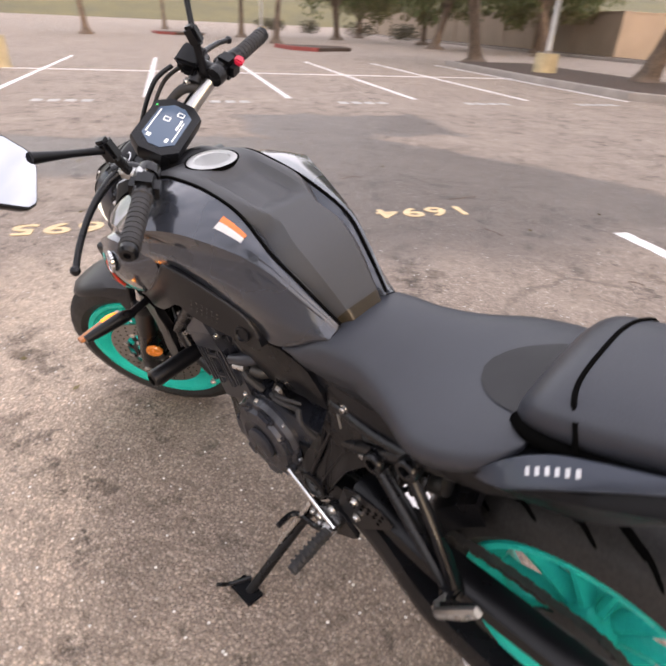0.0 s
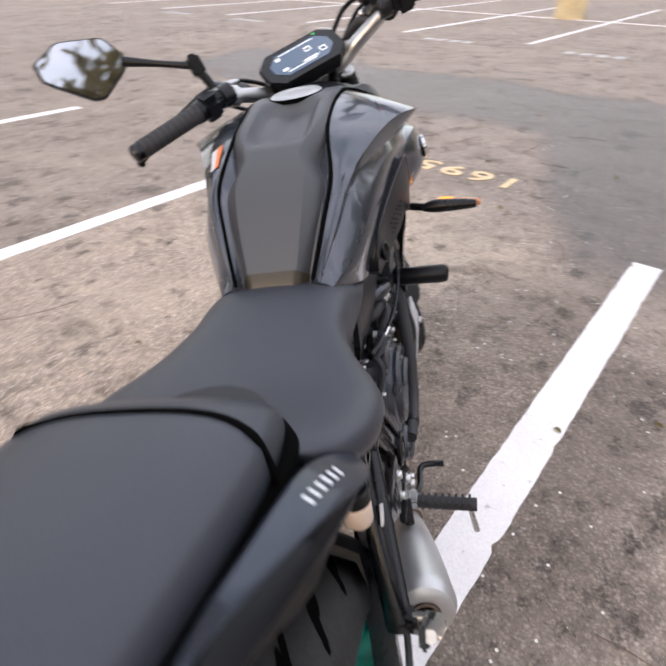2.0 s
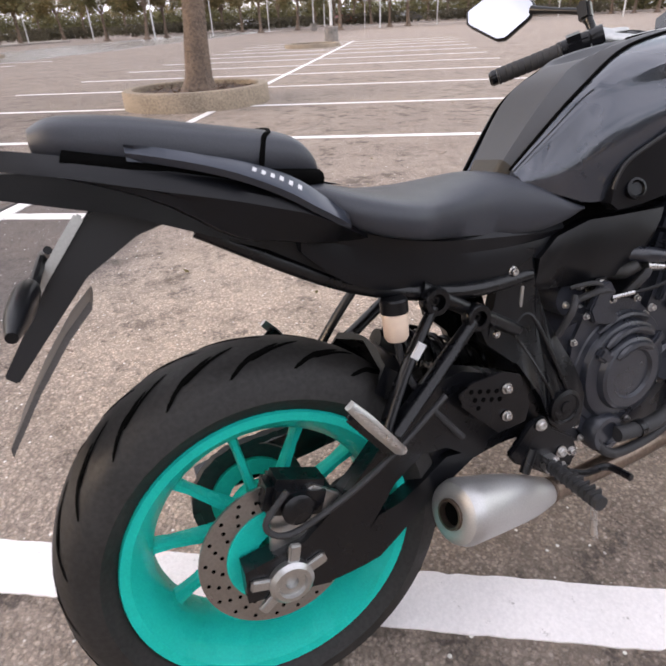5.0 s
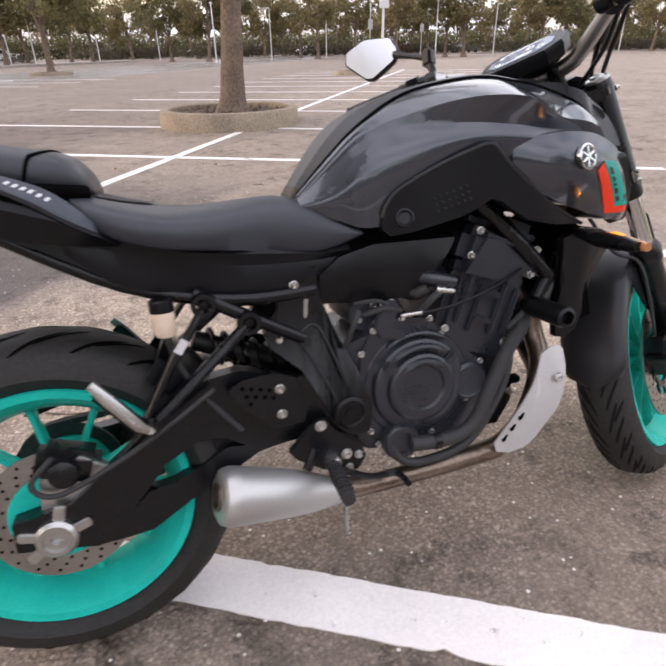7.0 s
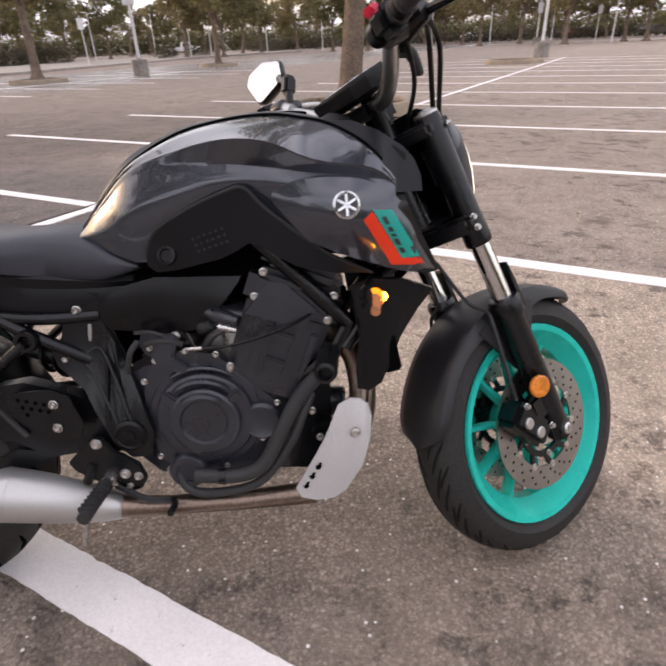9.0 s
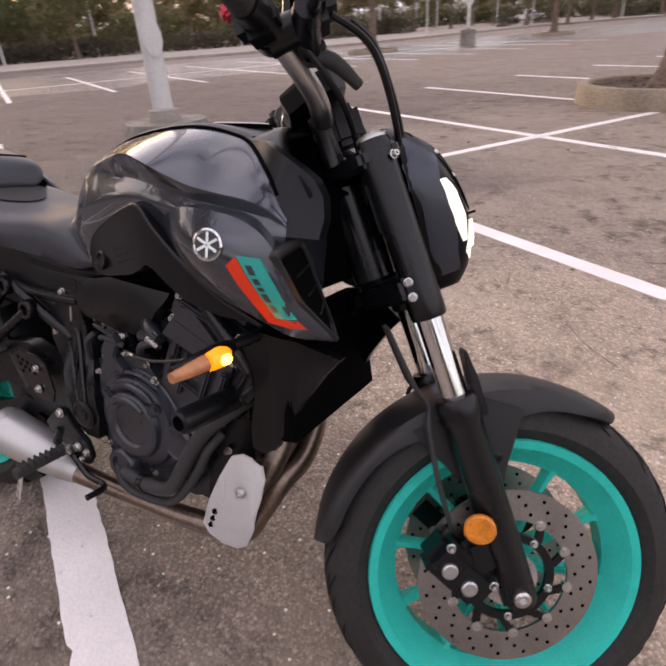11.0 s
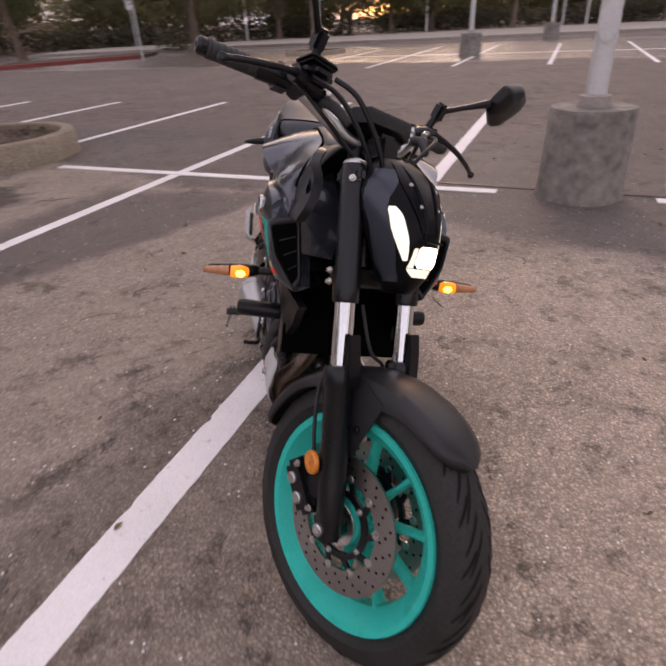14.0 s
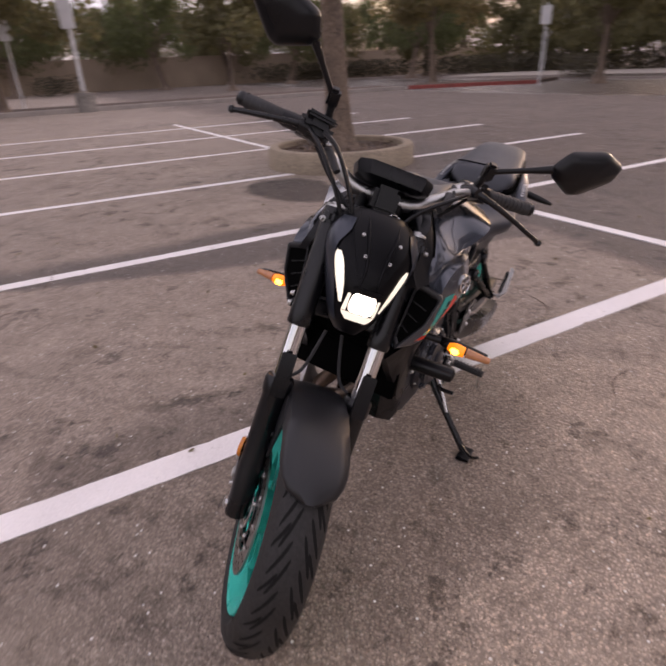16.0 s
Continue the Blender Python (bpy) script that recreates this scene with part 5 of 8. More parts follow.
part("grip_patch", grip_patch(), M_VINYL_B, BIKE, "darker rough patch on the seat")
PILL = [(0.156, 0.846, 0.070, 0.840, 0.834), (0.145, 0.876, 0.098, 0.856, 0.838), (0.118, 0.902, 0.114, 0.874, 0.842), (0.06, 0.916, 0.116, 0.884, 0.850), (0.0, 0.928, 0.111, 0.897, 0.862), (-0.08, 0.944, 0.101, 0.915, 0.880), (-0.15, 0.950, 0.087, 0.925, 0.897), (-0.18, 0.940, 0.068, 0.922, 0.905)]
pill = part("pillion_seat", cushion(PILL, 34), M_VINYL, BIKE, "black vinyl pillion seat", sharp=60)
def strap():
    """The welt across the pillion seat, bowed forward in the middle."""
    pts = []
    for i in range(-8, 9):
        u = i / 8 * 0.97
        x = 0.099 - 0.026 * abs(u) ** 4
        w, zt, ze = [float(np.interp(-x, [-q[0] for q in PILL], [q[j] for q in PILL])) for j in (2, 1, 3)]
        a = math.asin(min(1.0, abs(u) ** (1 / 0.9)))
        pts.append((x, w * u, ze + (zt - ze) * math.cos(a) ** 0.7 + 0.0012))
    for sgn, at in ((-1, 0), (1, len(pts))):
        pts.insert(at, (0.066, sgn * 0.1210, 0.862))
    return pts


part("piping", tube(strap(), 0.0034, 6, 60), M_HOLE, pill, "black strap seam across the pillion seat")

# black tubes added under the seat edge, painting the gap's shade
both("seat_gap", lambda: tube([(x, -w + 0.004, zb + 0.001) for x, zt, w, ze, zb in PILL[1:-1]], 0.0125, 10, 24), M_HOLE, "black tube that paints the shaded gap under the pillion seat")
TAIL = [(-0.245, 0.040, 0.058, 0.920, 0.060, 0.904), (-0.16, 0.070, 0.102, 0.902, 0.094, 0.884), (-0.06, 0.095, 0.126, 0.874, 0.118, 0.842), (0.02, 0.103, 0.150, 0.852, 0.136, 0.788), (0.07, 0.108, 0.162, 0.836, 0.144, 0.776), (0.11, 0.112, 0.168, 0.822, 0.146, 0.766), (0.150, 0.118, 0.164, 0.800, 0.140, 0.760), (0.185, 0.120, 0.150, 0.778, 0.134, 0.756)]


def tail_panel():
    rings = []
    for x, yi, yo, z1, yb, z0 in cr(TAIL, 24):
        rings.append([Vector((x, -y, z)) for y, z in ((yi, z1 + 0.002), ((yi + yo) / 2, z1 + 0.004), (yo - 0.006, z1 - 0.008), (yo, z1 - 0.020), (yo - 0.006, (z1 + z0) / 2 - 0.005), (yb, z0), (yb - 0.03, z0 - 0.004), (yi - 0.02, z0 + 0.01))])
    return loft(rings)


both("tail_panel", tail_panel, M_COVER, "black tail fairing", sharp=32)
BLADE = [(-0.084, 0.112, 0.905, 0.115, 0.902), (-0.05, 0.115, 0.898, 0.125, 0.893), (0.0, 0.122, 0.884, 0.145, 0.877), (0.04, 0.127, 0.872, 0.160, 0.860), (0.08, 0.131, 0.856, 0.171, 0.838), (0.11, 0.138, 0.838, 0.176, 0.817), (0.135, 0.145, 0.816, 0.173, 0.801), (0.158, 0.158, 0.792, 0.163, 0.786)]


def blade():
    rings = []
    for x, yi, zi, yo, zo in cr(BLADE, 24):
        rings.append([Vector((x, -y, z)) for y, z in ((yi, zi), (yi + 0.004, zi + 0.002), (yo - 0.004, zo + 0.002), (yo, zo - 0.004), (yo - 0.006, zo - 0.012), (yi, zi - 0.016))])
    return loft(rings)


blades = both("tail_blade", blade, M_LAMPSIDE, "glossy grey tail blade", sharp=40)
for ob, side in zip(blades, (-1, 1)):
    for i in range(6):
        x = 0.050 + 0.0098 * i
        yi, zi, yo, zo = [float(np.interp(x, [b[0] for b in BLADE], [b[j] for b in BLADE])) for j in (1, 2, 3, 4)]
        p = Vector((x, side * (0.45 * yi + 0.55 * yo), 0.45 * zi + 0.55 * zo + 0.0022))
        tilt = math.atan2(zo - zi, yo - yi - 0.008) * side
        part("marking_bar", box((0.0050, 0.0105, 0.0012), Matrix.Translation(p) @ Matrix.Rotation(radians(26), 4, "Y") @ Matrix.Rotation(tilt, 4, "X") @ Matrix.Rotation(radians(14 * side), 4, "Z")), M_SIGN, ob)
SIDE_LOW = [(0.10, 0.132, 0.800, 0.124, 0.752), (0.16, 0.132, 0.778, 0.122, 0.698), (0.24, 0.126, 0.748, 0.114, 0.668), (0.33, 0.114, 0.728, 0.104, 0.652), (0.43, 0.110, 0.716, 0.100, 0.645), (0.52, 0.100, 0.706, 0.092, 0.655), (0.575, 0.090, 0.704, 0.086, 0.668)]


def side_cover():
    rings = []
    for x, y1, z1, y0, z0 in cr(SIDE_LOW, 20):
        rings.append([Vector((x, -y, z)) for y, z in ((0.06, z1 + 0.004), (y1 - 0.006, z1 + 0.006), (y1, z1 - 0.004), (y1 - 0.008, (z1 * 2 + z0) / 3), (y1 - 0.004, (z1 + z0 * 2) / 3), (y0, z0), (0.06, z0 + 0.006))])
    return loft(rings)


both("side_cover", side_cover, M_COVER, "black side cover under the seat", sharp=30)
part("undertray", loft([[Vector((x, s * w, z)) for s, z in ((-1, zt), (-1, zb), (1, zb), (1, zt))] for x, w, zt, zb in ((-0.24, 0.05, 0.895, 0.868), (-0.1, 0.09, 0.88, 0.83), (0.06, 0.11, 0.85, 0.762), (0.16, 0.11, 0.80, 0.70), (0.34, 0.10, 0.77, 0.69), (0.5, 0.085, 0.75, 0.70))]), M_PLASTIC, BIKE, "black undertray")
M_TAILRED = worn("red_tail_lens", (0.45, 0.01, 0.015), 0.15, grain=120, blotch=30, vary=0.2, bump=0.2, coat=1.0)
part("tail_light", box((0.035, 0.11, 0.035), Matrix.Translation((-0.262, 0, 0.876)) @ Matrix.Rotation(radians(-20), 4, "Y"), 0.01), M_TAILRED, BIKE, "red tail light lens")
# plate bracket
def arm():
    return plate([(-0.03, 0.815), (-0.08, 0.845), (-0.14, 0.835), (-0.185, 0.79), (-0.285, 0.655), (-0.272, 0.643), (-0.16, 0.76), (-0.09, 0.80)], 0.012, Matrix.Translation((0, -0.045, 0)), 0.002)


both("plate_bracket", arm, M_FENDER, "dark grey number plate bracket")
M_FLAP = worn("dusty_grey_plastic", (0.085, 0.078, 0.076), 0.55, grain=300, blotch=9, vary=0.25, bump=0.2)
part("mud_flap", loft([[Vector((x, s * w, z + t)) for s, t in ((-1, 0.008), (-1, -0.004), (1, -0.004), (1, 0.008))] for x, w, z in ((-0.165, 0.05, 0.722), (-0.20, 0.06, 0.69), (-0.25, 0.065, 0.63), (-0.30, 0.07, 0.56))]), M_FLAP, BIKE, "dusty grey rear mud flap")
part("bracket_strip", box((0.17, 0.012, 0.012), Matrix.Translation((-0.205, -0.058, 0.772)) @ Matrix.Rotation(radians(-49), 4, "Y"), 0.003), M_ALU, BIKE, "bright metal strip")
for s in (-1, 1):
    sig = part("rear_indicator", tube([(-0.215, s * 0.10, 0.772), (-0.218, s * 0.13, 0.768), (-0.222, s * 0.19, 0.758), (-0.224, s * 0.236, 0.750)], [0.007, 0.014, 0.013, 0.006], 12, 12), M_PLASTIC, BIKE, "slim black rear indicator")
    part("stalk", tube([(-0.205, s * 0.04, 0.79), (-0.213, s * 0.115, 0.77)], 0.006, 8), M_PLASTIC, sig)

# ---- frame, side panel, hanger ----
def casting(keys, half, thick):
    """A bar of oval section, wider across the bike than it is deep."""
    pts = cr([(*p, w) for p, w in zip(keys, half)], 12)
    rings = []
    for i, (x, y, z, w) in enumerate(pts):
        a, b = pts[max(0, i - 1)], pts[min(len(pts) - 1, i + 1)]
        n = Vector((-(b[2] - a[2]), 0, b[0] - a[0])).normalized() * thick
        rings.append([Vector((x, y, z)) + n * math.sin(k * math.pi / 6) + Vector((0, w * math.cos(k * math.pi / 6), 0)) for k in range(12)])
    return loft(rings)


both("airbox_panel", lambda: skin([(0.508, 0.662), (0.55, 0.690), (0.62, 0.706), (0.785, 0.702), (0.775, 0.685), (0.70, 0.598), (0.62, 0.592), (0.508, 0.606)], lambda x, z: 0.108 - 0.25 * abs(z - 0.66) + 0.01 * step(x, 0.55, 0.7), 0.03), M_PLASTIC, "black side panel under the tank", sharp=45)
both("frame_tube", lambda: tube([(0.80, -0.115, 0.79), (0.86, -0.125, 0.735), (0.985, -0.128, 0.605)], 0.0165, 14), M_BLACK, "black frame tube")
both("frame_tube", lambda: tube([(1.07, -0.085, 0.70), (1.03, -0.11, 0.63), (0.975, -0.128, 0.555)], 0.0155, 14), M_BLACK, "black frame tube")
both("frame_tube", lambda: tube([(0.99, -0.128, 0.612), (0.955, -0.125, 0.545), (0.90, -0.115, 0.50)], 0.015, 12), M_BLACK)
both("subframe_tube", lambda: tube([(0.50, -0.09, 0.635), (0.35, -0.105, 0.640), (0.17, -0.10, 0.69), (-0.02, -0.08, 0.80)], 0.0125, 12, 16), M_BLACK)
both("subframe_tube", lambda: tube([(0.47, -0.095, 0.545), (0.36, -0.11, 0.612), (0.28, -0.11, 0.662)], 0.0125, 12, 10), M_BLACK)
both("frame_slider", lambda: lathe([(0.008, 0), (0.020, 0.0), (0.021, 0.02), (0.0215, 0.118), (0.019, 0.128), (0.013, 0.131), (0.012, 0.112), (0.003, 0.112)], axis_to((0.946, -0.122, 0.546), (-0.08, -1, 0.03)), 24), M_PLASTIC, "black plastic crash slider")
HANG = [(0.445, 0.685), (0.505, 0.68), (0.508, 0.62), (0.53, 0.555), (0.565, 0.47), (0.585, 0.40), (0.575, 0.345), (0.535, 0.345), (0.505, 0.375), (0.485, 0.43), (0.455, 0.49), (0.405, 0.535), (0.395, 0.565), (0.425, 0.60)]
both("frame_plate", lambda: skin(HANG, lambda x, z: 0.098 + 0.04 * step(z, 0.56, 0.42), 0.022), M_BLACK, "black cast frame plate", sharp=45)
both("plate_ridge", lambda: tube([(0.452, -0.1005, 0.548), (0.496, -0.1005, 0.566), (0.536, -0.132, 0.452), (0.548, -0.139, 0.405)], 0.0042, 8, 24), M_BLACK)
both("plate_ridge", lambda: tube([(0.452, -0.1005, 0.548), (0.472, -0.104, 0.520), (0.508, -0.130, 0.440), (0.520, -0.138, 0.405)], 0.0042, 8, 24), M_BLACK)
both("plate_slot", lambda: box((0.007, 0.003, 0.036), Matrix.Translation((0.478, -0.0985, 0.602)) @ Matrix.Rotation(radians(8), 4, "Y"), 0.001), M_ALU)
both("pivot_cap", lambda: lathe([(0.033, 0), (0.033, 0.006), (0.026, 0.009), (0.024, 0.006), (0.012, 0.006), (0.011, 0.009), (0.001, 0.009)], axis_to((0.538, -0.137, 0.395), (0, -1, 0)), 28), M_PLASTIC, "round pivot cap")
for x, z, y, r in ((0.46, 0.649, 0.099, 0.008), (0.422, 0.551, 0.099, 0.008), (0.405, 0.475, 0.149, 0.0085), (0.404, 0.425, 0.149, 0.0085), (0.473, 0.386, 0.152, 0.010), (0.520, 0.316, 0.152, 0.010), (0.545, 0.308, 0.150, 0.008), (0.525, 0.285, 0.150, 0.007)):
    both("bolt", lambda: bolt((x, -y, z), (0, -1, 0), r, 0.008), M_ZINC)
both("heel_guard", lambda: plate([(0.315, 0.488), (0.34, 0.502), (0.40, 0.505), (0.435, 0.49), (0.455, 0.43), (0.445, 0.40), (0.39, 0.395), (0.36, 0.425), (0.32, 0.465)], 0.004, Matrix.Translation((0, -0.145, 0)), 0.001), M_BLACK, "perforated black heel guard")
# the dark of each guard hole, painted as a near-black disc
for i in range(9):
    both("guard_hole", lambda: lathe([(0.0042, 0), (0.0042, 0.0006), (0.001, 0.0006)], axis_to((0.338 + 0.016 * (i % 4) + 0.006 * (i // 4), -0.1474, 0.487 - 0.016 * (i // 4) - 0.004 * (i % 4)), (0, -1, 0)), 10), M_HOLE)
both("foot_bracket", lambda: plate([(0.408, 0.345), (0.455, 0.392), (0.485, 0.398), (0.50, 0.37), (0.55, 0.335), (0.562, 0.30), (0.545, 0.275), (0.50, 0.272), (0.42, 0.325)], 0.012, Matrix.Translation((0, -0.144, 0)), 0.003), M_BLACK, "black foot rest bracket")
for s in (-1, 1):
    peg = part("foot_peg", tube([(0.487, s * 0.165, 0.305), (0.482, s * 0.275, 0.300)], 0.0125, 12), M_RUBBER, BIKE, "ribbed black rubber foot peg")
    for k in range(8):
        part("rib", box((0.026, 0.005, 0.024), Matrix.Translation((0.4865 - k * 0.0006, s * (0.175 + k * 0.0125), 0.306)), 0.002), M_RUBBER, peg)
    part("peg_joint", box((0.03, 0.03, 0.03), Matrix.Translation((0.49, s * 0.155, 0.305)), 0.006), M_ZINC, peg)
    part("feeler_bolt", tube([(0.480, s * 0.262, 0.294), (0.474, s * 0.272, 0.235)], [0.0045, 0.006], 8), M_ZINC, peg, "pale steel feeler")
    br = part("pillion_bracket", casting([(0.362, s * 0.124, 0.594), (0.27, s * 0.140, 0.524), (0.172, s * 0.160, 0.452)], [0.012, 0.017, 0.019], 0.0105), M_BLACK, BIKE, "black forked pillion foot rest bracket")
    part("bracket_arm", casting([(0.293, s * 0.124, 0.634), (0.228, s * 0.140, 0.552), (0.165, s * 0.160, 0.456)], [0.010, 0.013, 0.016], 0.008), M_BLACK, br)
    for ex, ez in ((0.295, 0.642), (0.368, 0.599)):
        part("bracket_eye", lathe([(0.0125, -0.011), (0.020, -0.011), (0.022, -0.008), (0.022, 0.008), (0.020, 0.011), (0.0125, 0.011)], axis_to((ex, s * 0.124, ez), (0, s, 0)), 24, closed=True), M_BLACK, br)
        part("eye_bolt", bolt((ex, s * 0.118, ez), (0, s, 0), 0.010, 0.008), M_BLACK, br)
    pp = part("pillion_peg", loft([[Vector((x + a * 0.79 * wd, s * (y + b), z + a * 0.61 * wd)) for a, b in ((-1, -0.004), (1, -0.004), (1, 0.004), (0.5, 0.007), (-0.5, 0.007), (-1, 0.004))] for x, y, z, wd in ((0.184, 0.196, 0.462, 0.006), (0.168, 0.214, 0.482, 0.0085), (0.128, 0.212, 0.537, 0.0095), (0.108, 0.207, 0.563, 0.007))]), M_ALU, BIKE, "bare aluminium pillion foot peg")
    for k in range(9):
        f = k / 8
        part("knurl", box((0.017, 0.004, 0.0035), Matrix.Translation((0.163 - 0.046 * f, s * 0.2205 - s * 0.003 * f, 0.490 + 0.062 * f)) @ Matrix.Rotation(radians(37), 4, "Y"), 0.001), M_ZINC, pp)
    part("peg_rubber", box((0.026, 0.012, 0.092), Matrix.Translation((0.140, s * 0.199, 0.510)) @ Matrix.Rotation(radians(-37), 4, "Y"), 0.004), M_BLACK, pp)
    part("peg_clevis", box((0.028, 0.032, 0.030), Matrix.Translation((0.178, s * 0.168, 0.462)), 0.006), M_BLACK, pp)
    part("peg_pin", tube([(0.180, s * 0.150, 0.462), (0.180, s * 0.208, 0.470)], 0.006, 10), M_ZINC, pp)

# added near-black box: paints the shade of the open space under the tank
part("tank_tunnel", box((0.42, 0.15, 0.16), Matrix.Translation((0.72, 0, 0.735)), 0.02), M_HOLE, BIKE, "near-black box that stands for the shade under the tank")
# ---- engine ----
part("crankcase", loft([[Vector((x, s * w, z)) for s, z in ((-1, z1), (-1, z0), (-0.6, z0 - 0.02), (0.6, z0 - 0.02), (1, z0), (1, z1))] for x, w, z1, z0 in ((0.52, 0.085, 0.50, 0.33), (0.58, 0.108, 0.53, 0.29), (0.70, 0.112, 0.54, 0.275), (0.82, 0.108, 0.50, 0.28), (0.90, 0.09, 0.44, 0.30))]), M_ENGINE, BIKE, "black engine crankcase", sharp=25)
TILT_E = Matrix.Translation((0.857, 0, 0.592)) @ Matrix.Rotation(radians(22), 4, "Y")
part("cylinder_block", box((0.17, 0.23, 0.20), TILT_E @ Matrix.Translation((0, 0, -0.05)), 0.015), M_ENGINE, BIKE)
head = part("cylinder_head", box((0.19, 0.255, 0.085), TILT_E @ Matrix.Translation((0, 0, 0.065)), 0.02), M_ENGINE, BIKE)
part("head_cover", box((0.165, 0.225, 0.05), TILT_E @ Matrix.Translation((0, 0, 0.12)), 0.02), M_ENGINE, head)
RC = axis_to((0.69, -0.098, 0.418), (0, -1, 0.0))
COVER_TURN = 0
prof = [(0.118, 0), (0.118, 0.014), (0.112, 0.021), (0.100, 0.022), (0.096, 0.033), (0.090, 0.036), (0.074, 0.037), (0.070, 0.047), (0.064, 0.050), (0.048, 0.050), (0.044, 0.044), (0.002, 0.044)]
clutch = part("clutch_cover", lathe(prof, RC, 64), M_ENGINE, BIKE, "stepped round black clutch cover", sharp=25)


def arc_rib(m, r, a0, a1, z, th=0.006):
    pts = [m @ Vector((r * math.cos(radians(a0 + (a1 - a0) * i / 10)), r * math.sin(radians(a0 + (a1 - a0) * i / 10)), z)) for i in range(11)]
    return tube(pts, [th * 0.5] + [th] * 9 + [th * 0.5], 8)


# raised arcs over the top of the cover, and cast webs across its rings
for r, a0, a1, z, th in ((0.084, 48, 132, 0.040, 0.0075), (0.058, 45, 135, 0.052, 0.0075), (0.107, 55, 125, 0.024, 0.006)):
    part("cover_arc", arc_rib(axis_to((0.69, -0.098, 0.418), (0, -1, 0)) @ Matrix.Rotation(radians(COVER_TURN), 4, "Z"), r, a0, a1, z, th), M_ENGINE, clutch)
for a0, r, w in ((38, 0.078, 0.020), (142, 0.078, 0.022), (270, 0.060, 0.010)):
    part("cover_rib", box((0.040, w, 0.016), RC @ Matrix.Rotation(radians(a0 + COVER_TURN), 4, "Z") @ Matrix.Translation((r, 0, 0.040)), 0.005), M_ENGINE, clutch)
# cylinder side: raised ribs and bosses
for dx, dz, w, h in ((-0.052, -0.03, 0.014, 0.11), (-0.02, -0.045, 0.010, 0.10), (0.03, -0.03, 0.012, 0.12), (0.062, -0.035, 0.014, 0.10), (0.005, -0.01, 0.05, 0.014), (0.005, -0.065, 0.05, 0.012), (0.0, 0.055, 0.13, 0.012), (0.0, 0.095, 0.12, 0.010)):
    both("cylinder_rib", lambda: box((w, 0.016, h), TILT_E @ Matrix.Translation((dx, -0.120 - (0.010 if dz > 0.03 else 0), dz)), 0.004), M_ENGINE, parent=head)
for dx, dz in ((-0.072, 0.05), (0.075, 0.05), (-0.07, 0.10), (0.07, 0.10), (-0.075, -0.10), (0.075, -0.09), (0.02, 0.03)):
    both("head_bolt", lambda: bolt(TILT_E @ Vector((dx, -0.126, dz)), (0, -1, 0), 0.007, 0.008), M_ZINC, parent=head)
both("head_side_plate", lambda: skin([(0.79, 0.635), (0.838, 0.695), (0.868, 0.69), (0.925, 0.635), (0.90, 0.598), (0.83, 0.622)], lambda x, z: 0.137, 0.02), M_ENGINE)
both("injector_body", lambda: tube([(0.685, -0.07, 0.635), (0.73, -0.11, 0.628), (0.775, -0.128, 0.618)], [0.012, 0.016, 0.011], 12, 8), M_ENGINE)
both("injector_nozzle", lambda: tube([(0.735, -0.120, 0.607), (0.770, -0.128, 0.600)], [0.009, 0.006], 10), M_ZINC)
for x0, z0, x1, z1, r in ((0.585, 0.575, 0.66, 0.575, 0.006), (0.57, 0.60, 0.645, 0.585, 0.004), (0.545, 0.52, 0.575, 0.585, 0.006), (0.70, 0.56, 0.745, 0.60, 0.008)):
    both("wiring", lambda: tube([(x0, -0.112, z0), ((x0 + x1) / 2, -0.128, (z0 + z1) / 2 + 0.012), (x1, -0.118, z1)], r, 8, 8), M_RUBBER)
part("cover_flange", skin([(0.575, 0.50), (0.60, 0.545), (0.66, 0.562), (0.72, 0.55), (0.80, 0.475), (0.835, 0.44), (0.835, 0.395), (0.80, 0.36), (0.72, 0.30), (0.62, 0.288), (0.585, 0.33), (0.565, 0.42)], lambda x, z: 0.116, 0.03), M_ENGINE, BIKE, "black cover flange")
part("timing_cover", lathe([(0.040, 0), (0.040, 0.014), (0.034, 0.020), (0.031, 0.018), (0.002, 0.018)], axis_to((0.802, -0.114, 0.405), (0, -1, 0)), 32), M_ENGINE, BIKE)
part("pump_cover", lathe([(0.040, 0), (0.040, 0.022), (0.034, 0.030), (0.024, 0.030), (0.022, 0.024), (0.002, 0.024)], axis_to((0.643, -0.114, 0.305), (0, -1, 0)), 32), M_ENGINE, BIKE, "round black water pump cover")
for x, z in ((0.575, 0.50), (0.602, 0.543), (0.662, 0.56), (0.722, 0.55), (0.745, 0.514), (0.835, 0.44), (0.832, 0.398), (0.80, 0.362), (0.72, 0.302), (0.585, 0.332), (0.566, 0.42), (0.60, 0.30)):
    part("cover_bolt", bolt((x, -0.117, z), (0, -1, 0), 0.006, 0.007), M_ZINC, clutch)
LC = axis_to((0.70, 0.098, 0.418), (0, 1, 0))
alt = part("alternator_cover", lathe([(0.108, 0), (0.108, 0.02), (0.10, 0.032), (0.088, 0.036), (0.084, 0.046), (0.06, 0.05), (0.05, 0.046), (0.002, 0.046)], LC, 48), M_ENGINE, BIKE, "round black alternator cover", sharp=25)
for k in range(7):
    a = radians(k * 51)
    part("cover_bolt", bolt(LC @ Vector((0.103 * math.cos(a), 0.103 * math.sin(a), 0.022)), (0, 1, 0), 0.006, 0.007), M_ZINC, alt)
for k in range(7):
    part("cover_rib", box((0.034, 0.046, 0.020), LC @ Matrix.Rotation(radians(k * 51 + 25), 4, "Z") @ Matrix.Translation((0.083, 0, 0.038)), 0.007), M_ENGINE, alt)
part("cover_cap", lathe([(0.040, 0.048), (0.040, 0.056), (0.034, 0.060), (0.002, 0.060)], LC, 30), M_ENGINE, alt)
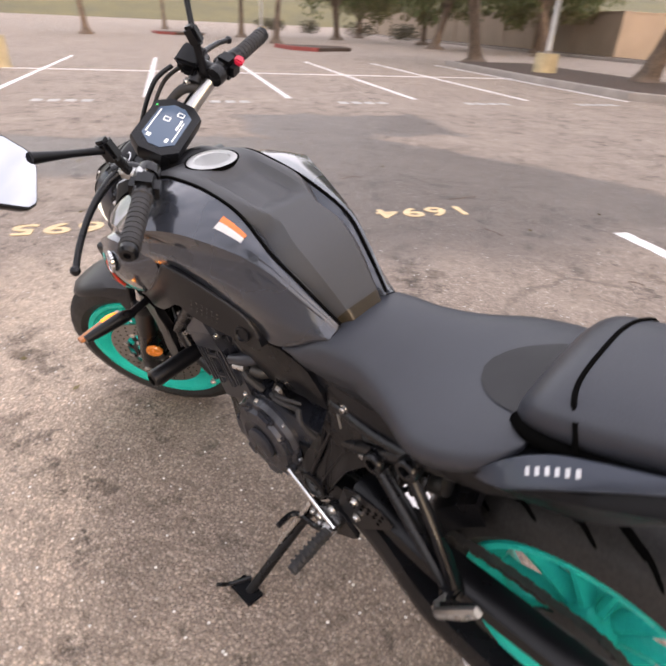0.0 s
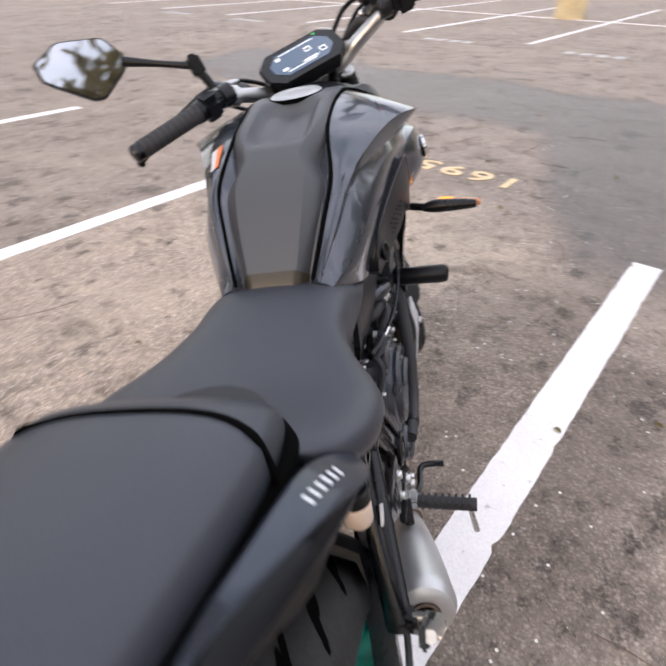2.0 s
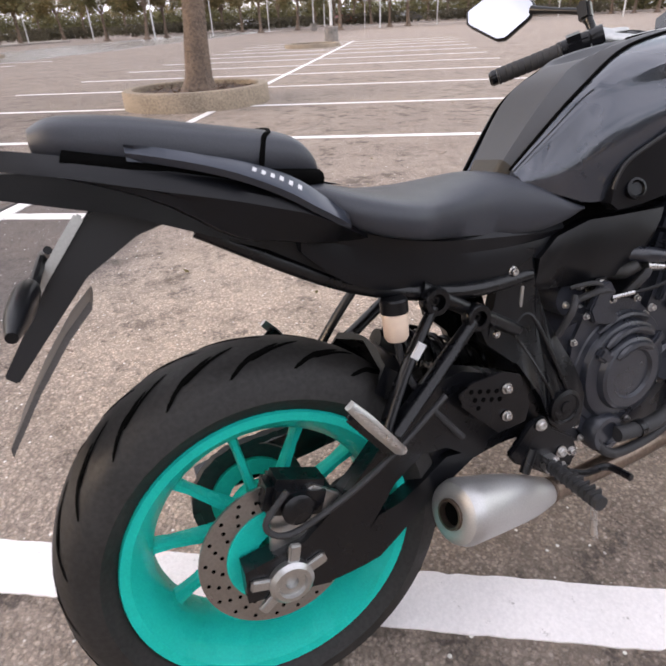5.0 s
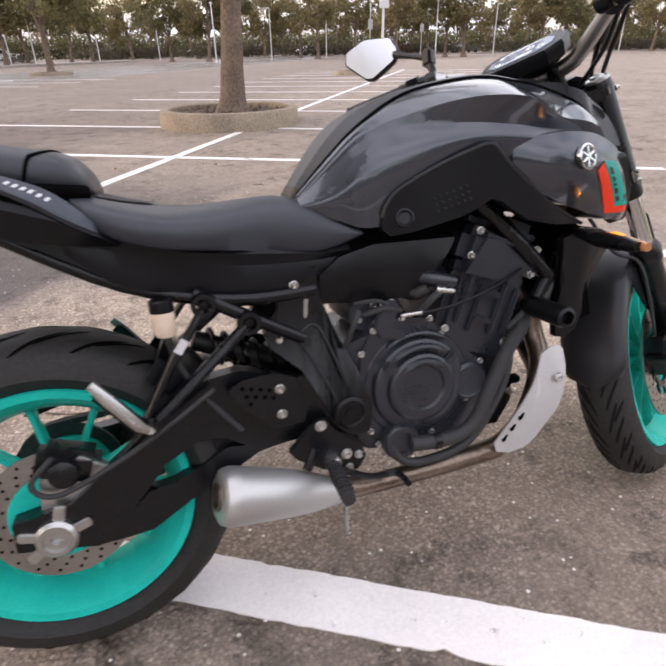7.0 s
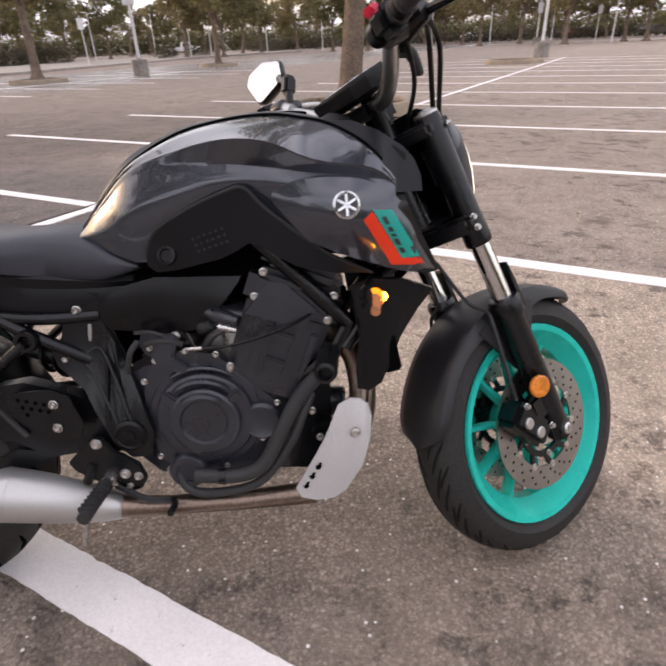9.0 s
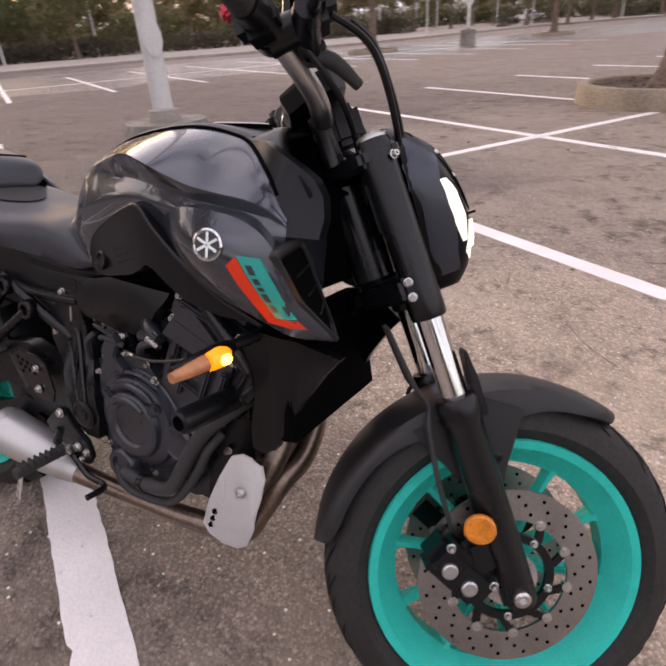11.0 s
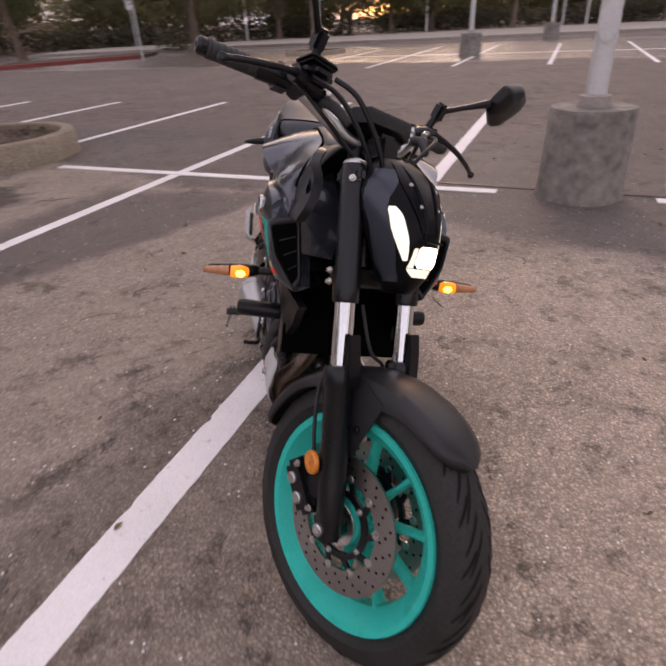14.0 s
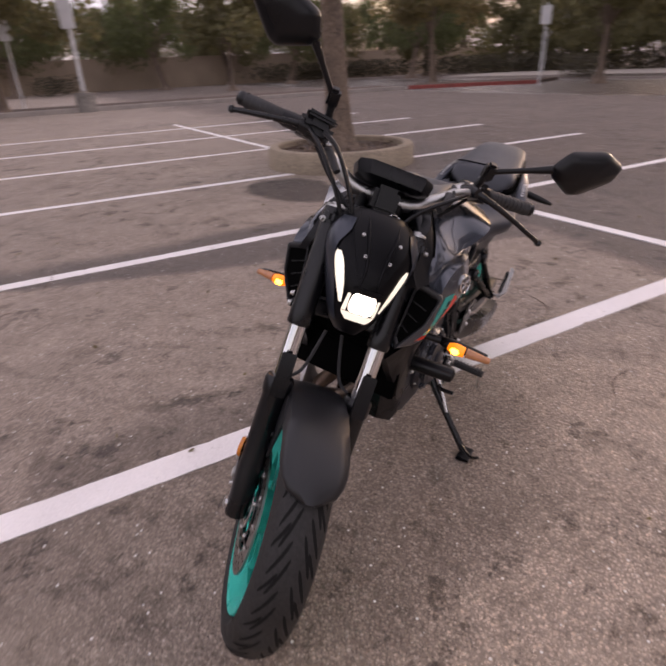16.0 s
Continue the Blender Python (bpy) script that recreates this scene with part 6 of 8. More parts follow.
part("sprocket_cover", skin([(0.50, 0.44), (0.55, 0.475), (0.615, 0.46), (0.62, 0.36), (0.57, 0.33), (0.51, 0.36)], lambda x, z: 0.115, 0.03, 1), M_PLASTIC, BIKE, "black front sprocket cover")
part("coolant_pipe", tube([(0.955, -0.09, 0.535), (0.928, -0.13, 0.508), (0.884, -0.142, 0.464), (0.842, -0.149, 0.392), (0.806, -0.150, 0.325), (0.768, -0.149, 0.300), (0.72, -0.149, 0.296), (0.66, -0.146, 0.300)], 0.0150, 14, 34), M_RUBBER, BIKE, "black coolant hose")
part("engine_front", loft([[Vector((x, s * w, z)) for s, z in ((-1, z1), (-1, z0), (1, z0), (1, z1))] for x, w, z1, z0 in ((0.80, 0.105, 0.50, 0.285), (0.89, 0.098, 0.50, 0.275), (0.945, 0.07, 0.47, 0.31))]), M_BLACK, BIKE, "black oil filter housing")
part("front_mount", box((0.05, 0.21, 0.05), Matrix.Translation((0.925, 0, 0.505)), 0.012), M_BLACK, BIKE)
part("hose_clip", tube([(0.722, -0.149, 0.2965), (0.708, -0.149, 0.2965)], 0.0172, 14), M_BLACK, BIKE)
part("breather_pipe", tube([(0.905, -0.115, 0.455), (0.888, -0.138, 0.425), (0.858, -0.144, 0.360), (0.792, -0.144, 0.277), (0.701, -0.143, 0.254), (0.641, -0.141, 0.266), (0.612, -0.125, 0.315)], 0.0095, 10, 30), M_RUBBER, BIKE, "thinner black hose under the engine")
part("throttle_wire", tube([(0.653, -0.115, 0.563), (0.75, -0.138, 0.572), (0.85, -0.146, 0.60), (0.915, -0.138, 0.628)], 0.0034, 6, 14), M_PLASTIC, BIKE, "thin black cable")
part("cable_end", tube([(0.66, -0.119, 0.564), (0.70, -0.13, 0.568)], 0.0036, 6), M_ZINC, BIKE)
both("injector_rail", lambda: tube([(0.685, -0.06, 0.60), (0.70, -0.10, 0.60), (0.72, -0.118, 0.612)], [0.014, 0.014, 0.010], 10, 8), M_STEEL_DARK)
both("engine_mount", lambda: plate([(0.61, 0.52), (0.635, 0.60), (0.66, 0.60), (0.69, 0.54), (0.66, 0.52)], 0.012, Matrix.Translation((0, -0.10, 0)), 0.002), M_BLACK)
both("bolt", lambda: bolt((0.645, -0.107, 0.588), (0, -1, 0), 0.009, 0.007), M_ZINC)
both("bolt", lambda: bolt((0.92, -0.112, 0.515), (0, -1, 0), 0.009, 0.010), M_BLACK)
part("clutch_arm", plate([(0.60, 0.555), (0.625, 0.598), (0.645, 0.60), (0.655, 0.585), (0.64, 0.55), (0.67, 0.53), (0.66, 0.515), (0.61, 0.53)], 0.014, Matrix.Translation((0, -0.122, 0)), 0.003), M_ENGINE, BIKE, "black clutch release arm")
both("throttle_body", lambda: tube([(0.655, -0.065, 0.63), (0.74, -0.065, 0.615), (0.79, -0.06, 0.60)], [0.030, 0.030, 0.034], 18, 8), M_ENGINE)
both("intake_clip", lambda: tube([(0.715, -0.065, 0.619), (0.727, -0.065, 0.617)], 0.033, 18), M_ZINC)
part("starter_motor", tube([(0.60, 0.06, 0.57), (0.60, -0.085, 0.57)], 0.034, 20), M_ENGINE, BIKE, "black starter motor")
for x, z in ((0.585, 0.56), (0.617, 0.585), (0.618, 0.548)):
    part("starter_bolt", bolt((x, -0.086, z), (0, -1, 0), 0.006, 0.008), M_ZINC, BIKE)
part("oil_filter", lathe([(0.034, 0), (0.034, 0.03), (0.030, 0.036), (0.002, 0.036)], axis_to((0.94, 0.0, 0.385), (1, 0, -0.1)), 24), M_ENGINE, BIKE, "black oil filter")
part("sensor_plug", box((0.026, 0.02, 0.018), Matrix.Translation((0.93, -0.10, 0.375)), 0.004), M_PLASTIC, BIKE)
for x, z in ((0.905, 0.41), (0.918, 0.348), (0.89, 0.47)):
    part("engine_bolt", bolt((x, -0.10, z), (0, -1, 0), 0.007, 0.010), M_ZINC, BIKE)
# exhaust
for pts in ([(0.925, -0.055, 0.60), (0.985, -0.055, 0.53), (1.005, -0.062, 0.46), (1.0, -0.095, 0.405), (0.975, -0.118, 0.36), (0.945, -0.116, 0.28), (0.90, -0.098, 0.22), (0.84, -0.095, 0.208)],
            [(0.925, 0.055, 0.60), (0.99, 0.05, 0.53), (1.02, 0.03, 0.46), (1.025, -0.02, 0.40), (1.01, -0.075, 0.365), (0.985, -0.10, 0.31), (0.94, -0.10, 0.235), (0.86, -0.095, 0.205)]):
    part("header_pipe", tube(pts, 0.022, 16, 34), M_PIPE, BIKE, "heat-tinted steel header pipe")
part("collector_pipe", tube([(0.90, -0.082, 0.203), (0.78, -0.106, 0.210), (0.68, -0.118, 0.215), (0.58, -0.130, 0.222), (0.50, -0.145, 0.236)], [0.026, 0.022, 0.021, 0.021, 0.024], 16, 20), M_PIPE, BIKE, "heat-tinted collector pipe")
mp = [(0.525, -0.134, 0.222, 0.014), (0.50, -0.138, 0.229, 0.025), (0.44, -0.148, 0.248, 0.039), (0.37, -0.161, 0.273, 0.048), (0.31, -0.172, 0.292, 0.0525), (0.284, -0.177, 0.300, 0.053)]
muff = part("muffler", tube([p[:3] for p in mp], [p[3] for p in mp], 32, 22), M_MUFF, BIKE, "short satin steel muffler", sharp=60)
MT = axis_to((0.286, -0.177, 0.300), (-1, -0.17, 0.28))
part("end_cap", lathe([(0.0535, -0.012), (0.054, 0.0), (0.049, 0.014), (0.038, 0.020), (0.026, 0.020), (0.0245, 0.010)], MT, 32), M_MUFF, muff, "satin muffler end cap")
part("outlet_pipe", lathe([(0.0245, 0.0), (0.0245, 0.024), (0.0205, 0.024), (0.0205, -0.03), (0.002, -0.03)], MT, 28), M_PIPE, muff)
# near-black plug in the outlet paints the pipe's shaded inside
part("outlet_hollow", lathe([(0.020, -0.029), (0.020, 0.012), (0.001, 0.012)], MT, 20), M_HOLE, muff)
part("muffler_stay", tube([(0.44, -0.150, 0.300), (0.46, -0.147, 0.34)], 0.010, 10), M_BLACK, BIKE)
SH = [(0.958, 0.446), (0.982, 0.458), (1.002, 0.456), (1.018, 0.440), (1.024, 0.415), (1.020, 0.375), (1.002, 0.304), (0.968, 0.236), (0.942, 0.216), (0.905, 0.212), (0.872, 0.222), (0.862, 0.248), (0.882, 0.288), (0.928, 0.380)]
shield_y = lambda x, z: 0.128 + 0.040 * step(z, 0.20, 0.38) - 0.012 * step(z, 0.40, 0.45) - 1.2 * max(0, x - 1.01)
shield = part("heat_shield", skin(SH, shield_y, 0.004), M_SHIELD, BIKE, "bright aluminium exhaust heat shield", sharp=40)
# slots not cut: near-black boxes paint their depth
for k in range(3):
    sx, sz = 0.886 + 0.014 * k, 0.258 + 0.027 * k
    part("slot", box((0.022, 0.006, 0.012), Matrix.Translation((sx, -shield_y(sx, sz) + 0.0005, sz)) @ Matrix.Rotation(radians(-62), 4, "Y"), 0.003), M_HOLE, shield)
part("shield_bolt", bolt((0.989, -0.170, 0.391), (0.05, -1, 0), 0.010, 0.007), M_ZINC, shield)
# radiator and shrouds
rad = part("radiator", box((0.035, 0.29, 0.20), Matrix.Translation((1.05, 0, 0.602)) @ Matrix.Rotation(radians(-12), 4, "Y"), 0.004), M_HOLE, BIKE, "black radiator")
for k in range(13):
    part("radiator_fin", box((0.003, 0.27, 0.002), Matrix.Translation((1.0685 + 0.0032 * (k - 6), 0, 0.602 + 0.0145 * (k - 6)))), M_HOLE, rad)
both("radiator_shroud", lambda: skin([(0.988, 0.682), (1.034, 0.697), (1.087, 0.690), (1.150, 0.664), (1.122, 0.630), (1.085, 0.572), (1.046, 0.484), (1.020, 0.468), (0.998, 0.474), (0.996, 0.510), (1.008, 0.600)], lambda x, z: 0.146 + 0.022 * step(z, 0.58, 0.68) - 0.45 * max(0, x - 1.06), 0.018), M_PLASTIC, "black radiator side shroud", sharp=45)
M_LIT = glow("lit_amber_lens", (1.0, 0.24, 0.0), 0.62, (0.6, 0.22, 0.04))
M_CLEAR = worn("clear_lens_tip", (0.50, 0.20, 0.08), 0.12, grain=100, blotch=40, vary=0.15, bump=0, coat=0.6)
M_BULB = glow("lit_amber_bulb", (1.0, 0.42, 0.03), 9.0, (0.9, 0.4, 0.05))
for s in (-1, 1):
    sig = part("front_indicator", tube([(1.010, s * 0.205, 0.684), (1.014, s * 0.232, 0.684), (1.012, s * 0.27, 0.683), (1.010, s * 0.300, 0.682), (1.008, s * 0.326, 0.681)], [0.008, 0.0150, 0.0140, 0.0120, 0.0090], 14, 14), M_PLASTIC, BIKE, "slim indicator, lit amber in front")
    part("lens", tube([(1.022, s * 0.236, 0.684), (1.025, s * 0.252, 0.684), (1.024, s * 0.275, 0.683)], [0.0105, 0.0150, 0.0130], 12, 8), M_LIT, sig, "glowing amber lens")
    part("lens_tip", tube([(1.022, s * 0.279, 0.683), (1.020, s * 0.305, 0.682), (1.017, s * 0.336, 0.681)], [0.0125, 0.0105, 0.0075], 12, 8), M_CLEAR, sig, "clear orange lens tip")
    part("bulb", lathe([(0.001, -0.008), (0.009, -0.006), (0.0120, 0.0), (0.009, 0.006), (0.001, 0.008)], Matrix.Translation((1.034, s * 0.254, 0.684)), 14), M_BULB, sig)
    part("stalk", tube([(1.03, s * 0.14, 0.69), (1.012, s * 0.215, 0.684)], 0.009, 10), M_PLASTIC, sig)

# ---- swingarm, chain, rear brake ----
UPPER = [(-0.065, 0.285), (-0.062, 0.338), (0.03, 0.352), (0.12, 0.415), (0.20, 0.478), (0.27, 0.512), (0.34, 0.515), (0.44, 0.475), (0.54, 0.435), (0.54, 0.352), (0.44, 0.350), (0.36, 0.345), (0.30, 0.392), (0.25, 0.404), (0.19, 0.380), (0.155, 0.345), (0.11, 0.30), (0.06, 0.262), (0.0, 0.275)]
LOWER = [(0.06, 0.2625), (0.11, 0.301), (0.155, 0.338), (0.20, 0.338), (0.25, 0.352), (0.30, 0.372), (0.345, 0.362), (0.36, 0.344), (0.33, 0.332), (0.235, 0.298), (0.15, 0.262)]
arm_y = lambda x, z: 0.128 - 0.018 * step(x, 0.05, 0.3) + 0.012 * step(x, 0.40, 0.52)
sw = part("swingarm", skin(UPPER, arm_y, 0.034), M_BLACK, BIKE, "black cast swingarm", sharp=45)
part("swingarm_brace", skin(LOWER, lambda x, z: arm_y(x, z) - 0.002, 0.028), M_BLACK, sw, sharp=45)
part("swingarm_left", loft([[Vector((x, y, z)) for y, z in ((yc - 0.022, zc - h), (yc + 0.016, zc - h), (yc + 0.026, zc - 0.4 * h), (yc + 0.026, zc + 0.4 * h), (yc + 0.016, zc + h), (yc - 0.022, zc + h))] for x, yc, zc, h in cr([(-0.085, 0.150, 0.300, 0.024), (0.0, 0.156, 0.306, 0.032), (0.11, 0.158, 0.318, 0.032), (0.23, 0.152, 0.340, 0.034), (0.34, 0.128, 0.366, 0.038), (0.44, 0.112, 0.386, 0.042), (0.54, 0.110, 0.395, 0.042)], 22)]), M_BLACK, BIKE, "black swingarm leg", sharp=40)
part("swingarm_bridge", box((0.09, 0.21, 0.07), Matrix.Translation((0.44, 0, 0.41)), 0.02), M_BLACK, BIKE)
adj = part("axle_adjuster", lathe([(0.034, 0), (0.034, 0.012), (0.028, 0.018), (0.022, 0.018), (0.020, 0.012), (0.010, 0.012), (0.010, 0.004), (0.002, 0.004)], axis_to((0.0, -0.126, 0.300), (0, -1, 0)), 28), M_ALU, BIKE, "cast aluminium chain adjuster")
for k, a0 in enumerate((18, 75, 165, 215)):
    a = radians(a0)
    part("adjuster_arm", box((0.036, 0.010, 0.018), Matrix.Translation((math.cos(a) * 0.042, -0.131, 0.300 + math.sin(a) * 0.042)) @ Matrix.Rotation(-a, 4, "Y"), 0.003), M_ALU, adj)


def disc(name, m, r0, r1, holes, parent, label, th=0.0045):
    d = part(name, lathe([(r0, -th / 2), (r1, -th / 2), (r1, th / 2), (r0, th / 2)], m, 72, closed=True), M_DISC, parent, label, sharp=30)
    # near-black caps on both faces paint the dark of the drillings
    bm = bmesh.new()
    for k in range(holes):
        for j, f in enumerate((0.25, 0.52, 0.78)):
            a = 2 * math.pi * (k + j * 0.33) / holes
            r = r0 + (r1 - r0) * f
            for s in (1, -1):
                lathe([(0.0032, s * th / 2), (0.0032, s * (th / 2 + 0.0005)), (0.0004, s * (th / 2 + 0.0005))], m @ Matrix.Translation((r * math.cos(a), r * math.sin(a), 0)), 8, bm)
    tagged(part("drilled_holes", bm, M_HOLE, d), kind="stuff")
    return d


disc("rear_disc", REAR_M @ Matrix.Translation((0, 0, -0.082)), 0.078, 0.1225, 20, rear, "drilled steel rear brake disc")
part("rear_disc_carrier", lathe([(0.04, -0.005), (0.082, -0.004), (0.082, 0.004), (0.04, 0.005)], REAR_M @ Matrix.Translation((0, 0, -0.082)), 40, closed=True), M_TEAL, rear)
cal = part("rear_caliper", box((0.10, 0.06, 0.062), Matrix.Translation((0.035, -0.088, 0.412)) @ Matrix.Rotation(radians(20), 4, "Y"), 0.012), M_BLACK, BIKE, "black rear brake caliper")
part("caliper_piston", lathe([(0.024, 0), (0.024, 0.01), (0.018, 0.014), (0.002, 0.014)], axis_to((0.03, -0.117, 0.408), (0, -1, 0)), 24), M_BLACK, cal)
part("caliper_bracket", plate([(-0.02, 0.33), (0.07, 0.36), (0.10, 0.40), (0.06, 0.43), (-0.01, 0.40)], 0.012, Matrix.Translation((0, -0.108, 0)), 0.002), M_ALU, cal, "cast aluminium caliper bracket")
part("brake_hose", tube([(0.02, -0.12, 0.44), (-0.02, -0.125, 0.40), (0.02, -0.128, 0.375), (0.15, -0.135, 0.43), (0.29, -0.13, 0.50)], 0.005, 8, 26), M_RUBBER, BIKE, "black rear brake hose")
part("sprocket", lathe([(0.06, -0.003), (0.098, -0.003), (0.098, 0.003), (0.06, 0.003)], REAR_M @ Matrix.Translation((0, 0, 0.085)), 48, closed=True), M_STEEL_DARK, rear, "dark steel rear sprocket")
part("sprocket_ring", lathe([(0.045, -0.004), (0.075, -0.004), (0.075, 0.004), (0.045, 0.004)], REAR_M @ Matrix.Translation((0, 0, 0.076)), 40, closed=True), M_TEAL, rear)
loop = []
for k in range(13):
    a = math.pi / 2 + math.pi * k / 12
    loop.append((0.102 * math.cos(a), 0.085, 0.313 + 0.102 * math.sin(a)))
loop += [(0.25, 0.085, 0.29), (0.54, 0.085, 0.365), (0.575, 0.085, 0.40), (0.54, 0.085, 0.435), (0.25, 0.085, 0.43)]
ch = bmesh.new()
ring = [Vector(p) for p in loop] + [Vector(loop[0])]
seg = 0
for a, b in zip(ring, ring[1:]):
    n = max(1, int((b - a).length / 0.0159 + 0.5))
    for i in range(n):
        c = a.lerp(b, (i + 0.5) / n)
        d = b - a
        ang = math.atan2(d.z, d.x)
        box((0.0165, 0.014 if seg % 2 else 0.018, 0.012), Matrix.Translation(c) @ Matrix.Rotation(-ang, 4, "Y"), 0.0, ch)
        seg += 1
tagged(part("chain", ch, M_STEEL_DARK, BIKE, "dark steel drive chain"), kind="stuff")
part("chain_guard", loft([[Vector((x, y + dy, z + dz)) for dy, dz in ((-0.030, -0.004), (-0.024, 0.0), (0.018, 0.0), (0.026, -0.006), (0.028, -0.034), (0.024, -0.034), (0.020, -0.008), (-0.030, -0.010))] for x, y, z in cr([(-0.075, 0.114, 0.428), (0.0, 0.120, 0.446), (0.12, 0.126, 0.460), (0.24, 0.128, 0.470), (0.34, 0.118, 0.476), (0.43, 0.100, 0.478)], 18)]), M_PLASTIC, BIKE, "black chain guard", sharp=40)


def hugger():
    rings = []
    for i in range(14):
        a = radians(4 + i * 3.6)
        r = 0.334
        rings.append([REAR_C + Vector((math.cos(a) * rr, y, math.sin(a) * rr)) for y, rr in ((-0.098, r - 0.05), (-0.090, r - 0.008), (-0.045, r + 0.008), (0, r + 0.012), (0.045, r + 0.008), (0.090, r - 0.008), (0.098, r - 0.05), (0.085, r - 0.018), (0, r + 0.006), (-0.085, r - 0.018))])
    return loft(rings)


part("rear_hugger", hugger(), M_PLASTIC, BIKE, "black inner mudguard over the tyre")
res = part("fluid_reservoir", lathe([(0.002, 0), (0.015, 0.0), (0.0185, 0.006), (0.0195, 0.042), (0.018, 0.045), (0.002, 0.045)], Matrix.Translation((0.227, -0.124, 0.598)), 24), worn("milky_plastic", (0.74, 0.58, 0.46), 0.4, grain=60, blotch=20, vary=0.08, bump=0), BIKE, "milky brake fluid reservoir")
part("lid", lathe([(0.0205, 0), (0.0205, 0.018), (0.018, 0.021), (0.002, 0.021)], Matrix.Translation((0.227, -0.124, 0.641)), 24), M_PLASTIC, res, "black reservoir cap")
part("fluid_hose", tube([(0.227, -0.124, 0.598), (0.24, -0.12, 0.54), (0.27, -0.125, 0.48), (0.33, -0.13, 0.40)], 0.006, 8, 16), M_RUBBER, BIKE)
part("white_label", box((0.014, 0.003, 0.026), Matrix.Translation((0.248, -0.1485, 0.582)) @ Matrix.Rotation(radians(38), 4, "Y")), M_SIGN, BIKE, "small white label on the bracket")
# shock with its spring
coil = [(0.30 + 0.20 * f, 0.045 + 0.034 * math.cos(f * 6.283 * 7), 0.52 - 0.09 * f + 0.034 * math.sin(f * 6.283 * 7)) for f in (i / 90 for i in range(91))]
part("shock_spring", tube(coil, 0.0055, 7), M_BLACK, BIKE, "black shock absorber spring")
part("shock_body", tube([(0.27, 0.045, 0.535), (0.53, 0.045, 0.418)], 0.021, 14), M_STEEL_DARK, BIKE)
part("shift_rod", tube([(0.475, 0.155, 0.318), (0.61, 0.150, 0.40)], 0.0055, 8), M_CHROME, BIKE, "bright gear shift rod")
part("shift_lever", tube([(0.475, 0.155, 0.318), (0.53, 0.16, 0.27), (0.60, 0.165, 0.26), (0.605, 0.215, 0.262)], 0.007, 8, 14), M_BLACK, BIKE, "black gear lever")
part("brake_pedal", tube([(0.50, -0.155, 0.29), (0.56, -0.165, 0.262), (0.615, -0.168, 0.258), (0.62, -0.215, 0.260)], 0.007, 8, 14), M_BLACK, BIKE, "black rear brake pedal")
stand = part("side_stand", tube([(0.575, 0.115, 0.275), (0.60, 0.19, 0.195), (0.638, 0.318, 0.068)], [0.015, 0.012, 0.012], 12, 10), M_BLACK, BIKE, "black side stand, down on the asphalt")
SF = pose(0, 0, 0, LEAN_DEG, 0, 0)
part("stand_foot", box((0.075, 0.045, 0.010), Matrix.Translation((0.645, 0.322, 0.0695)) @ SF, 0.003), M_BLACK, stand)
part("stand_hook", tube([(0.645, 0.30, 0.10), (0.675, 0.345, 0.095), (0.685, 0.37, 0.115)], 0.005, 8, 8), M_BLACK, stand)
part("stand_spring", tube([(0.57, 0.135, 0.30), (0.615, 0.215, 0.185)], 0.006, 8), M_ZINC, stand)
# the rear axle sits a little to the right of the frame's middle plane
REAR_D = Vector((0, -0.036, -0.0072))
for name in ("rear_wheel", "axle_adjuster", "rear_caliper"):
    bpy.data.objects[name].location = REAR_D
for name in ("swingarm", "swingarm_brace", "swingarm_bridge", "chain", "rear_hugger", "brake_hose"):
    for v in bpy.data.objects[name].data.vertices:
        v.co += REAR_D * (1 - step(v.co.x, 0.10, 0.48))
# ---- front end, turned with the bars ----
def steered(bm):
    bmesh.ops.transform(bm, matrix=STEER, verts=bm.verts)
    return bm


def fork(name, bm, material, label="", parent=None, **k):
    return part(name, steered(bm), material, parent or BIKE, label, **k)


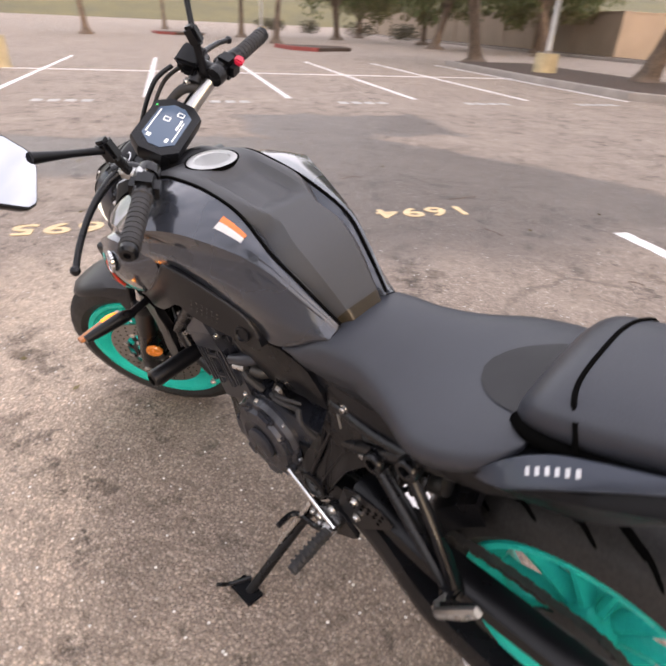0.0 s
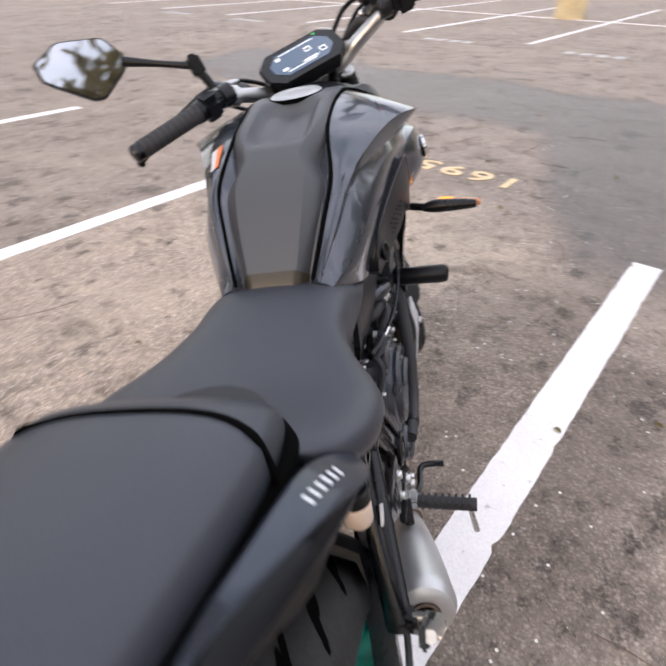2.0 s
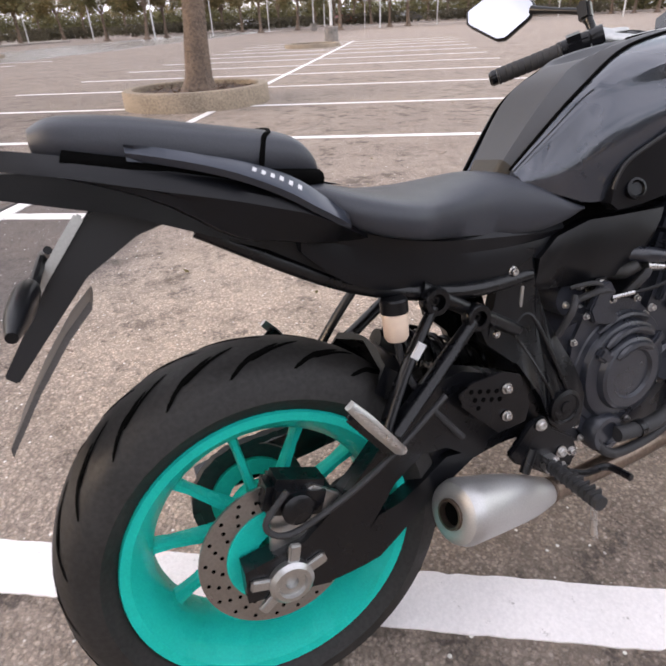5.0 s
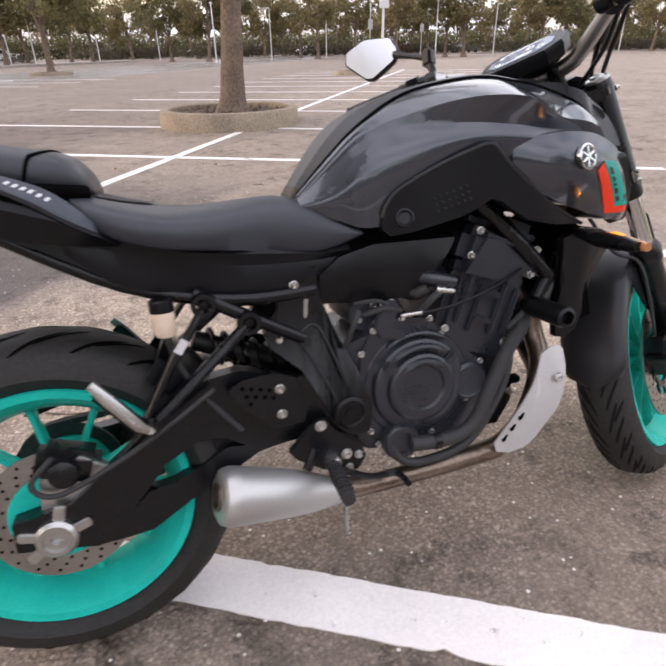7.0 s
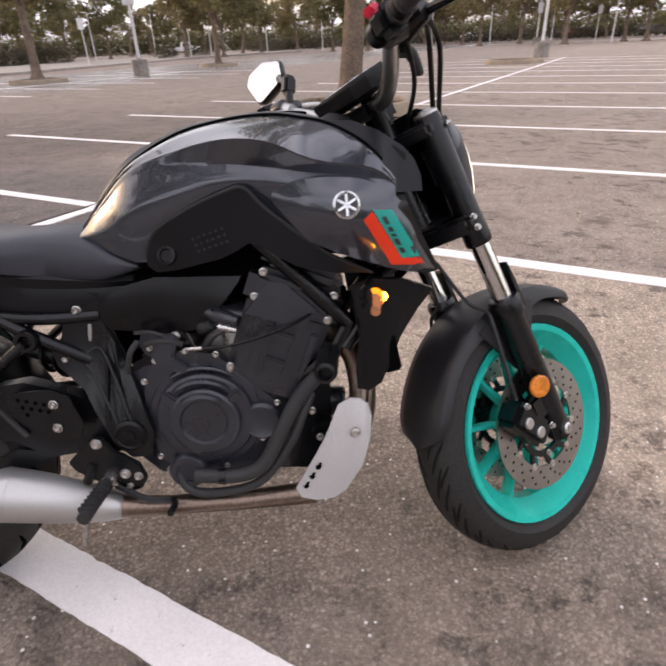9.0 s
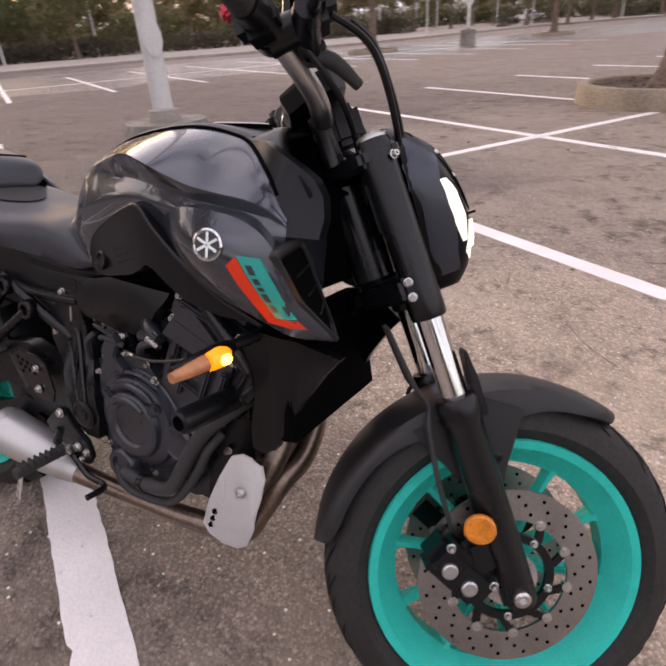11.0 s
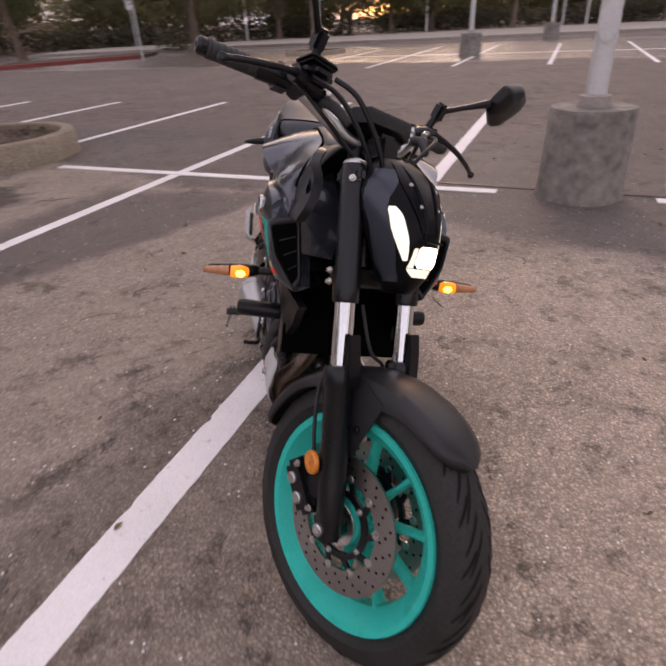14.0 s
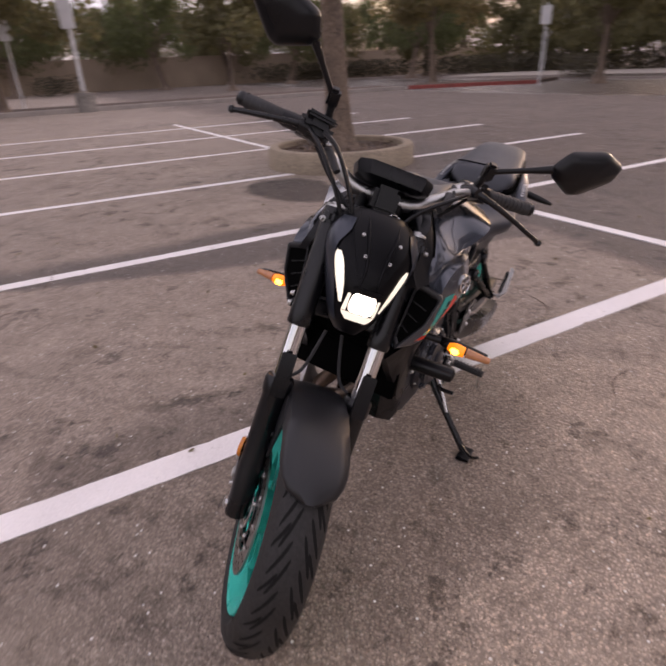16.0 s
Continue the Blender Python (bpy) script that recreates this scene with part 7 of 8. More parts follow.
for s in (-1, 1):
    leg = fork("fork_leg", lathe([(0.026, 0.765), (0.0275, 0.77), (0.0275, 0.80), (0.0262, 0.81), (0.0262, 1.02), (0.024, 1.03)], Matrix.Translation((0.048, s * 0.095, 0)), 28), M_BLACK, "black upper fork tube")
    fork("fork_cap", lathe([(0.0235, 1.028), (0.0235, 1.034), (0.021, 1.037), (0.014, 1.037), (0.012, 1.041), (0.001, 1.041)], Matrix.Translation((0.048, s * 0.095, 0)), 24), M_ALU, "bright fork cap", leg)
    fork("stanchion", lathe([(0.0205, 0.62), (0.0205, 0.775)], Matrix.Translation((0.048, s * 0.095, 0)), 28), M_CHROME, "chrome fork stanchion", leg)
    fork("fork_lower", lathe([(0.024, 0.285), (0.027, 0.295), (0.029, 0.40), (0.029, 0.595), (0.033, 0.603), (0.034, 0.632), (0.030, 0.640), (0.021, 0.642)], Matrix.Translation((0.048, s * 0.095, 0)), 28), M_BLACK, "black lower fork leg", leg)
    fork("axle_clamp", box((0.055, 0.040, 0.055), Matrix.Translation((0.0455, s * 0.098, 0.309)), 0.012), M_BLACK, "", leg)
    fork("axle_nut", lathe([(0.013, 0), (0.013, 0.008), (0.010, 0.010), (0.006, 0.010), (0.006, 0.004), (0.001, 0.004)], axis_to((0.0455, s * 0.119, 0.309), (0, s, 0)), 18), M_ZINC, "", leg)
    fork("stone_guard", plate([(0.070, 0.60), (0.086, 0.60), (0.087, 0.66), (0.082, 0.705), (0.077, 0.70), (0.074, 0.66)], 0.034, Matrix.Translation((0, s * 0.095, 0)), 0.002), M_PLASTIC, "", leg)
    # brake disc, carrier, caliper
    dm = STEER @ Matrix.Translation((0.0455, s * 0.060, 0.309)) @ Matrix.Rotation(radians(90), 4, "X")
    disc("front_disc", dm, 0.098, 0.149, 20, front, "drilled steel front brake disc", 0.005)
    bm = lathe([(0.062, -0.004), (0.076, -0.004), (0.076, 0.004), (0.062, 0.004)], dm, 40, closed=True)
    car = part("disc_carrier", bm, M_BLACK, front, "black disc carrier")
    for k in range(10):
        a = 2 * math.pi * k / 10
        part("carrier_arm", box((0.030, 0.013, 0.006), dm @ Matrix.Rotation(a, 4, "Z") @ Matrix.Translation((0.087, 0, 0)) @ Matrix.Rotation(0.5, 4, "Z"), 0.001), M_BLACK, car)
    for k in range(10):
        a = 2 * math.pi * (k + 0.15) / 10
        part("rivet", lathe([(0.0085, -0.0045), (0.0085, 0.0045), (0.004, 0.005), (0.001, 0.005)], dm @ Matrix.Rotation(a, 4, "Z") @ Matrix.Translation((0.100, 0, 0)), 12), M_ZINC, car)
    for k in range(5):
        a = 2 * math.pi * (k + 0.5) / 5
        part("carrier_bolt", bolt(dm @ Matrix.Rotation(a, 4, "Z") @ Vector((0.069, 0, -s * 0.0 + 0.004 * (1 if s < 0 else -1))), dm.to_3x3() @ Vector((0, 0, 1 if s < 0 else -1)), 0.006, 0.006), M_ZINC, car)
    # caliper behind the leg
    cm = Matrix.Translation((-0.030, s * 0.088, 0.372)) @ Matrix.Rotation(radians(-28), 4, "Y")
    bm = box((0.062, 0.062, 0.118), cm, 0.012)
    cal = fork("front_caliper", bm, M_BLACK, "black four-piston front caliper")
    for h in (-0.020, 0.022):
        fork("piston_cap", lathe([(0.0125, 0), (0.0125, 0.004), (0.010, 0.006), (0.001, 0.006)], axis_to(cm @ Vector((-0.006, s * 0.031, h)), (0, s, 0)), 20), M_ALU, "bright piston cap", cal)
    for h in (-0.046, 0.046):
        fork("caliper_bolt", bolt(cm @ Vector((0.022, s * 0.031, h)), (0, s, 0), 0.0065, 0.008), M_ZINC, "", cal)
    fork("caliper_foot", box((0.05, 0.03, 0.06), Matrix.Translation((0.012, s * 0.095, 0.385)), 0.008), M_BLACK, "", cal)
    ref = fork("reflector", lathe([(0.024, 0), (0.024, 0.006), (0.0215, 0.009), (0.001, 0.0095)], axis_to((0.018, s * 0.122, 0.440), (-0.25, s, 0.0)), 28), M_AMBER, "round amber reflector on the fork leg")
    fork("reflector_mount", box((0.02, 0.018, 0.02), Matrix.Translation((0.028, s * 0.116, 0.440)), 0.003), M_BLACK, "", ref)
    fork("brake_line", tube([(-0.02, s * 0.085, 0.43), (-0.016, s * 0.094, 0.52), (-0.004, s * 0.094, 0.605), (0.008, s * 0.078, 0.630), (0.0, s * 0.045, 0.66), (-0.01, s * 0.02, 0.76)], 0.0042, 8, 24), M_RUBBER, "black brake line")
fork("front_axle", tube([(0.0455, -0.10, 0.309), (0.0455, 0.10, 0.309)], 0.012, 16), M_ZINC)
fork("sensor_ring", lathe([(0.030, -0.001), (0.046, -0.001), (0.046, 0.002), (0.030, 0.002)], Matrix.Translation((0.0455, -0.067, 0.309)) @ Matrix.Rotation(radians(90), 4, "X"), 36, closed=True), M_ZINC, "slotted sensor ring")

def ring_cr(pts, n):
    """A smooth closed loop through the points."""
    k = len(pts)
    got = []
    for i in range(n):
        f = i * k / n
        j, t = int(f), f - int(f)
        a, b, c, d = [Vector(pts[(j + o) % k]) for o in (-1, 0, 1, 2)]
        got.append(0.5 * (2 * b + (c - a) * t + (2 * a - 5 * b + 4 * c - d) * t * t + (3 * b - a - 3 * c + d) * t**3))
    return got


# fender
def fender():
    rings = []
    n = 30
    for i in range(n):
        f = i / (n - 1)
        a = radians(34 + 120 * f)
        mid = math.sin(math.pi * f) ** 0.6
        ends = min(1.0, f / 0.14, (1 - f) / 0.10)
        wid = 0.012 + 0.060 * math.sqrt(max(0.0, 1 - (1 - ends) ** 2))
        drop = (0.018 + 0.040 * math.exp(-((f - 0.42) / 0.16) ** 2)) * (0.35 + 0.65 * ends)
        row = []
        for u in (-1, -0.985, -0.9, -0.6, -0.25, 0, 0.25, 0.6, 0.9, 0.985, 1):
            r = 0.322 - 0.010 * abs(u) ** 3 - (drop if abs(u) == 1 else drop * 0.35 if abs(u) > 0.95 else 0)
            row.append((u * wid, r))
        for u in (0.97, 0.6, 0, -0.6, -0.97):
            row.append((u * wid * 0.95, 0.318 - 0.012 * abs(u) ** 3 - (drop * 0.9 if abs(u) > 0.95 else 0)))
        rings.append([Vector((0.0455 + math.cos(a) * r, y, 0.309 + math.sin(a) * r)) for y, r in row])
    return loft(rings)


fen = fork("front_fender", fender(), M_FENDER, "satin dark grey front fender", sharp=50)
for s in (-1, 1):
    fork("fender_mount", plate([(-0.03, 0.60), (0.10, 0.61), (0.15, 0.575), (0.10, 0.50), (0.075, 0.455), (0.03, 0.47)], 0.006, Matrix.Translation((0, s * 0.070, 0)), 0.0015), M_FENDER, "", fen)
    fork("fender_bolt", bolt((0.085, s * 0.0735, 0.515), (0, s, 0), 0.008, 0.006), M_BLACK, "", fen)

# clamps, stem, bars
def clamp(h, th, back, front_s):
    return plate([(back, -0.03), (back, 0.03), (0.02, 0.116), (front_s - 0.01, 0.120), (front_s, 0.105), (front_s - 0.012, 0.05), (front_s - 0.02, 0), (front_s - 0.012, -0.05), (front_s, -0.105), (front_s - 0.01, -0.120), (0.02, -0.116)], th, Matrix.Translation((0, 0, h)) @ Matrix.Rotation(radians(90), 4, "X") @ Matrix.Diagonal((1, 1, -1, 1)), 0.006)


fork("top_clamp", clamp(1.008, 0.026, -0.032, 0.082), M_BLACK, "black top fork clamp")
fork("lower_clamp", clamp(0.815, 0.038, -0.035, 0.062), M_BLACK, "black lower fork clamp")
part("steering_head", tube([(1.49 - math.sin(RAKE) * 0.84, 0, math.cos(RAKE) * 0.84), (1.49 - math.sin(RAKE) * 0.99, 0, math.cos(RAKE) * 0.99)], 0.034, 20), M_BLACK, BIKE)
# frame block coloured near-black to paint the shade behind the fork
part("head_gusset", loft([[Vector((x, s * w, z)) for s, z in ((-1, z1), (-1, z0), (1, z0), (1, z1))] for x, w, z1, z0 in ((0.92, 0.085, 0.93, 0.74), (1.02, 0.06, 0.93, 0.72), (1.10, 0.03, 0.90, 0.76))]), M_HOLE, BIKE, "frame block behind the fork, painted near-black as shade")
fork("stem_nut", lathe([(0.017, 1.02), (0.017, 1.034), (0.012, 1.038), (0.001, 1.038)], None, 24), M_ZINC)
for s in (-1, 1):
    fork("bolt", bolt((0.066, s * 0.118, 1.0), (0.6, s * 0.8, 0), 0.006, 0.008), M_ZINC)
    fork("clamp_bolt", bolt((0.03, s * 0.124, 0.826), (-0.2, s, 0), 0.006, 0.008), M_ZINC)
    fork("clamp_bolt", bolt((0.03, s * 0.124, 0.804), (-0.2, s, 0), 0.006, 0.008), M_ZINC)
    fork("riser", lathe([(0.016, 1.02), (0.015, 1.075), (0.018, 1.08), (0.018, 1.098)], Matrix.Translation((-0.008, s * 0.042, 0)), 18), M_BLACK)
bar_pts = [(-0.090, -0.352, 1.194), (-0.068, -0.26, 1.186), (-0.048, -0.200, 1.178), (-0.012, -0.115, 1.118), (-0.006, -0.06, 1.090), (-0.006, 0.06, 1.090), (-0.012, 0.115, 1.118), (-0.048, 0.205, 1.178), (-0.072, 0.28, 1.186), (-0.10, 0.385, 1.196)]
bar = fork("handlebar", tube(bar_pts, [0.011, 0.011, 0.0125, 0.0150, 0.0158, 0.0158, 0.0150, 0.0125, 0.011, 0.011], 16, 60), M_ALU, "bare aluminium tapered handlebar")
for s in (-1, 1):
    g0, g1 = Vector((-0.0655, s * 0.257, 1.184)), Vector((-0.099, s * 0.382, 1.1957))
    if s < 0:
        g0, g1 = Vector((-0.062, -0.234, 1.183)), Vector((-0.089, -0.350, 1.1938))
    prof = [(0.019, 0), (0.019, 0.006), (0.0165, 0.008)]
    for k in range(9):
        z = 0.012 + k * (0.0125 if s > 0 else 0.0115)
        prof += [(0.0168, z), (0.0168, z + 0.009), (0.0156, z + 0.0095), (0.0156, z + 0.0115)]
    gl = (g1 - g0).length
    prof += [(0.0175, gl - 0.004), (0.0165, gl)]
    gm = axis_to(g0, g1 - g0)
    grip = fork("grip", lathe(prof, gm, 24), M_RUBBER, "ribbed black rubber grip", bar)
    fork("bar_end", lathe([(0.0155, gl + 0.001), (0.0165, gl + 0.012), (0.012, gl + 0.018), (0.006, gl + 0.018), (0.005, gl + 0.012), (0.001, gl + 0.012)], gm, 20), M_BLACK, "black bar end weight", bar)
    pod = fork("switch_pod", box((0.052, 0.046, 0.050), gm @ Matrix.Translation((0, 0, -0.026)), 0.012), M_PLASTIC, "black switch pod", bar)
    fork("perch", lathe([(0.020, -0.012), (0.021, 0), (0.020, 0.012)], gm @ Matrix.Translation((0, 0, -0.068)), 18), M_BLACK, "", bar)
    fork("bar_sleeve", tube([(-0.042, s * 0.188, 1.167), (-0.048, s * 0.205, 1.178), (-0.066, s * 0.257, 1.184)], [0.0170, 0.019, 0.019], 14, 10), M_PLASTIC, "", bar)
    fork("lever_clamp", tube([(-0.05, s * 0.185, 1.168), (-0.012, s * 0.192, 1.172), (0.014, s * 0.205, 1.168)], [0.018, 0.016, 0.012], 10, 8), M_BLACK, "", bar)
    fork("cable_guide", tube([(-0.02, s * 0.150, 1.145), (0.02, s * 0.145, 1.135), (0.05, s * 0.12, 1.10)], [0.010, 0.011, 0.008], 10, 10), M_RUBBER, "", bar)
    lev = [(0.0, s * 0.196, 1.172), (0.012, s * 0.235, 1.162), (0.016, s * 0.29, 1.146), (0.008, s * 0.35, 1.128), (-0.006, s * 0.398, 1.116)]
    if s < 0:
        lev = [(-0.002, -0.185, 1.176), (0.010, -0.225, 1.170), (0.014, -0.275, 1.163), (0.006, -0.33, 1.156), (-0.008, -0.366, 1.152)]
    lv = fork("lever", tube(lev, [0.011, 0.008, 0.0065, 0.006, 0.006], 10, 20), M_BLACK, "black brake lever" if s < 0 else "black clutch lever")
    fork("lever_ball", lathe([(0.001, -0.009), (0.007, -0.006), (0.009, 0), (0.007, 0.006), (0.001, 0.009)], Matrix.Translation(lev[-1]), 14), M_BLACK, "", lv)
    # mirror
    if s > 0:
        st0, st1, arm1 = Vector((-0.026, 0.198, 1.165)), Vector((0.011, 0.212, 1.222)), Vector((0.074, 0.325, 1.262))
        across, top = Vector((-0.004, 0.144, 0.046)), Vector((0.050, -0.012, 0.057))
    else:
        st0, st1, arm1 = Vector((-0.020, -0.165, 1.178)), Vector((0.006, -0.172, 1.246)), Vector((0.060, -0.246, 1.322))
        across, top = Vector((0.020, -0.140, 0.040)), Vector((0.036, 0.022, 0.062))
    mir = fork("mirror_stem", tube([st0, st0.lerp(st1, 0.6), st1], [0.010, 0.009, 0.0105], 12, 8), M_PLASTIC, "black mirror with its stem")
    fork("mirror_arm", tube([st1, st1.lerp(arm1, 0.5), arm1], [0.0075, 0.0062, 0.010], 10, 8), M_PLASTIC, "", mir)
    fork("stem_cap", box((0.028, 0.026, 0.042), Matrix.Translation(st1) @ Matrix.Rotation(radians(35), 4, "Y"), 0.006), M_PLASTIC, "", mir)
    n = across.cross(top).normalized()
    if n.x < 0:
        n = -n
    out = [(-0.06, 0.12), (0.12, 0.50), (0.66, 0.54), (1.0, 0.22), (0.98, -0.12), (0.50, -0.60), (0.36, -0.60), (0.0, -0.16)]
    def loop(sc, dn):
        c = Vector((0.47, 0, 0))
        return [arm1 + across * (0.47 + (u - 0.47) * sc) + top * v * sc * 1.25 + n * dn for u, v in out]
    out = [tuple(Vector(a).lerp(Vector(b), f)) for a, b in zip(out, out[1:] + out[:1]) for f in (0.10, 0.35, 0.65, 0.90)]
    out = [tuple(v) for v in ring_cr(out, 54)]
    fork("shell", loft([loop(0.97, -0.001), loop(1.0, 0.003), loop(0.96, 0.014), loop(0.78, 0.026), loop(0.35, 0.033)]), M_PLASTIC, "", mir, sharp=60)
    bm = bmesh.new()
    bm.faces.new([bm.verts.new(p) for p in loop(0.93, -0.0022)])
    glass = fork("mirror_glass", bm, M_MIRROR, "silvered mirror glass", mir)
    for f in glass.data.polygons:
        f.use_smooth = False
# clutch perch and its cable end on the left, master cylinder on the right
perch = fork("clutch_perch", tube([(-0.040, 0.170, 1.160), (-0.044, 0.195, 1.174), (-0.050, 0.222, 1.180)], [0.019, 0.021, 0.019], 16, 10), M_ALU, "bare aluminium clutch lever perch")
fork("perch_arm", tube([(-0.044, 0.196, 1.174), (-0.016, 0.200, 1.174), (0.006, 0.200, 1.170)], [0.014, 0.012, 0.012], 12, 10), M_ALU, "", perch)
fork("cable_adjuster", tube([(0.0, 0.190, 1.166), (0.012, 0.165, 1.158), (0.020, 0.148, 1.150)], [0.009, 0.008, 0.006], 12, 8), M_ALU, "", perch)
mc = fork("master_cylinder", tube([(-0.004, -0.150, 1.150), (-0.002, -0.185, 1.166), (0.004, -0.225, 1.172)], [0.016, 0.020, 0.016], 14, 10), M_BLACK, "black front brake master cylinder")
fork("perch_clamp", tube([(-0.050, -0.180, 1.166), (-0.030, -0.182, 1.166), (-0.004, -0.184, 1.166)], [0.020, 0.018, 0.016], 12, 8), M_BLACK, "", mc)
fork("banjo_bolt", bolt((0.012, -0.152, 1.152), (0.5, 0.8, 0), 0.008, 0.010), M_ZINC, "", mc)
M_BUTTON = worn("red_button", (0.65, 0.02, 0.06), 0.35, grain=100, blotch=20, vary=0.08, bump=0)
fork("kill_switch", box((0.020, 0.024, 0.014), Matrix.Translation((-0.084, -0.208, 1.202)) @ Matrix.Rotation(radians(-15), 4, "Y"), 0.004), M_BUTTON, "red engine stop switch")
tank = fork("brake_reservoir", box((0.050, 0.064, 0.036), Matrix.Translation((0.016, -0.182, 1.176)) @ Matrix.Rotation(radians(-6), 4, "X"), 0.014), M_PLASTIC, "black front brake fluid box")
fork("lid", box((0.054, 0.068, 0.012), Matrix.Translation((0.016, -0.182, 1.195)) @ Matrix.Rotation(radians(-6), 4, "X"), 0.005), M_PLASTIC, "", tank)
for pts, r in (([(0.055, -0.17, 1.165), (0.085, -0.13, 1.13), (0.095, -0.07, 1.03), (0.07, -0.03, 0.90)], 0.0052), ([(0.03, -0.20, 1.165), (0.075, -0.16, 1.12), (0.085, -0.09, 1.02), (0.06, -0.045, 0.90)], 0.0048),
               ([(0.0, 0.19, 1.160), (0.06, 0.14, 1.13), (0.065, 0.06, 1.06), (0.02, 0.02, 0.96)], 0.0048), ([(-0.03, 0.20, 1.155), (-0.01, 0.13, 1.08), (0.02, 0.06, 1.02), (0.01, 0.03, 0.95)], 0.0045), ([(-0.02, -0.19, 1.165), (0.02, -0.13, 1.09), (0.03, -0.05, 1.02), (0.02, -0.02, 0.95)], 0.0045)):
    fork("control_cable", tube(pts, r, 8, 22), M_PLASTIC, "black control cable")

# instrument
def octagon(sx, sy, cut):
    return [(-sx + cut, -sy), (sx - cut, -sy), (sx, -sy + cut), (sx, sy - cut), (sx - cut, sy), (-sx + cut, sy), (-sx, sy - cut), (-sx, -sy + cut)]


DASH = Matrix.Translation((-0.006, 0.010, 1.142)) @ Matrix.Rotation(radians(-7), 4, "Y")


def slab(o, z0, z1, m):
    return loft([[m @ Vector((x, y, z0)) for x, y in o], [m @ Vector((x, y, z1)) for x, y in o]])


dash = fork("instrument", loft([[DASH @ Vector((x * f, y * f, z)) for x, y in octagon(0.050, 0.090, 0.026)] for z, f in ((-0.034, 0.72), (-0.024, 0.94), (-0.002, 1.0), (0.006, 0.97))]), M_PLASTIC, "black instrument housing")
M_SCREEN, sb = shader("lcd_glass", (0.05, 0.07, 0.10), 0.08)
sb.inputs["Emission Color"].default_value, sb.inputs["Emission Strength"].default_value = (0.16, 0.24, 0.40, 1), 0.12
M_SEG = glow("lcd_segment", (0.85, 0.95, 1.0), 0.14)
M_GREEN = glow("green_lamp", (0.05, 1.0, 0.2), 0.6, (0.1, 0.5, 0.15))
scr = fork("display", slab(octagon(0.034, 0.068, 0.022), 0.0055, 0.0072, DASH), M_SCREEN, "lit bluish display", dash)
for x, y, w, d in ((0.0285, 0.0, 0.002, 0.080), (-0.026, 0.010, 0.002, 0.066), (0.008, -0.012, 0.012, 0.002), (0.008, -0.024, 0.012, 0.002), (0.0135, -0.018, 0.002, 0.012), (0.002, -0.018, 0.002, 0.012), (-0.012, -0.038, 0.012, 0.002), (-0.012, -0.050, 0.012, 0.002), (-0.006, -0.044, 0.002, 0.012), (-0.018, -0.044, 0.002, 0.012), (-0.016, 0.045, 0.006, 0.012), (-0.020, -0.012, 0.004, 0.034), (0.020, 0.046, 0.008, 0.010)):
    fork("display_segment", box((w, d, 0.0008), DASH @ Matrix.Translation((x, y, 0.0078))), M_SEG, "", scr)
fork("neutral_lamp", lathe([(0.003, 0), (0.003, 0.001), (0.0005, 0.001)], DASH @ Matrix.Translation((0.042, -0.05, 0.005)), 10), M_GREEN, "green neutral lamp", dash)
fork("instrument_stay", box((0.05, 0.06, 0.06), Matrix.Translation((0.03, 0, 1.08)), 0.01), M_PLASTIC, "", dash)

# headlight with its screen
HEAD = [(0.790, 0.026, 0.128, 0.085), (0.815, 0.048, 0.150, 0.082), (0.85, 0.064, 0.164, 0.080), (0.89, 0.080, 0.171, 0.078), (0.93, 0.094, 0.167, 0.078), (0.965, 0.102, 0.157, 0.078), (1.0, 0.100, 0.141, 0.078), (1.03, 0.080, 0.118, 0.076), (1.05, 0.052, 0.096, 0.074)]


def head_s(l, h):
    """Front surface of the headlight shell."""
    w, f, b = [float(np.interp(h, [k[0] for k in HEAD], [k[i] for k in HEAD])) for i in (1, 2, 3)]
    u = min(1.0, abs(l) / w)
    return b + (f - b) * (1 - u**3.0) ** 0.75


def headlight():
    rings = []
    for h, w, f, b in cr(HEAD, 28):
        row = []
        for i in range(17):
            l = w * math.sin((i / 8 - 1) * math.pi / 2)
            row.append(Vector((b + (f - b) * (1 - min(1, abs(l) / w) ** 3.0) ** 0.75, l, h)))
        row += [Vector((b - 0.008, w * 0.7, h)), Vector((b - 0.008, -w * 0.7, h))]
        rings.append(row)
    return loft(rings)


lamp = fork("headlight", headlight(), M_GLOSS, "glossy black headlight shell", sharp=50)


def face_patch(rows, rise, lift=0.004, n=14, k=9):
    """A smooth patch on the front surface; rows of (h, l from, l to)."""
    fr, bk = [], []
    for h, l0, l1 in cr(rows, n):
        ls = [l0 + (l1 - l0) * i / (k - 1) for i in range(k)]
        fr.append([Vector((head_s(l, h) + rise, l, h)) for l in ls] + [Vector((head_s(l, h) + rise - lift, l, h)) for l in reversed(ls)])
    return loft(fr)


M_DRL = glow("lit_position_lamp", (1.0, 1.0, 0.80), 0.46, (0.55, 0.55, 0.5))
M_BAND = glow("dim_lamp_band", (1.0, 0.98, 0.78), 0.46, (0.45, 0.45, 0.40))
M_LAMP = glow("lit_headlamp_lens", (1.0, 0.97, 0.82), 3.0)
for s in (-1, 1):
    fork("position_lamp", face_patch([(0.950, s * 0.072, s * 0.079), (0.935, s * 0.063, s * 0.079), (0.905, s * 0.053, s * 0.069), (0.875, s * 0.045, s * 0.056), (0.852, s * 0.041, s * 0.045)], 0.003), M_DRL, "lit white position lamp strip", lamp)
lens = fork("projector_lens", face_patch([(0.880, -0.020, 0.020), (0.872, -0.025, 0.025), (0.855, -0.026, 0.026), (0.845, -0.024, 0.024), (0.840, -0.018, 0.018)], 0.005, 0.006), M_LAMP, "lit projector headlamp", lamp)
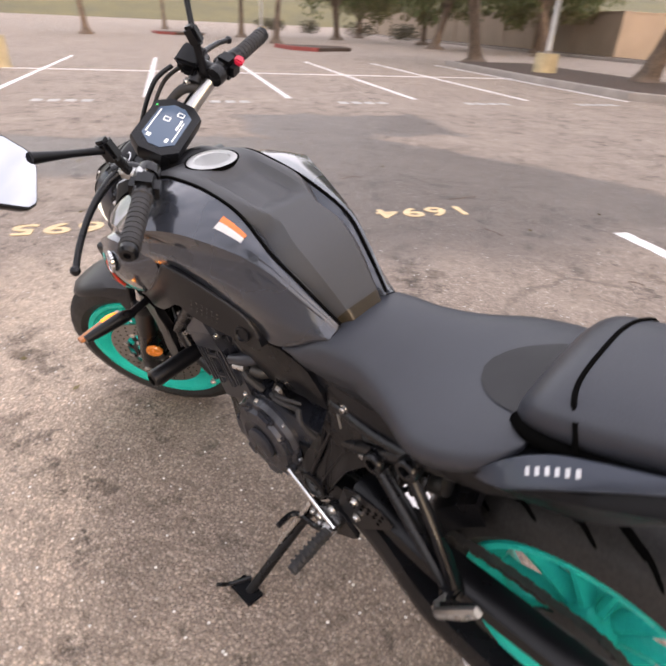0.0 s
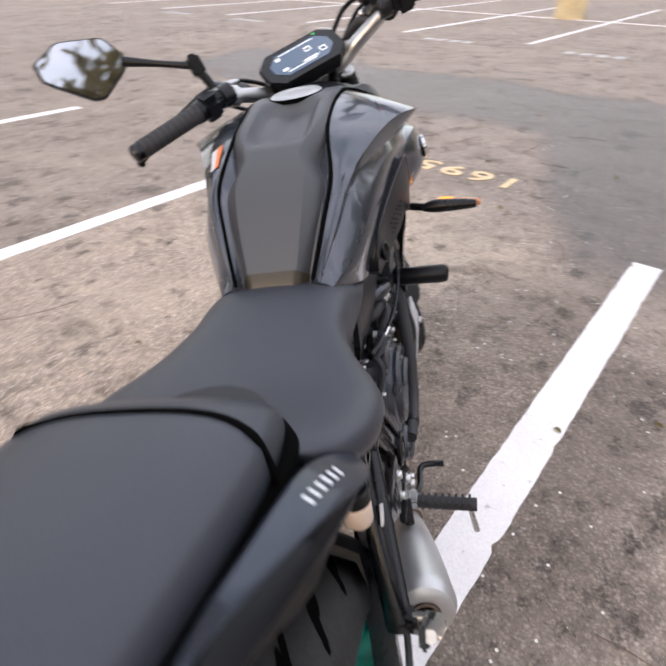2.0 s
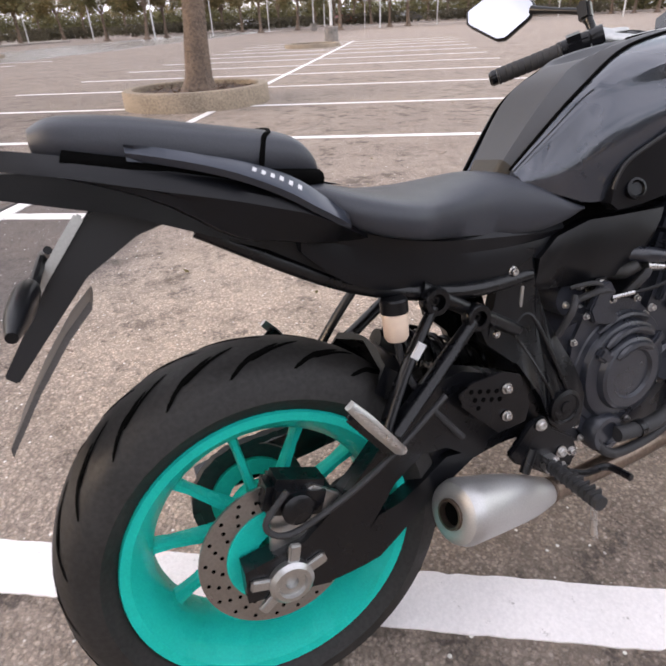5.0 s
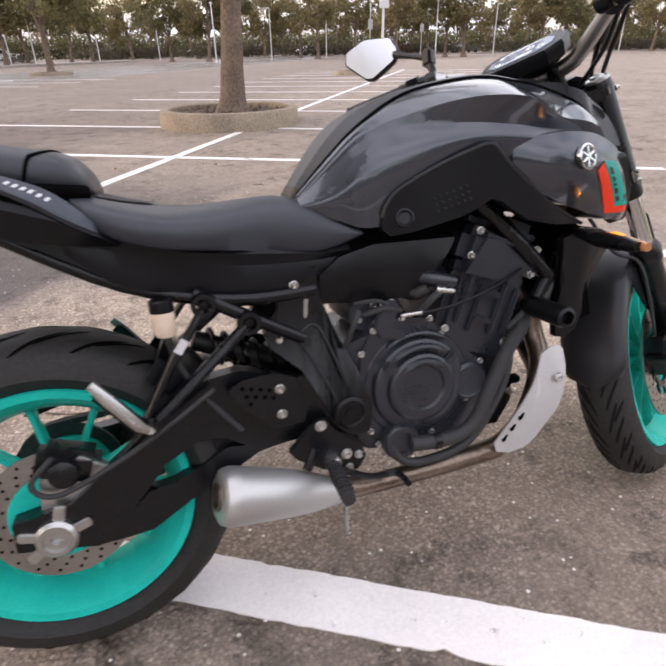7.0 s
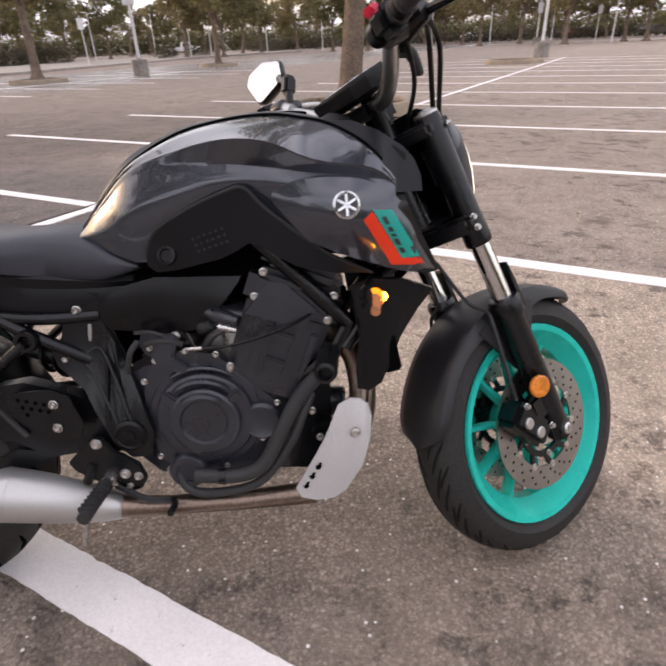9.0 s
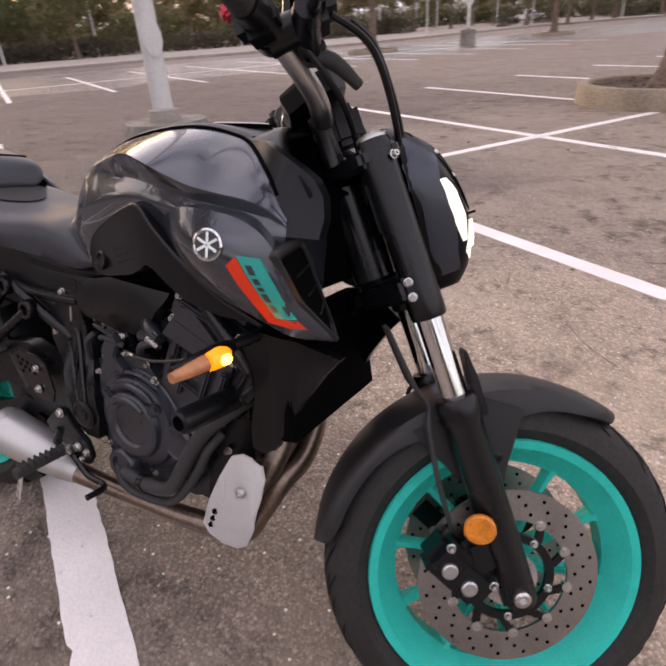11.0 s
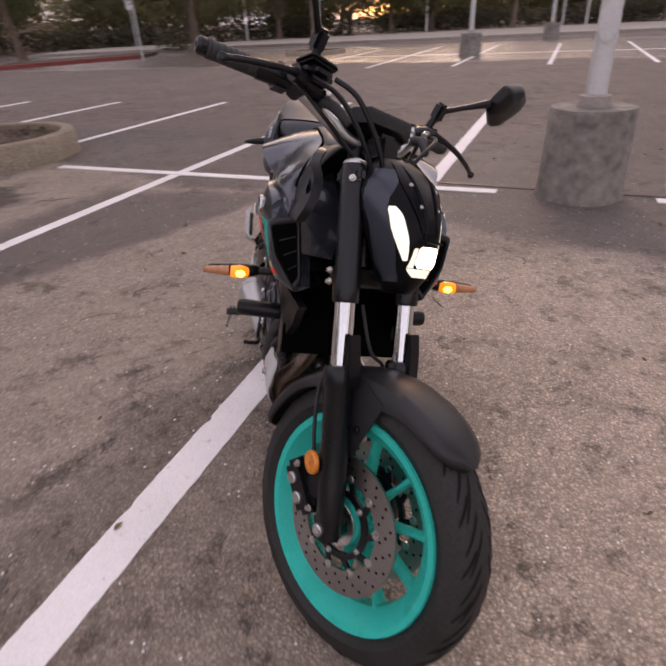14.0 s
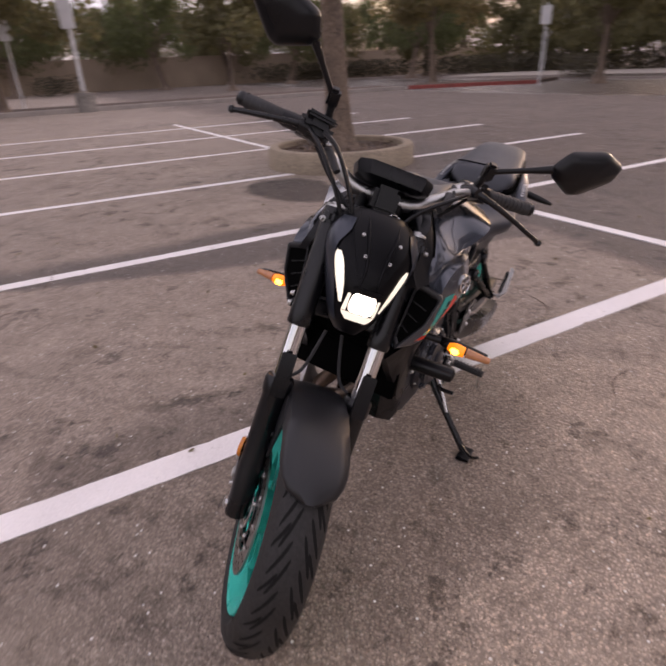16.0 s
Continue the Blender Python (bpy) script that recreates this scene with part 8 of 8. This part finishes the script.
fork("lens_surround", face_patch([(0.838, -0.036, 0.036), (0.831, -0.032, 0.032), (0.822, -0.022, 0.022)], 0.002), M_BAND, "lit lower lamp band", lamp)
for s in (-1, 1):
    fork("lamp_band_side", face_patch([(0.876, s * 0.029, s * 0.035), (0.855, s * 0.029, s * 0.036), (0.839, s * 0.028, s * 0.036)], 0.002), M_BAND, "", lamp)
    fork("side_panel", face_patch([(1.022, s * 0.060, s * 0.082), (0.995, s * 0.066, s * 0.099), (0.96, s * 0.083, s * 0.101), (0.92, s * 0.076, s * 0.089), (0.88, s * 0.062, s * 0.075), (0.84, s * 0.049, s * 0.059), (0.812, s * 0.036, s * 0.044)], 0.0065, 0.009), M_LAMPSIDE, "satin grey headlight side panel", lamp)
fork("lens_hood", box((0.03, 0.060, 0.004), Matrix.Translation((0.166, 0, 0.890)), 0.0015), M_GLOSS, "", lamp)
for l, h in ((-0.026, 0.952), (0.026, 0.952), (-0.040, 0.992), (0.040, 0.992)):
    fork("screen_bolt", bolt((head_s(l, h) + 0.0, l, h), (1, 0, 0.6), 0.005, 0.006), M_ZINC, "", lamp)
fork("screen", face_patch([(1.040, -0.050, 0.050), (1.0, -0.060, 0.060), (0.965, -0.050, 0.050), (0.93, -0.036, 0.036), (0.905, -0.026, 0.026)], 0.0035, 0.003), M_GLOSS, "dark fly screen", lamp)
for s in (-1, 1):
    fork("screen_ridge", tube([(head_s(s * l, h) + 0.0035, s * l, h) for h, l in ((1.035, 0.034), (1.0, 0.030), (0.96, 0.021), (0.92, 0.017), (0.895, 0.020))], [0.001, 0.0035, 0.004, 0.003, 0.001], 8, 18), M_GLOSS, "", lamp)
for s in (-1, 1):
    fork("headlight_stay", box((0.06, 0.012, 0.08), Matrix.Translation((0.05, s * 0.074, 0.94)), 0.004), M_BLACK, "", lamp)
# key with its ring at the lock
key = fork("key_ring", lathe([(0.014, -0.001), (0.016, 0.0), (0.014, 0.001), (0.012, 0.0)], axis_to((0.082, 0.028, 1.046), (0.6, 0.3, 0.6)), 24, closed=True), M_CHROME, "bright key ring in the ignition")
fork("key_fob", lathe([(0.002, -0.002), (0.011, -0.0015), (0.012, 0.0), (0.011, 0.0015), (0.002, 0.002)], axis_to((0.104, 0.040, 1.030), (0.9, 0.2, 0.4)), 20), M_ALU, "", key)
fork("ignition_lock", lathe([(0.015, 1.02), (0.015, 1.045), (0.012, 1.048), (0.001, 1.048)], Matrix.Translation((0.055, 0.02, 0)), 20), M_BLACK)

# warning sticker on the tank
M_ORANGE = worn("orange_sticker", (0.80, 0.22, 0.06), 0.4, grain=200, blotch=9, vary=0.08, bump=0)


def tank_patch(x0, x1, f0, f1):
    """A thin sticker on the left upper tank panel: along x, and from the cover edge (0) to the shoulder (1)."""
    bm = bmesh.new()
    rows = []
    for i in range(5):
        x = x0 + (x1 - x0) * i / 4
        k = cr(SIDE_KEYS, 200)
        y0, z0, y1, z1 = [float(np.interp(x, [r[0] for r in k], [r[j] for r in k])) for j in (1, 2, 3, 4)]
        row = []
        for j in range(5):
            f = f0 + (f1 - f0) * j / 4
            row.append(bm.verts.new((x, y0 + (y1 - y0) * f, z0 + (z1 - z0) * f + 0.016 * f * (1 - f) + 0.0022)))
        rows.append(row)
    for a, b in zip(rows, rows[1:]):
        for j in range(4):
            bm.faces.new((a[j], a[j + 1], b[j + 1], b[j]))
    return bm


stick = part("warning_sticker", tank_patch(0.650, 0.705, 0.30, 0.46), M_ORANGE, BIKE, "orange and white warning sticker on the tank")
part("sticker_text", tank_patch(0.650, 0.705, 0.465, 0.66), M_SIGN, stick)
